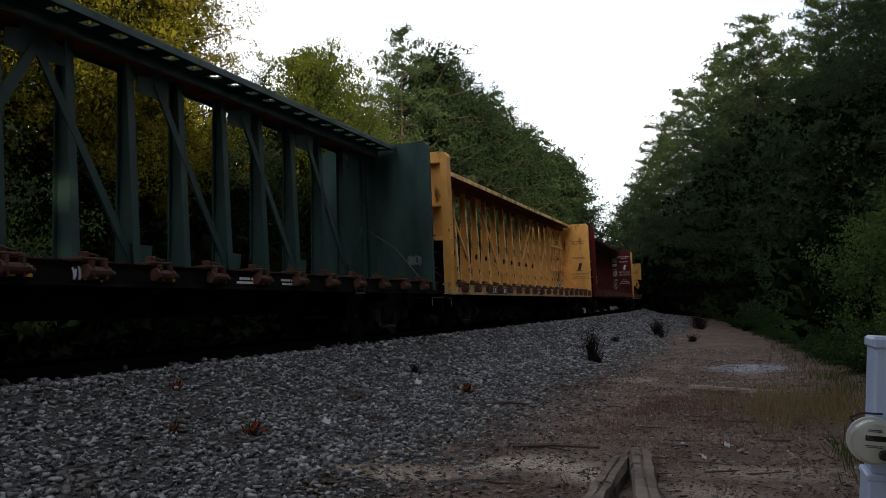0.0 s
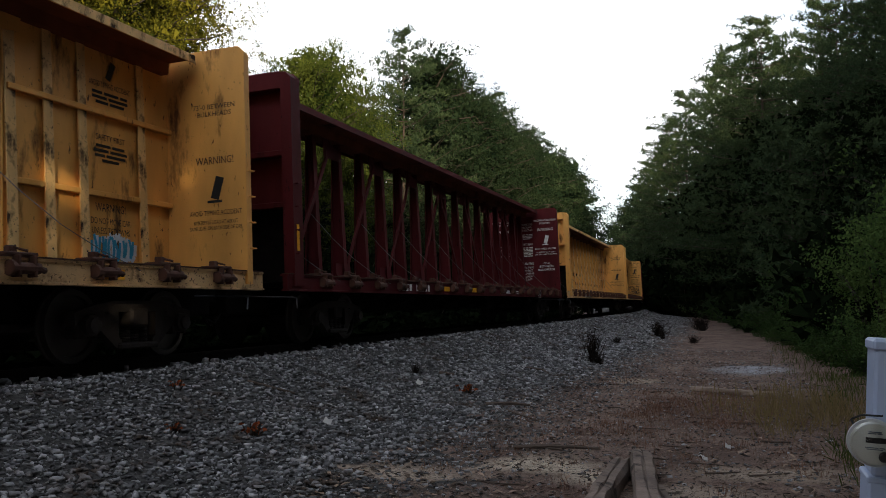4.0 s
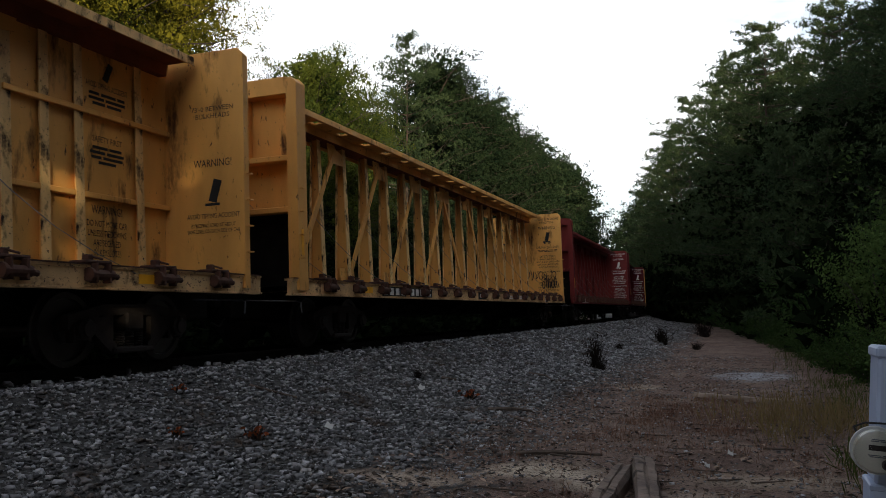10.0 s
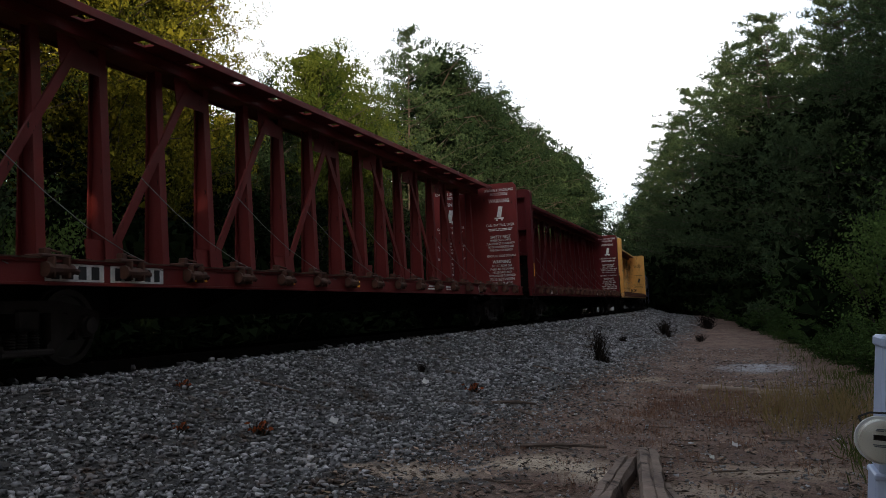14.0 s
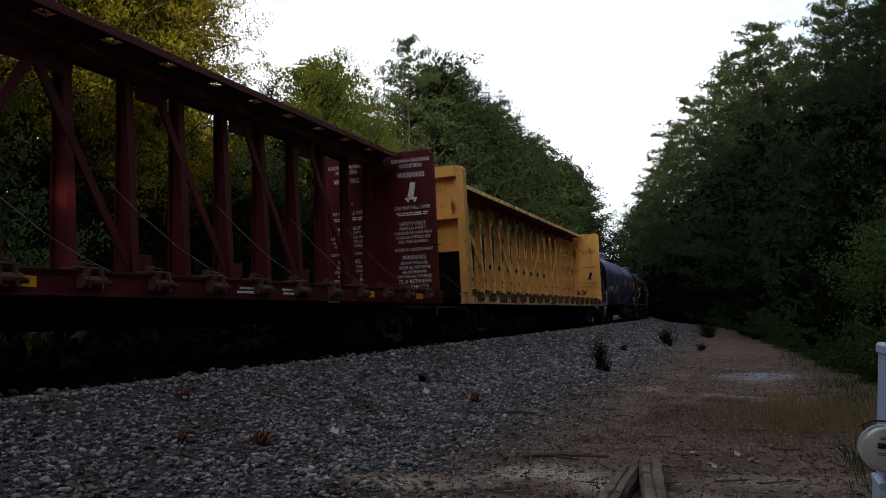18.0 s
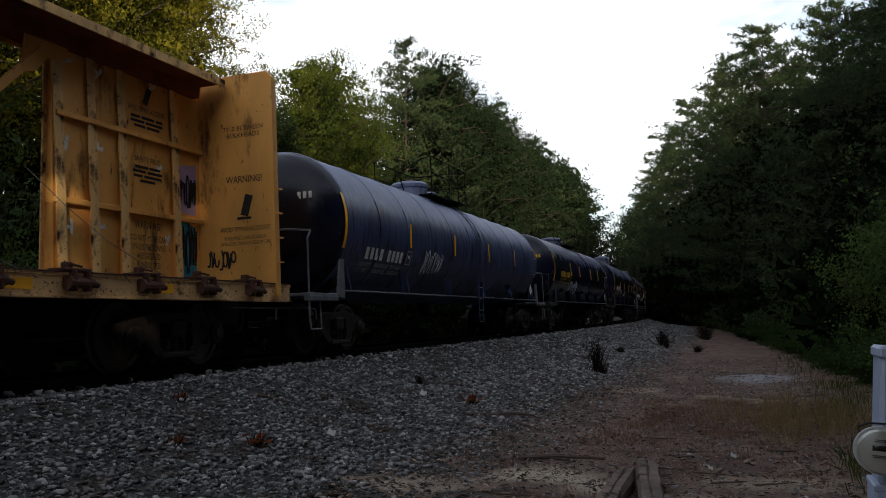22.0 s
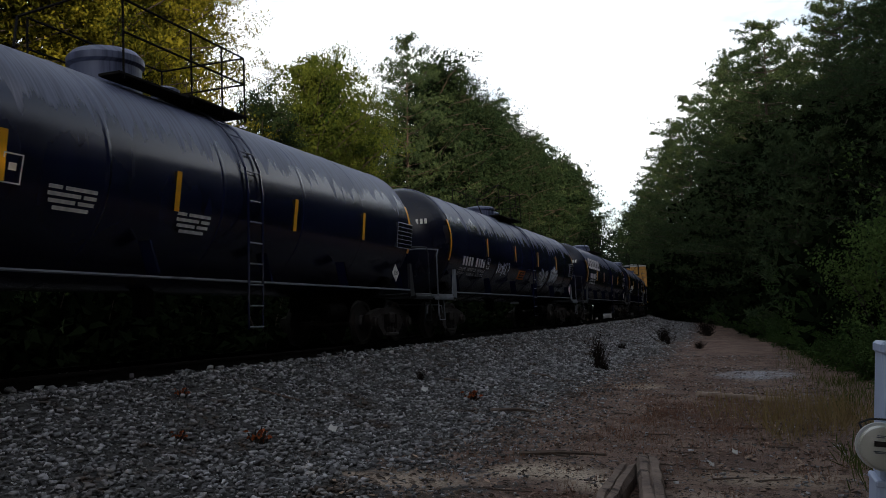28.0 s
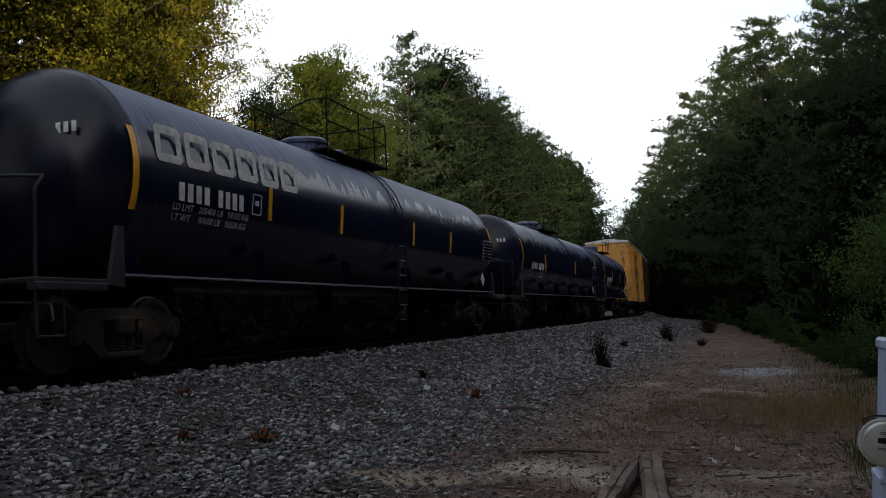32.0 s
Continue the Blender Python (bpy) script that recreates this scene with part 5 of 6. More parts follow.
            brace(d * 4.85, 1.45, d * 7.75, 4.22)
        else:
            for k in range(4):
                brace(d * (-0.05 + 2.48 * k), 4.20, d * (1.80 + 2.48 * k), 1.40, 0.07 if style == "heavy" else 0.05)
    for n, u in enumerate(BAY):
        part("winch", WINCH, None, near_sill, "rusty lashing winch", at=pose(0, 1.235 * (n - 8.5) + 0.12, 0))
        if cables and n % 2 == (0 if style == "long" else 1):
            s = Shape()
            a, b = Vector((0.42, u - 2.1, 2.55)), Vector((1.45, u - 0.5, 1.12))
            s.tube([a.lerp(b, q) - Vector((0, 0, 0.16 * math.sin(math.pi * q))) for q in (0, 0.25, 0.5, 0.75, 1)], 0.0055, 4)
            part("cable", s, M["cable"], car, "slack lashing wire")
    for u in ambers:
        part("reflector", Shape().box(1.42, u - 0.22, 1.00, 1.426, u + 0.22, 1.12), M["amber"], near_sill, "amber reflective strip")
    notice = part("notice_plate", Shape().box(1.42, plate - 0.22, 0.885, 1.428, plate + 0.22, 1.175), M["white"], near_sill, "white-framed notice plate")
    part("notice_field", Shape().box(1.428, plate - 0.19, 1.0, 1.431, plate - 0.01, 1.15), M["blackpaint"], notice)
    part("notice_field", Shape().box(1.428, plate + 0.01, 1.0, 1.431, plate + 0.19, 1.15), M["blackpaint"], notice)
    part("notice_field", Shape().box(1.428, plate - 0.19, 0.91, 1.431, plate + 0.19, 0.985), M["blackpaint"], notice)
    a, b = number
    gap = (b - a) * 0.10
    for p, q, count in ((a, a + (b - a) * 0.43, 4), (a + (b - a) * 0.43 + gap, b, 5)):
        w = (q - p) / count
        field = part("number_field", Shape().box(1.42, p - 0.04, 0.955, 1.424, q + 0.04, 1.155), M["white" if plates else "blackpaint"] if (plates or paint_name == "yellow") else paint, near_sill)
        part("number_stencil", bars([[w * 0.60] * count], 0.15, w * 0.40), M["blackpaint" if plates else "white"], field, "stencilled car number", at=on_side(1.4245, (p + q) / 2, 1.13))
    if paint_name == "yellow":
        lettering("load_stencil", "LD LMT   157500\nLT WT      65500", 0.10, M["blackpaint"], near_sill, on_side(1.424, -3.95, 1.055), "black stencilled load limits", 0.78)
        mark = part("sill_plate", Shape().box(1.42, -0.95, 0.955, 1.424, -0.15, 1.15), M["blackpaint"], near_sill, "black painted panel with a white mark")
        part("small_stencil", bars([[0.16, 0.12, 0.16]], 0.10, 0.05), M["white"], mark, at=on_side(1.425, -0.55, 1.10))
    part("small_stencil", bars([[0.3, 0.25], [0.5, 0.2]], 0.035, 0.03), M["white"], near_sill, at=on_side(1.422, 2.9, 1.10))
    part("small_stencil", bars([[0.3, 0.35], [0.4, 0.2]], 0.035, 0.03), M["white"], near_sill, at=on_side(1.422, 4.2, 1.10))
    return car


def warnings(car, ink):
    """Stencilled notices on the inner face of the rear bulkhead, one column on either side of the centre beam."""
    b = [o for o in car.children if o.name.startswith("bulkhead") and max(v.co.y for v in o.data.vertices) > 0][0]
    y = 11.243
    for x in (-0.88, 0.88):
        lettering("notice", WARNING_TOP, 0.135, M[ink], b, on_end(x, y, 4.42), "stencilled loading notice", 1.0)
        lettering("notice", "WARNING", 0.19, M[ink], b, on_end(x, y, 4.12), "", 0.72)
        fig = Shape().slab([(-0.10, 0.02), (0.05, 0.0), (0.12, 0.36), (-0.02, 0.38)], 0, 0.004, "z").slab([(-0.18, -0.05), (0.14, -0.05), (0.14, 0.0), (-0.18, 0.0)], 0, 0.004, "z").rod((-0.1, -0.08, 0), (-0.1, -0.08, 0.004), 0.035, 10).rod((0.08, -0.08, 0), (0.08, -0.08, 0.004), 0.035, 10)
        part("pictogram", fig, M[ink], b, "stencilled tipping car", at=on_end(x, y, 3.56))
        lettering("notice", "CAR MAY FALL OVER", 0.13, M[ink], b, on_end(x, y, 3.30), "", 0.98)
        part("small_notice", bars([[0.12, 0.16, 0.1, 0.2, 0.14], [0.2, 0.12, 0.26, 0.1]], 0.028, 0.03), M[ink], b, at=on_end(x, y, 3.19))
        lettering("notice", "SAFETY FIRST", 0.14, M[ink], b, on_end(x, y, 2.90), "", 0.70)
        lettering("notice", "WHEN CAR IS EMPTY\nPLACE END OF CHAIN WITH\nHOOK ON OPPOSITE SIDE\nAND TIGHTEN WINCH", 0.105, M[ink], b, on_end(x, y, 2.62), "", 0.98)
        lettering("notice", "REMOVE ALL LOOSE DUNNAGE", 0.105, M[ink], b, on_end(x, y, 2.26), "", 1.0)
        lettering("notice", "WARNING", 0.16, M[ink], b, on_end(x, y, 2.06), "", 0.62)
        lettering("notice", "DO NOT MOVE CAR\nUNLESS ALL TIE DOWNS\nARE SECURED AND\nWINCHES ARE TIGHTENED", 0.105, M[ink], b, on_end(x, y, 1.76), "", 0.92)
        lettering("notice", "73'-0 BETWEEN\nBULKHEADS", 0.13, M[ink], b, on_end(x, y, 1.40), "", 0.85)


def on_shell(r, zc, y, z):
    """Flat work laid on the camera's side of a tank at height z."""
    a = math.asin(max(-1, min(1, (z - zc) / r)))
    return Matrix.Translation((r * math.cos(a), y, z)) @ Matrix.Rotation(-a, 4, "Y") @ FACE_X


def tank_car(name, label, paint_name, length, half_shell, bands, number, strips, panel_at, ink="white", seams=0.010, fittings="darkrail", r=1.47, zc=2.50, dome=1.5, loads="LD LMT   205400 LB   93150 KG\nLT WT     80600 LB   36550 KG"):
    """A tank car: dished shell with seams, manway platform, side ladder, end platforms, hand rail, trucks and couplers."""
    paint = M[paint_name]
    car = thing(name, label, "tank car", group="cars of the freight train")
    half, L = length / 2, half_shell
    prof = [(-L + 0.72 * (1 - math.cos(a)), r * math.sin(a)) for a in [radians(q) for q in (4, 12, 22, 34, 46, 58, 70, 80, 90)]]
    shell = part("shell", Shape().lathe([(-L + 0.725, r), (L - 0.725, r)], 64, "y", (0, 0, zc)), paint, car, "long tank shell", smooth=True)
    for d in (-1, 1):
        part("head", Shape().lathe([(-d * u, rr) for u, rr in prof], 64, "y", (0, 0, zc)), M["tank_head"], shell, "dished tank head", smooth=True)
    for k in range(bands):
        u = (-L + 0.72) + (2 * L - 1.44) * k / (bands - 1)
        part("seam", Shape().lathe([(-0.05, r + 0.001), (-0.025, r + seams), (0.025, r + seams), (0.05, r + 0.001)], 48, "y", (0, u, zc)), paint, shell, smooth=True)
    for d in (-1, 1):
        coupler(car, half, d)
        truck(car, d * (half - 2.25))
        lo, hi = sorted((d * (half - 4.3), d * (half - 0.75)))
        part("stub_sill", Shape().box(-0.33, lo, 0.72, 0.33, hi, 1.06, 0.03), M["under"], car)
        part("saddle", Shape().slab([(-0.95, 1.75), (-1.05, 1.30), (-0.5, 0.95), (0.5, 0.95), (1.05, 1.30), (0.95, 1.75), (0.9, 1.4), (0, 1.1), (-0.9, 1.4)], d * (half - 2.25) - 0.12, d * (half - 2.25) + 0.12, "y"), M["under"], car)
        lo, hi = sorted((d * (half - 1.55), d * (half - 0.45)))
        plat = part("end_platform", Shape().box(-1.42, lo, 1.03, 1.42, hi, 1.09, 0.01).box(1.30, lo, 0.95, 1.44, hi, 1.04, 0.01), M[fittings], car, "grey steel end platform")
        part("platform_bracket", Shape().slab([(d * (half - 1.60), 1.03), (d * (half - 1.75), 1.75), (d * (half - 1.86), 1.75), (d * (half - 1.86), 1.0)], 1.36, 1.42), M[fittings], plat, "grey upright bracket")
        rail = Shape().tube([(1.38, d * (half - 0.5), 0.55), (1.38, d * (half - 0.5), 2.05), (1.38, d * (half - 0.62), 2.2), (0.9, d * (half - 0.62), 2.25), (-0.9, d * (half - 0.62), 2.25), (-1.38, d * (half - 0.62), 2.2), (-1.38, d * (half - 0.5), 2.0), (-1.38, d * (half - 0.5), 1.06)], 0.018, 6)
        part("end_rail", rail, M[fittings], plat, "bent pipe hand rail")
        step = Shape().tube([(1.38, d * (half - 0.9), 0.98), (1.40, d * (half - 0.9), 0.45), (1.40, d * (half - 0.5), 0.45), (1.38, d * (half - 0.5), 0.98)], 0.014, 5)
        part("step", step, M[fittings], plat)
    rails = Shape().rod((1.40, -half + 1.7, 1.15), (1.40, half - 1.7, 1.15), 0.020, 6)
    side = part("side_rail", rails, M["greyrail"], car, "thin grey side hand rail")
    for k in range(6):
        u = (-half + 2.2) + (length - 4.4) * k / 5
        part("rail_bracket", Shape().slab([(u - 0.03, 1.14), (u + 0.03, 1.14), (u - 0.17, 1.62), (u - 0.21, 1.62)], 1.22, 1.40), paint, side)
    ladder = part("ladder", Shape().rod((1.47, 0.55, 0.42), (1.52, 0.55, 2.5), 0.02).rod((1.47, 0.95, 0.42), (1.52, 0.95, 2.5), 0.02), paint, car, "steel side ladder")
    for e in (0.55, 0.95):
        pts = [(1.5 * math.cos(a) + 0.02, e, zc + 1.5 * math.sin(a)) for a in [radians(q) for q in (0, 15, 30, 45, 60, 72)]]
        part("stile", Shape().tube(pts, 0.02), paint, ladder)
    for k in range(12):
        if k < 7:
            x, z = 1.48 + 0.005 * k, 0.46 + 0.32 * k
        else:
            a = radians((k - 6) * 13)
            x, z = 1.52 * math.cos(a), zc + 1.5 * math.sin(a)
        part("rung", Shape().rod((x, 0.55, z), (x, 0.95, z), 0.014), M["greyrail"] if k < 6 else paint, ladder)
    top = zc + r
    part("manway", Shape().lathe([(-0.1, 0.50), (0.12 * dome, 0.50), (0.14 * dome, 0.54), (0.18 * dome, 0.54), (0.22 * dome, 0.45), (0.25 * dome, 0.2)], 24, "z", (0, -0.75, top)), paint, car, "round manway dome", smooth=True)
    part("valve_housing", Shape().lathe([(-0.05, 0.22), (0.25, 0.22), (0.30, 0.12)], 14, "z", (0.2, 0.35, top - 0.02)), paint, car, smooth=True)
    deck = part("walkway", Shape().box(-0.75, -0.1, top - 0.06, 0.95, 1.5, top - 0.02, 0.005).box(0.6, -1.6, top - 0.10, 0.95, -0.1, top - 0.06, 0.005), M["under"], car, "grating platform round the manway")
    rail = Shape()
    for p, q in (((0.93, -1.5), (0.93, 1.45)), ((0.93, 1.45), (-0.7, 1.45)), ((-0.7, -1.5), (-0.7, 1.45))):
        for z in (0.5, 0.95):
            rail.rod((*p, top + z), (*q, top + z), 0.017, 5)
    for p in ((0.93, -1.5), (0.93, 0.0), (0.93, 0.8), (0.93, 1.45), (-0.7, 1.45), (-0.7, 0), (-0.7, -1.5)):
        rail.rod((*p, top - 0.15), (*p, top + 0.95), 0.017, 5)
    rail.tube([(0.93, -1.5, top + 0.95), (0.9, -2.2, top + 0.75), (0.55, -2.9, top + 0.3), (0.8, -3.2, top - 0.2)], 0.017, 5)
    part("guard_rail", rail, M["under"], deck, "dark pipe guard rail")
    part("belly_outlet", Shape().rod((0, 0, zc - r - 0.35), (0, 0, zc - r + 0.1), 0.16, 10), M["under"], car)
    part("brake_cylinder", Shape().lathe([(-0.5, 0.12), (-0.45, 0.17), (0.3, 0.17), (0.35, 0.05)], 12, "y", (0.5, half - 3.9, 0.72)), M["under"], car, smooth=True)
    for u in (-L + 0.64, L - 0.64):   # tall strips bent round either end of the shell
        bends = [math.asin((1.98 + 1.06 * k / 8 - zc) / r) for k in range(9)]
        ring = [((r + h) * math.cos(q), u + w, zc + (r + h) * math.sin(q)) for q in bends for h, w in ((0.002, -0.055), (0.008, -0.055), (0.008, 0.055), (0.002, 0.055))]
        bow = Shape().add(ring, [(4 * k + j, 4 * k + (j + 1) % 4, 4 * k + 4 + (j + 1) % 4, 4 * k + 4 + j) for k in range(8) for j in range(4)] + [(0, 1, 2, 3), (35, 34, 33, 32)])
        part("reflector", bow, M["amber"], shell, "tall curved amber reflective strip")
    for u, z in strips:
        part("reflector", Shape().box(-0.05, -0.27, 0, 0.05, 0.27, 0.006), M["amber"], shell, "upright amber reflective strip", at=on_shell(r + 0.006, zc, u, z))
    n0, n1, nz = number
    for p, q in ((n0, n0 + (n1 - n0) * 0.47), (n0 + (n1 - n0) * 0.56, n1)):
        w = (q - p) / 4
        part("number_stencil", bars([[w * 0.62] * 4], 0.25, w * 0.38), M[ink], shell, "stencilled car number", at=on_shell(r + 0.004, zc, (p + q) / 2, nz + 0.1))
    lettering("weight_stencil", loads, 0.135, M[ink], shell, on_shell(r + 0.012, zc, (n0 + n1) / 2 + 0.05, nz - 0.30), "stencilled load limits", 1.12 * (n1 - n0))
    frame_box = Shape()
    for p in ((-0.13, -0.16, 0.13, -0.145), (-0.13, 0.145, 0.13, 0.16), (-0.13, -0.145, -0.115, 0.145), (0.115, -0.145, 0.13, 0.145), (-0.05, -0.02, 0.05, 0.06)):
        frame_box.box(p[0], p[1], 0, p[2], p[3], 0.003)
    part("small_square_mark", frame_box, M[ink], shell, at=on_shell(r + 0.006, zc, n1 + 0.35, nz))
    panel = part("data_panel", Shape().box(-0.42, -0.28, 0, 0.42, 0.28, 0.003), M["white"], shell, "white-lined inspection panel", at=on_shell(r + 0.004, zc, L - 0.95, 2.35))
    cell = Shape().box(0, 0, 0.003, 0.265, 0.08, 0.006).mesh("panel_field", paint)
    for i in range(3):
        for j in range(6):
            part("panel_field", cell, None, panel, at=pose(-0.41 + 0.275 * i, -0.27 + 0.09 * j, 0))
    card = part("placard", Shape().slab([(0, -0.19), (0.19, 0), (0, 0.19), (-0.19, 0)], 0, 0.01, "z"), M["white"], car, "white diamond hazard placard", at=on_side(1.43, L - 1.5, 1.50))
    lettering("placard_number", "3257", 0.12, M["blackpaint"], card, pose(0, 0, 0.012))
    part("end_stencil", bars([[0.07] * 4 + [0.07] * 4, [0.25, 0.15]], 0.13, 0.05), M[ink], shell, "stencilled end number", at=on_end(0.55, -L + 0.14, 3.05))
    return car


def scrawl(tank, name, u, z, wide, tall, seed, material, label, width=0.035, r=1.47, zc=2.50, flat=None):
    """Sprayed loops and strokes, laid on a tank's side or on a flat side plate at x = flat."""
    rng = np.random.default_rng(seed)
    s = Shape()
    strokes = 7
    for k in range(strokes):
        cu = u - wide / 2 + wide * (k + 0.5) / strokes
        cz = z + rng.normal() * 0.05 * tall
        a0, turns = rng.uniform(0, 6.28), rng.choice([0.55, 0.8, 1.15])
        ru, rz = wide / strokes * rng.uniform(0.35, 0.62), tall * rng.uniform(0.30, 0.5)
        pts = []
        for i in range(13):
            a = a0 + turns * 6.28 * i / 12
            pts.append((cu + ru * math.cos(a) + 0.1 * ru * i / 12, cz + rz * math.sin(a) * (1 if k % 2 else 0.8)))
        if rng.random() < 0.5:
            pts = [(cu - ru * 0.6 + rng.normal() * 0.02, cz + rz), (cu - ru * 0.1, cz + rz * 0.1), (cu - ru * 0.3, cz - rz), (cu + ru * 0.5, cz - rz * 0.4), (cu + ru * 0.7, cz + rz * 0.8)]
        def lay(p):
            if flat is not None:
                return Vector((flat, p[0], p[1]))
            a = math.asin(max(-0.99, min(0.99, (p[1] - zc) / r)))
            return Vector(((r + 0.012) * math.cos(a), p[0], zc + (r + 0.012) * math.sin(a)))
        for p, q in zip(pts, pts[1:]):
            d = Vector((q[0] - p[0], q[1] - p[1]))
            if d.length < 1e-4:
                continue
            nrm = Vector((-d.y, d.x)).normalized() * width / 2
            c = [lay((p[0] + nrm.x, p[1] + nrm.y)), lay((q[0] + nrm.x, q[1] + nrm.y)), lay((q[0] - nrm.x, q[1] - nrm.y)), lay((p[0] - nrm.x, p[1] - nrm.y))]
            s.add(c + [v + Vector((0.003, 0, 0)) for v in c], [(0, 1, 2, 3), (7, 6, 5, 4), (0, 4, 5, 1), (2, 6, 7, 3), (1, 5, 6, 2), (3, 7, 4, 0)])
    return part(name, s, M[material], tank, label)


def boxcar(name, label, paint_name, length, roof_mat, tall=5.1):
    paint = M[paint_name]
    car = thing(name, label, "freight car", group="cars of the freight train")
    half = length / 2
    b = part("body", Shape().box(-1.42, -half + 0.9, 1.0, 1.42, half - 0.9, tall, 0.03), paint, car, "ribbed steel body")
    n = int(length / 1.1)
    for k in range(n + 1):
        u = -half + 0.95 + (length - 1.9) * k / n
        part("side_post", Shape().box(1.42, u - 0.05, 1.0, 1.50, u + 0.05, tall - 0.1, 0.015), paint, b)
    part("door", Shape().box(1.42, -1.5, 1.1, 1.475, 1.5, tall - 0.25, 0.02), M["under"], b, "dark sliding door")
    part("roof", Shape().slab([(-1.48, tall), (1.48, tall), (1.48, tall + 0.12), (0, tall + 0.28), (-1.48, tall + 0.12)], -half + 0.85, half - 0.85, "y"), M[roof_mat], car, "pale metal roof")
    part("side_sill", Shape().box(-1.45, -half + 0.8, 0.85, 1.45, half - 0.8, 1.0, 0.02), M["under"], car)
    for d in (-1, 1):
        coupler(car, half, d)
        truck(car, d * (half - 2.4))
        ladder = Shape()
        for z in np.linspace(1.3, tall - 0.3, 9):
            ladder.rod((0.9, d * (half - 0.85), z), (1.35, d * (half - 0.85), z), 0.015, 5)
        part("ladder", ladder, M["greyrail"], b)
    return car


# the cars in their order, with where the middle of each is on the line at 13 s
SPEED = 8.191
cars = []


def place(car, middle):
    cars.append((car, middle))
    return car


place(centrebeam("centre_beam_car", "empty dark green centre-beam lumber car with pierced top chord", "green", "heavy", False, True, False, True, cables=False, plate=6.9, ambers=(-1.74, 0.71, 3.11, 5.7, 8.2, -4.2, -6.7), slip=-0.1), -97.85)
place(centrebeam("centre_beam_car", "empty yellow centre-beam lumber car, rusty deck edge, sprayed end panel", "yellow", "long", True, plate=5.03, ambers=(-9.75, -5.0, -2.4, 1.2, 3.3, 6.2, 8.6), slip=0.3), -73.6)
place(centrebeam("centre_beam_car", "empty dark maroon centre-beam lumber car with white warnings", "darkred", "light", False, False, False, plate=6.91, number=(-7.4, -5.3), ambers=(9.11, 4.2, 1.5, -1.6, -4.0), slip=-0.55), -49.31)
place(centrebeam("centre_beam_car", "empty yellow centre-beam lumber car with worn posts", "yellow", "long", True, plate=4.68, ambers=(-9.7, -5.0, -2.4, 0.9, 3.4, 6.3, 8.8), slip=-0.3), -24.6)
place(centrebeam("centre_beam_car", "empty yellow centre-beam lumber car with dense braces and scrawls", "yellow", "heavy", False, False, False, number=(-8.04, -5.04), plate=8.0, ambers=(-8.78, -4.3, 7.3), slip=-0.15), -0.10)
place(centrebeam("centre_beam_car", "empty oxide-red centre-beam lumber car with white number plates", "red", "heavy", False, False, False, number=(-8.95, -7.04), plates=True, plate=7.2, ambers=(-6.26, -3.77, -1.2), slip=0.3), 24.75)
place(centrebeam("centre_beam_car", "empty maroon centre-beam lumber car with full white warnings", "darkred", "heavy", False, False, False, number=(-9.33, -7.48), plate=5.4, ambers=(-6.61, -4.2, -1.8, 7.0, 9.8), slip=-0.3), 49.38)
place(centrebeam("centre_beam_car", "empty yellow centre-beam lumber car with painted end bay", "yellow", "long", True, number=(-7.73, -5.71), plate=5.25, ambers=(-9.8, -4.8, -2.3, 1.4, 3.9, 6.5, 8.9), slip=0.45), 74.59)
for k, ink in ((4, "blackpaint"), (5, "white"), (6, "white")):
    warnings(cars[k][0], ink)


def rear_bulkhead(car):
    return [o for o in car.children if o.name.startswith("bulkhead") and max(v.co.y for v in o.data.vertices) > 0][0]


def tipping_notice(car, ink, x, top, label="stencilled warning"):
    """A column of notices about tipping, on the inner face of the rear bulkhead."""
    b, y = rear_bulkhead(car), 11.243
    if top:
        lettering("notice", "LOADING AND UNLOADING\nINSTRUCTION", 0.12, M[ink], b, on_end(x, y, 4.15), label, 0.94)
    else:
        lettering("notice", "73'-0 BETWEEN\nBULKHEADS", 0.11, M[ink], b, on_end(x, y, 3.75), label, 0.75)
    z = 3.82 if top else 2.95
    lettering("notice", "WARNING" if top else "WARNING!", 0.17, M[ink], b, on_end(x, y, z), "", 0.68)
    fig = Shape().slab([(-0.08, -0.16), (0.06, -0.20), (0.16, 0.14), (0.02, 0.18)], 0, 0.004, "z").slab([(-0.14, -0.24), (0.12, -0.24), (0.12, -0.20), (-0.14, -0.20)], 0, 0.004, "z")
    part("pictogram", fig, M[ink], b, "stencilled tipping car", at=on_end(x, y, z - 0.42))
    lettering("notice", "AVOID TIPPING ACCIDENT", 0.11, M[ink], b, on_end(x, y, z - 0.82), "", 0.94)
    lettering("notice", "BY KEEPING LOAD AT ABOUT\nSAME LEVEL ON EACH SIDE OF CAR", 0.085, M[ink], b, on_end(x, y, z - 1.01), "", 0.94)
    if top:
        lettering("notice", "73'-0\nBETWEEN\nBULKHEADS", 0.13, M[ink], b, on_end(x, y, 2.25), "", 0.72)


for k in (1, 3, 7):
    tipping_notice(cars[k][0], "blackpaint", 0.92, False)
tipping_notice(cars[2][0], "white", 0.94, True)
tipping_notice(cars[2][0], "white", -0.88, True)
b = rear_bulkhead(cars[2][0])
lettering("notice", "LOADING AND\nUNLOADING\nINSTRUCTION", 0.12, M["white"], b, on_end(0.14, 11.241, 3.95), "stencilled notice", 0.52)
part("small_notice", bars([[0.2, 0.1, 0.15], [0.12, 0.1, 0.22], [0.18, 0.26], [0.3]], 0.034, 0.03), M["white"], b, at=on_end(0.14, 11.241, 3.66))
lettering("notice", "SAFETY FIRST", 0.13, M["white"], b, on_end(0.14, 11.241, 3.22), "", 0.50)
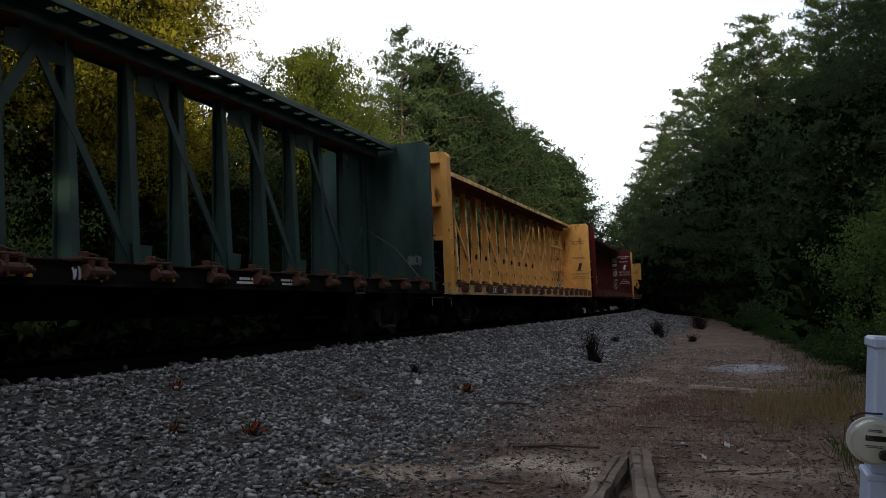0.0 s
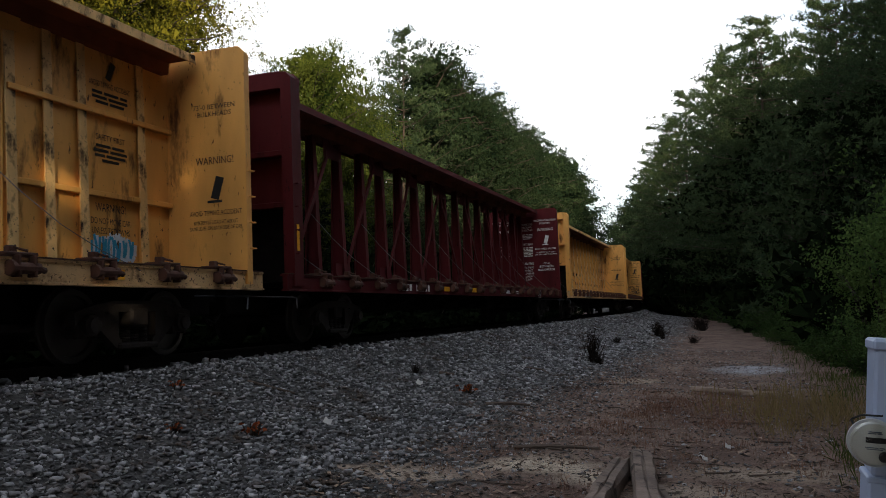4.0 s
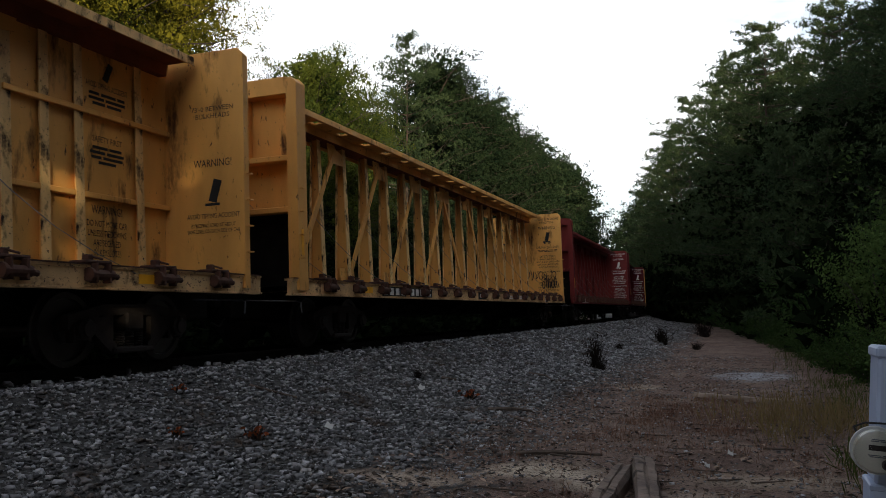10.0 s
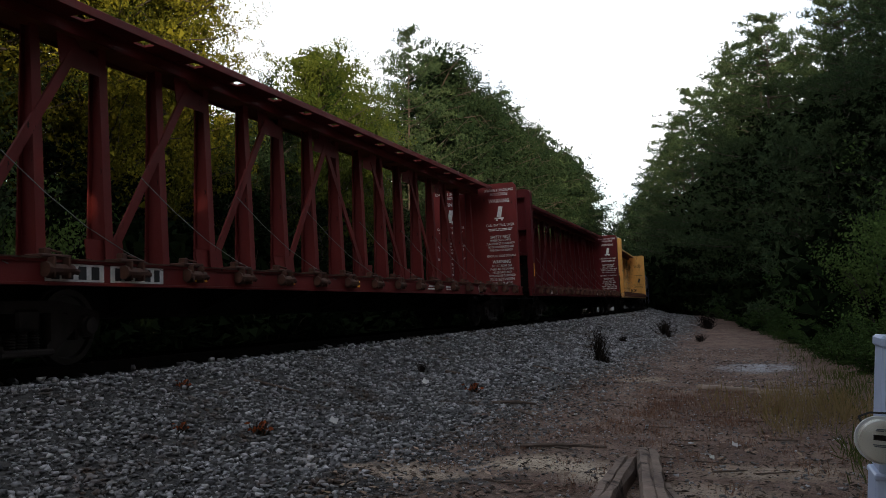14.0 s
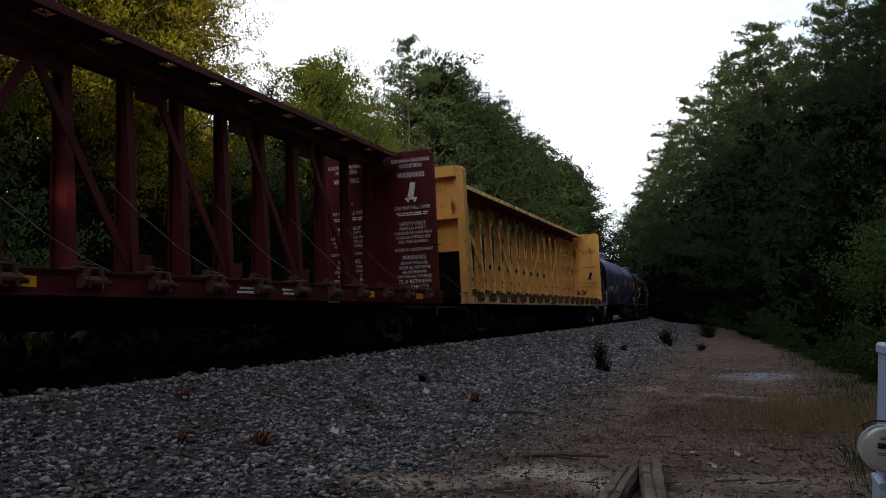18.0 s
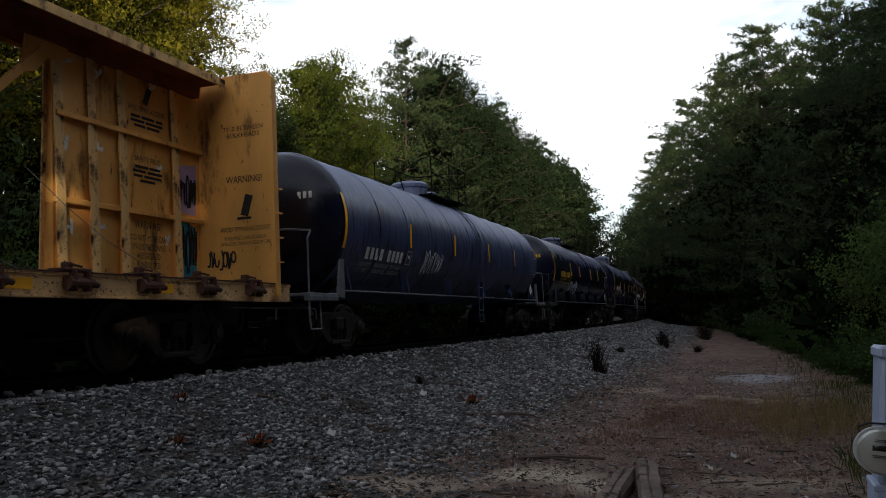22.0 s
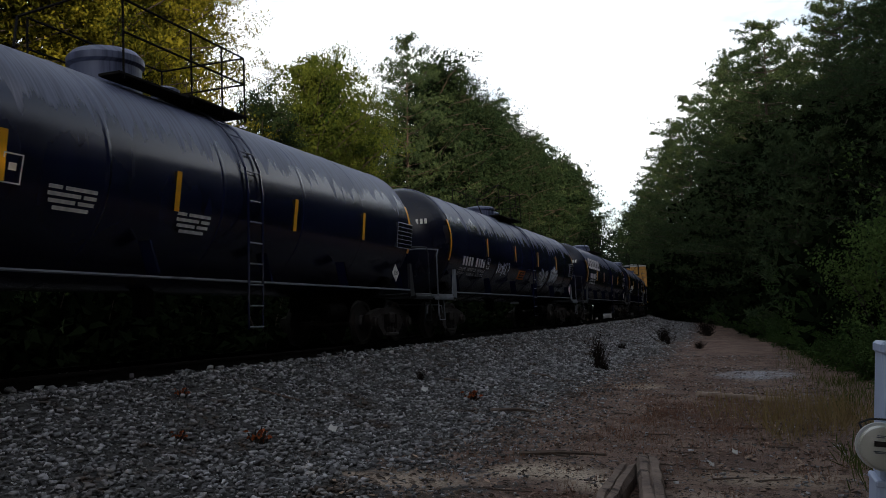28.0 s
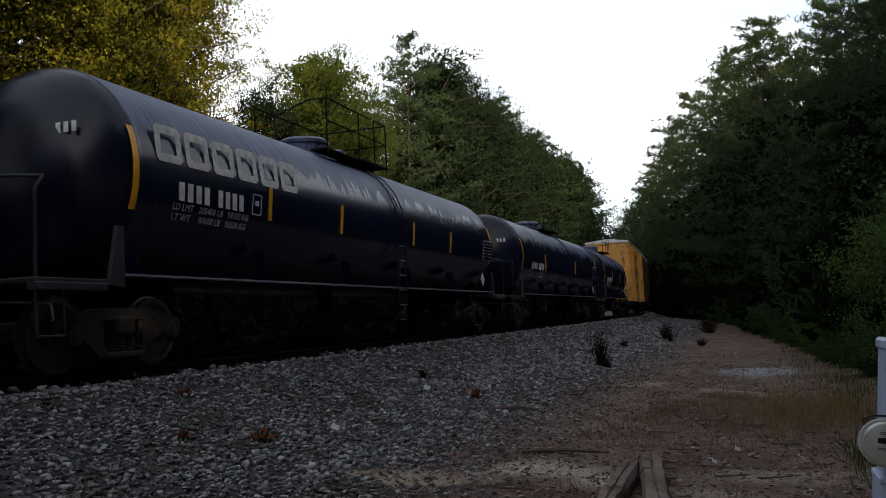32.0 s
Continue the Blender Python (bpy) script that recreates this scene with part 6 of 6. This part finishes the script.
part("small_notice", bars([[0.16, 0.1, 0.18], [0.14, 0.12, 0.16], [0.2, 0.24], [0.1, 0.2, 0.1], [0.26, 0.18], [0.12, 0.16], [0.22, 0.2]], 0.034, 0.03), M["white"], b, at=on_end(0.14, 11.241, 3.10))
lettering("notice", "WARNING", 0.15, M["white"], b, on_end(0.14, 11.241, 2.40), "", 0.50)
lettering("notice", "DO NOT MOVE\nCAR UNLESS\nTIEDOWNS ARE\nSECURED IN\nKEYSLOTS", 0.12, M["white"], b, on_end(0.14, 11.241, 1.98), "", 0.50)

# sprayed scrawls and tape on the lumber cars
for car, name, u, z, wide, tall, seed, material, label, width, flat in (
        (cars[0][0], "sprayed_mark", -0.55, 1.06, 0.62, 0.16, 4, "spray", "white sprayed scrawl on the sill", 0.03, 1.432),
        (cars[1][0], "sprayed_mark", 9.9, 1.55, 1.05, 0.42, 9, "spray", "pale blue and white sprayed block scrawl", 0.10, 0.062),
        (cars[1][0], "sprayed_mark", 9.9, 1.55, 1.0, 0.36, 10, "sprayblue", "blue sprayed outline", 0.045, 0.066),
        (cars[7][0], "sprayed_mark", 10.90, 2.78, 0.44, 0.55, 12, "spraydark", "black sprayed outline", 0.035, 0.068),
        (cars[7][0], "sprayed_mark", 10.88, 1.85, 0.5, 0.7, 13, "spraydark", "black sprayed outline", 0.03, 0.068)):
    scrawl(car, name, u, z, wide, tall, seed, material, label, width, flat=flat)


# lilac and bright blue sprayed shapes and scraps of white tape on the last lumber car's end panel
end_panel = [o for o in cars[7][0].children if o.name.startswith("end_panel") and min(v.co.y for v in o.data.vertices) > 0][0]
part("sprayed_shape", Shape().slab([(10.66, 3.18), (10.70, 2.42), (11.12, 2.40), (11.16, 3.24)], 0.052, 0.057), M["lilac"], end_panel, "lilac sprayed shape")
part("sprayed_shape", Shape().slab([(10.66, 2.24), (10.66, 1.35), (11.14, 1.36), (11.12, 1.62), (10.98, 1.74), (11.14, 1.90), (11.10, 2.20), (10.9, 2.27)], 0.052, 0.057), M["sprayblue"], end_panel, "bright blue sprayed block")
for u, z, turn in ((8.27, 4.24, 20), (8.87, 4.21, 50), (8.25, 3.10, 80), (8.85, 3.13, 0), (10.19, 3.03, 40), (8.33, 1.97, 90), (8.88, 2.01, 10), (10.40, 1.95, 60), (10.05, 4.3, 30)):
    a = radians(turn)
    part("tape_scrap", Shape().slab([(u + p * math.cos(a) - q * math.sin(a), z + p * math.sin(a) + q * math.cos(a)) for p, q in ((-0.11, -0.02), (0.10, -0.03), (0.11, 0.03), (0.02, 0.025), (0.01, 0.09), (-0.04, 0.08), (-0.03, 0.03), (-0.10, 0.02))], 0.052, 0.056), M["white"], end_panel, "torn white tape")


def end_scrawl(car, x, z, wide, tall, seed, material):
    """A scrawl on the inner face of the rear bulkhead."""
    ob = scrawl(rear_bulkhead(car), "sprayed_mark", 0, 0, wide, tall, seed, material, "sprayed scrawl", 0.03, flat=0.0)
    ob.matrix_basis = Matrix.Translation((x, 11.244, z)) @ Matrix.Rotation(radians(-90), 4, "Z")
    return ob


end_scrawl(cars[4][0], 0.55, 2.15, 1.3, 0.5, 20, "spraydark")
end_scrawl(cars[4][0], -0.9, 2.3, 0.8, 0.4, 21, "spraydark")
end_scrawl(cars[4][0], 0.95, 1.75, 0.7, 0.5, 22, "spraydark")
end_scrawl(cars[7][0], 0.45, 1.65, 0.55, 0.35, 23, "spraydark")
end_scrawl(cars[0][0], 1.0, 1.75, 0.35, 0.3, 24, "sprayfaint")

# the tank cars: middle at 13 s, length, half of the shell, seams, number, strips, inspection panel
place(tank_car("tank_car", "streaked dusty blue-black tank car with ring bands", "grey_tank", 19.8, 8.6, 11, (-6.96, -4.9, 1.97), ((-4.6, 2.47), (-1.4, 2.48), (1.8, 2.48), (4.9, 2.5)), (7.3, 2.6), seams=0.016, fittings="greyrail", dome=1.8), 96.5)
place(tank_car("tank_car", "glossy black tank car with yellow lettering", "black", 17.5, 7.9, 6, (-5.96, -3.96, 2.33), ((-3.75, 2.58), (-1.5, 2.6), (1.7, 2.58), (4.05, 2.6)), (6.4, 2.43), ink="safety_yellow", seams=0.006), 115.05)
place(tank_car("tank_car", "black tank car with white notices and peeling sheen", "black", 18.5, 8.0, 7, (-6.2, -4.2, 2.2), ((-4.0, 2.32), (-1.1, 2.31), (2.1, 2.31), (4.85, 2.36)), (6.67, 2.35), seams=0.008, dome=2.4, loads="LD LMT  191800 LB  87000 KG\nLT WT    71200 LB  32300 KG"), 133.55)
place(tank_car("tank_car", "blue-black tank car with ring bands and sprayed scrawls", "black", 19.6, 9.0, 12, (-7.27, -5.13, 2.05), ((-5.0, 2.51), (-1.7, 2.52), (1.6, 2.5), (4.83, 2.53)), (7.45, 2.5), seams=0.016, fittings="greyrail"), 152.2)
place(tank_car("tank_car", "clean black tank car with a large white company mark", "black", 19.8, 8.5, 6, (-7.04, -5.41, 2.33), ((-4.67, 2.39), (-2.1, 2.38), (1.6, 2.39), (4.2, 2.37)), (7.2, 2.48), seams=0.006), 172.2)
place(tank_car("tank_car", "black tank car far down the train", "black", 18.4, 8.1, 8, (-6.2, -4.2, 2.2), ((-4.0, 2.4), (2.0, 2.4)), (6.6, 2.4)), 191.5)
place(tank_car("tank_car", "short black tank car", "black", 13.6, 5.9, 6, (-4.2, -2.4, 2.2), ((-2.0, 2.4), (2.0, 2.4)), (4.5, 2.4)), 207.6)
tanks = [c for c, _ in cars[8:]]
scrawl(tanks[0], "sprayed_mark", -2.9, 1.95, 1.35, 0.62, 31, "spray", "white sprayed scrawl")
scrawl(tanks[1], "sprayed_mark", -2.75, 1.80, 1.9, 0.62, 32, "spray", "white sprayed scrawl")
scrawl(tanks[3], "sprayed_mark", -3.05, 1.98, 1.4, 0.42, 33, "spray", "white sprayed scrawl")
scrawl(tanks[3], "sprayed_mark", 2.75, 1.85, 1.5, 0.66, 34, "spray", "white sprayed scrawl", 0.06)
scrawl(tanks[3], "sprayed_mark", 4.60, 2.02, 1.35, 0.74, 35, "spray", "pale blue sprayed scrawl", 0.07)
card = part("emergency_notice", Shape().box(-0.42, -0.16, 0, 0.42, 0.16, 0.006), M["orange"], tanks[3], "orange notice plate", at=on_shell(1.474, 2.5, -0.55, 1.86))
part("notice_print", bars([[0.3, 0.3], [0.4, 0.2], [0.6]], 0.05, 0.05), M["blackpaint"], card, at=pose(0, 0.12, 0.007))
for u, z in ((-2.95, 2.12), (-0.65, 2.05)):
    part("small_stencil", bars([[0.2, 0.5], [0.5, 0.2], [0.4, 0.25], [0.55]], 0.045, 0.05), M["white"], tanks[2], at=on_shell(1.478, 2.5, u, z))
# the company mark: six broad white blocks with a slot in each
for k in range(6):
    u = -7.45 + 0.635 * k
    s = Shape().slab([(0.0, 0.05), (0.05, 0.0), (0.48, 0.0), (0.54, 0.05), (0.54, 0.11), (0.11, 0.11), (0.11, 0.38), (0.54, 0.38), (0.54, 0.44), (0.48, 0.5), (0.05, 0.5), (0.0, 0.45)], 0, 0.004, "z").box(0.43, 0.11, 0, 0.54, 0.38, 0.004)
    part("company_mark", s, M["white"], tanks[4], "large white block mark", at=on_shell(1.476, 2.5, u, 2.66))
place(boxcar("box_car", "yellow ribbed box car with a pale roof", "yellow", 16.0, "roofwhite"), 214.7 + 8)
place(boxcar("box_car", "rusty brown box car", "rusty", 16.0, "roofwhite"), 230.8 + 8)

# ---- small things beside the track ----
def at_ground(x, y, dz=0.0):
    return Vector((x, y, height(y, x + OFF) + dz))


def meter_cabinet():
    """A pale blue-grey pedestal with a capped lid and a round glass electricity meter on its front."""
    cab = thing("meter_pedestal", "pale blue-grey steel utility pedestal with a round meter", "utility box", pose(0.375, 3.42, -0.015, 0, 3.5, 0))
    part("upper_housing", Shape().box(0, 0, 0.935, 0.34, 0.20, 1.405, 0.012), M["boxpaint"], cab)
    part("lid", Shape().box(-0.008, -0.008, 1.385, 0.348, 0.208, 1.43, 0.010), M["boxpaint"], cab, "overhanging lid")
    part("lower_housing", Shape().box(-0.012, -0.004, -0.1, 0.352, 0.204, 0.930, 0.010), M["boxpaint"], cab)
    part("seam_strip", Shape().box(-0.016, -0.008, 0.915, 0.356, 0.208, 0.940, 0.006), M["boxpaint"], cab)
    MX, MZ = -0.008, 1.068
    m = part("meter", Shape().lathe([(0.0, 0.082), (0.02, 0.082), (0.03, 0.077), (0.055, 0.075)], 36, "y", (MX, -0.055, MZ)), M["ring"], cab, "round meter base ring", smooth=True)
    part("dial", Shape().lathe([(-0.002, 0.061), (0.0, 0.066), (0.05, 0.068)], 36, "y", (MX, -0.105, MZ)), M["meterface"], m, "ivory meter face", smooth=True)
    part("display", Shape().box(MX - 0.028, -0.1085, MZ + 0.006, MX + 0.034, -0.107, MZ + 0.024), M["truck"], m, "small dark display")
    part("stencil", bars([[0.04], [0.025, 0.015]], 0.003, 0.004), M["greyrail"], m, at=Matrix.Translation((MX, -0.108, MZ + 0.044)) @ FACE_BACK)
    part("stencil", bars([[0.04, 0.015], [0.05]], 0.003, 0.004), M["greyrail"], m, at=Matrix.Translation((MX, -0.108, MZ - 0.008)) @ FACE_BACK)
    part("seal_knob", Shape().lathe([(-0.02, 0.014), (0.0, 0.018), (0.02, 0.018)], 14, "y", (MX + 0.030, -0.118, MZ - 0.038)), M["truck"], m, smooth=True)
    glass = bpy.data.materials.new("meter_glass")
    glass.use_nodes = True
    g = glass.node_tree.nodes["Principled BSDF"]
    g.inputs["Transmission Weight"].default_value, g.inputs["Roughness"].default_value, g.inputs["IOR"].default_value = 1.0, 0.03, 1.25
    dome = part("glass_dome", Shape().lathe([(-0.012, 0.02), (-0.010, 0.048), (0.0, 0.070), (0.012, 0.075), (0.09, 0.075)], 36, "y", (MX, -0.135, MZ)), glass, m, "clear glass cover", smooth=True)
    dome.visible_shadow = False
    part("wire", Shape().tube([(MX - 0.058, -0.03, MZ + 0.052), (MX - 0.066, -0.02, MZ + 0.072), (MX - 0.030, -0.012, MZ + 0.088), (0.03, -0.010, MZ + 0.090)], 0.004, 6), M["blackpaint"], cab, "thin black wire looped at the meter")
    return cab


meter_cabinet()


def timber(ax, ay, bx, by, w, h, lift, label, surface="wood"):
    """A split old beam lying on the ground, with checked and rounded edges."""
    a, b = at_ground(ax, ay, lift), at_ground(bx, by, lift)
    d = b - a
    s = Shape()
    rng = np.random.default_rng(int(w * 1000 + h * 100))
    n, ring = 9, []
    for i in range(n + 1):
        p = a.lerp(b, i / n)
        side = Vector((-d.y, d.x, 0)).normalized()
        k = 0.86 if i in (0, n) else 1.0
        prof = [(-.5, 0), (-.5, .72), (-.38, 1), (-.05, 1.0), (0.0, 0.90), (.06, 1.0), (.40, .98), (.5, .70), (.5, 0)]
        ring.append([p + side * (u * w * k + rng.normal() * 0.006) + Vector((0, 0, v * h * k + rng.normal() * 0.006)) + d.normalized() * rng.normal() * 0.015 for u, v in prof])
    k = len(ring[0])
    s.add([q for r in ring for q in r], [(i * k + j, i * k + (j + 1) % k, (i + 1) * k + (j + 1) % k, (i + 1) * k + j) for i in range(n) for j in range(k)] + [tuple(range(k)), tuple(range(n * k, n * k + k))])
    return solid("old_timber", s, M[surface], label, "timber beam", group="old timbers")


timber(-1.03, 8.0, -1.02, 6.0, 0.17, 0.18, -0.03, "split weathered timber beam half sunk in earth")
timber(-0.90, 8.25, -0.60, 6.0, 0.20, 0.22, -0.03, "cracked dark timber beam lying on earth")
timber(-0.72, 7.35, -0.36, 6.0, 0.15, 0.08, -0.02, "flat weathered plank beside dark beams")
timber(-0.80, 15.35, 0.62, 14.45, 0.11, 0.075, 0.012, "pale half-buried board lying across the path", "palewood")


def stick(points, r, label):
    s = Shape()
    pts = [at_ground(x, y, r * 0.7 + dz) for x, y, dz in points]
    for i in range(len(pts) - 1):
        s.rod(pts[i], pts[i + 1], r * (1 - 0.25 * i), 6, r * (1 - 0.25 * (i + 1)))
    return solid("stick", s, M["twig"], label, "fallen branch", group="fallen branches")


stick([(-3.55, 12.2, 0), (-3.2, 12.4, .02), (-2.95, 12.5, 0)], 0.035, "dry broken branch lying on gravel")
stick([(-3.1, 11.7, 0), (-2.75, 11.3, .01), (-2.45, 10.9, 0)], 0.022, "thin dry branch lying on gravel")
stick([(-2.25, 8.75, 0), (-1.85, 8.9, .02), (-1.40, 9.05, 0)], 0.028, "dark crooked branch lying on earth")
stick([(-2.15, 8.95, 0), (-1.75, 8.82, .01)], 0.016, "thin dark twig lying on earth")
stick([(-4.35, 18.2, 0), (-3.95, 18.0, .02), (-3.8, 17.7, 0)], 0.03, "broken branch lying on gravel")
stick([(-5.2, 14.9, 0), (-4.9, 14.8, .02)], 0.03, "short dark stick on gravel")
stick([(-6.2, 10.0, 0), (-5.6, 10.2, .01)], 0.022, "thin stick lying on gravel")
stick([(0.35, 7.0, 0), (0.62, 7.15, .01), (0.75, 7.05, 0)], 0.015, "thin twig on bare earth")
for q in range(26):
    a, b = random.uniform(-2.6, 1.1), 6.8 + 9.5 * random.random() ** 1.5
    w, turn = random.uniform(0.10, 0.28), random.uniform(-0.6, 0.6)
    stick([(a, b, 0), (a + w * math.cos(turn), b + w * math.sin(turn), 0.01), (a + 1.7 * w * math.cos(turn + 0.3), b + 1.7 * w * math.sin(turn + 0.3), 0)], random.uniform(0.006, 0.012), "thin fallen twig on bare earth")
stick([(0.2, 10.4, 0), (0.5, 10.2, .02)], 0.014, "dry grass stalk twig on earth")

for x, y, r, m, label in ((-4.52, 9.0, 0.055, "litter", "bleached white scrap on gravel"), (-4.85, 12.9, 0.06, "litter", "small white scrap on gravel"), (-4.80, 12.75, 0.04, "litter", "torn white scrap on gravel"), (-0.35, 8.7, 0.03, "litter", "small pale scrap on earth"), (-0.15, 9.6, 0.035, "litter", "pale chip on earth")):
    p = at_ground(x, y, 0.05)
    solid("litter_scrap", Shape().slab([(-r, -.6 * r), (.7 * r, -r), (r, .5 * r), (.1 * r, .3 * r), (-.5 * r, r)], 0, 0.012, "z"), M[m], label, "litter", Matrix.Translation(p) @ pose(0, 0, 0, 50, 12, 30), group="scraps of litter")

def dry_stalks(name, seed, tall, wide, count, material, label, category):
    """A dead weed: a sheaf of thin stalks with ragged side shoots."""
    rng = np.random.default_rng(seed)
    plant_ = thing(name, label, category)
    d = rng.normal(size=(count, 3)) * np.array([0.32, 0.32, 0.1]) + np.array([0, 0, 1.0])
    d /= np.linalg.norm(d, axis=1)[:, None]
    h = tall * rng.uniform(0.25, 1.0, count) ** 1.2
    foot = rng.normal(size=(count, 3)) * np.array([wide * 0.4, wide * 0.4, 0])
    sheaf = part("stalk_sheaf", quads("stalk_sheaf", foot + d * h[:, None] * 0.5, np.cross(d, unit(rng, count)), d, np.full(count, 0.007), h * 0.5, M[material]), None, plant_)
    k = count * 3
    pick = rng.integers(0, count, k)
    q = foot[pick] + d[pick] * (h[pick] * rng.uniform(0.3, 1.0, k))[:, None]
    e = d[pick] + rng.normal(size=(k, 3)) * 0.7
    e /= np.linalg.norm(e, axis=1)[:, None]
    ln = rng.uniform(0.02, 0.07, k)
    tuft = part("shoot_tuft", quads("shoot_tuft", q + e * ln[:, None], np.cross(e, unit(rng, k)), e, ln * 0.16, ln, M[material]), None, plant_)
    tagged(sheaf, kind="stuff")
    tagged(tuft, kind="stuff")
    return plant_


weed = dry_stalks("dead_weed", 71, 0.75, 0.16, 170, "deadbush", "dark dead weed standing in gravel", "weed")
for x, y, k, w in ((-3.45, 21.4, 1.35, 0.75), (-3.25, 21.0, 0.45, 1.5), (-2.05, 50.0, 1.5, 1.3), (-1.9, 49.0, 0.6, 2.0), (-3.3, 38.0, 1.1, 1.5), (-3.0, 36.5, 0.6, 1.2), (-5.4, 14.2, 0.35, 1.2), (-1.6, 33.0, 0.5, 1.6), (-4.0, 30.0, 0.5, 1.4)):
    ob = copy_thing(weed, Matrix.Translation(at_ground(x, y, -0.02)) @ pose(0, 0, 0, 0, 0, x * 70))
    ob.scale = (k * w, k * w, k)
for o in (*weed.children_recursive, weed):
    bpy.data.objects.remove(o)
red_tuft = shrub("red_seedling", 72, 0.16, 0.14, 60, 0.028, "redleaf", "small seedling with red leaves in gravel", "seedling")
for x, y, k in ((-4.75, 7.75, 1.1), (-4.1, 13.0, 1.2), (-6.3, 8.6, 0.8), (-5.3, 7.2, 0.7)):
    ob = copy_thing(red_tuft, Matrix.Translation(at_ground(x, y)))
    ob.scale = (k, k, k)
for o in (*red_tuft.children_recursive, red_tuft):
    bpy.data.objects.remove(o)


def blades(name, spots, tall, wide, material, label, category):
    rng = np.random.default_rng(len(spots))
    n = len(spots)
    lean = rng.normal(size=(n, 3)) * 0.28
    d = lean + np.array([0, 0, 1.0])
    d /= np.linalg.norm(d, axis=1)[:, None]
    h = tall * rng.uniform(0.35, 1.1, n)
    me = quads(name, spots + d * h[:, None] * 0.5, np.cross(d, unit(rng, n)), d, np.full(n, wide), h * 0.5, M[material])
    return tagged(new(name, me), label, category, kind="stuff")


def scatter(rng, n, x0, x1, y0, y1, clumps, spread):
    c = np.stack([rng.uniform(x0, x1, clumps), rng.uniform(y0, y1, clumps)], 1)
    p = c[rng.integers(0, clumps, n)] + rng.normal(size=(n, 2)) * spread
    return np.array([tuple(at_ground(float(a), float(b))) for a, b in p])


rng = np.random.default_rng(40)
blades("dry_grass", np.concatenate([scatter(rng, 900, 0.2, 1.45, 10.2, 14.6, 30, 0.15), scatter(rng, 160, -0.5, 0.3, 11.5, 14.0, 14, 0.2)]), 0.46, 0.0060, "grass", "tall dry straw-coloured grass", "grass")
blades("low_weeds", np.concatenate([scatter(rng, 5200, -1.7, 0.5, 9.8, 15.0, 70, 0.16), scatter(rng, 2600, -2.8, 0.9, 6.5, 18, 60, 0.12)]), 0.11, 0.0026, "brownweed", "low reddish-brown dead weeds", "weeds")
blades("verge_grass", np.concatenate([scatter(rng, 700, 1.3, 1.9, 10.0, 18.0, 40, 0.2), scatter(rng, 300, 0.9, 1.8, 17.0, 30.0, 40, 0.25), scatter(rng, 350, 0.98, 1.3, 7.6, 9.6, 14, 0.1)]), 0.34, 0.006, "greengrass", "green verge grass under the bushes", "grass")


def make_litter():
    """Twigs, chips and dead leaves scattered on the earth, and pebbles."""
    rng = np.random.default_rng(77)
    n = 22000
    y = 5.5 + 22 * rng.random(n) ** 1.6
    x = rng.uniform(-3.4, 1.4, n)
    p = np.array([tuple(at_ground(float(a), float(b), 0.012)) for a, b in zip(x, y)])
    nrm = unit(rng, n) * 0.35 + np.array([0, 0, 1.0])
    nrm /= np.linalg.norm(nrm, axis=1)[:, None]
    ln = 0.008 + 0.042 * rng.random(n) ** 2
    tagged(new("leaf_litter", quads("leaf_litter", p, nrm, unit(rng, n), ln * rng.uniform(0.15, 0.6, n), ln, M["litterbrown"])), "scattered dead leaves and twig chips", "leaf litter", kind="stuff")
    k = 6500
    y = 5.5 + 24 * rng.random(k) ** 1.5
    x = rng.uniform(-3.6, 1.2, k)
    r = 0.006 + 0.024 * rng.random(k) ** 2
    rocks("pebbles", np.array([tuple(at_ground(float(a), float(b), 0.004)) for a, b in zip(x, y)]), r, M["stone"], "loose grey pebbles on the earth", "pebbles")


make_litter()


# ---- what moves: the train rolls past, and its wheels turn ----
def motions():
    for car, middle in cars:
        rows = []
        for k in range(65):
            t = 0.5 * k
            rows.append((t, on_track(middle - SPEED * (t - 13.0))))
        walk(car, rows)
    for car, w, y in wheels:
        at = w.matrix_basis.translation.copy()
        phase = math.degrees(y)
        walk(w, [(k / 15, pose(*at, phase + math.degrees(SPEED * k / 15 / 0.457))) for k in range(481)])


motions()
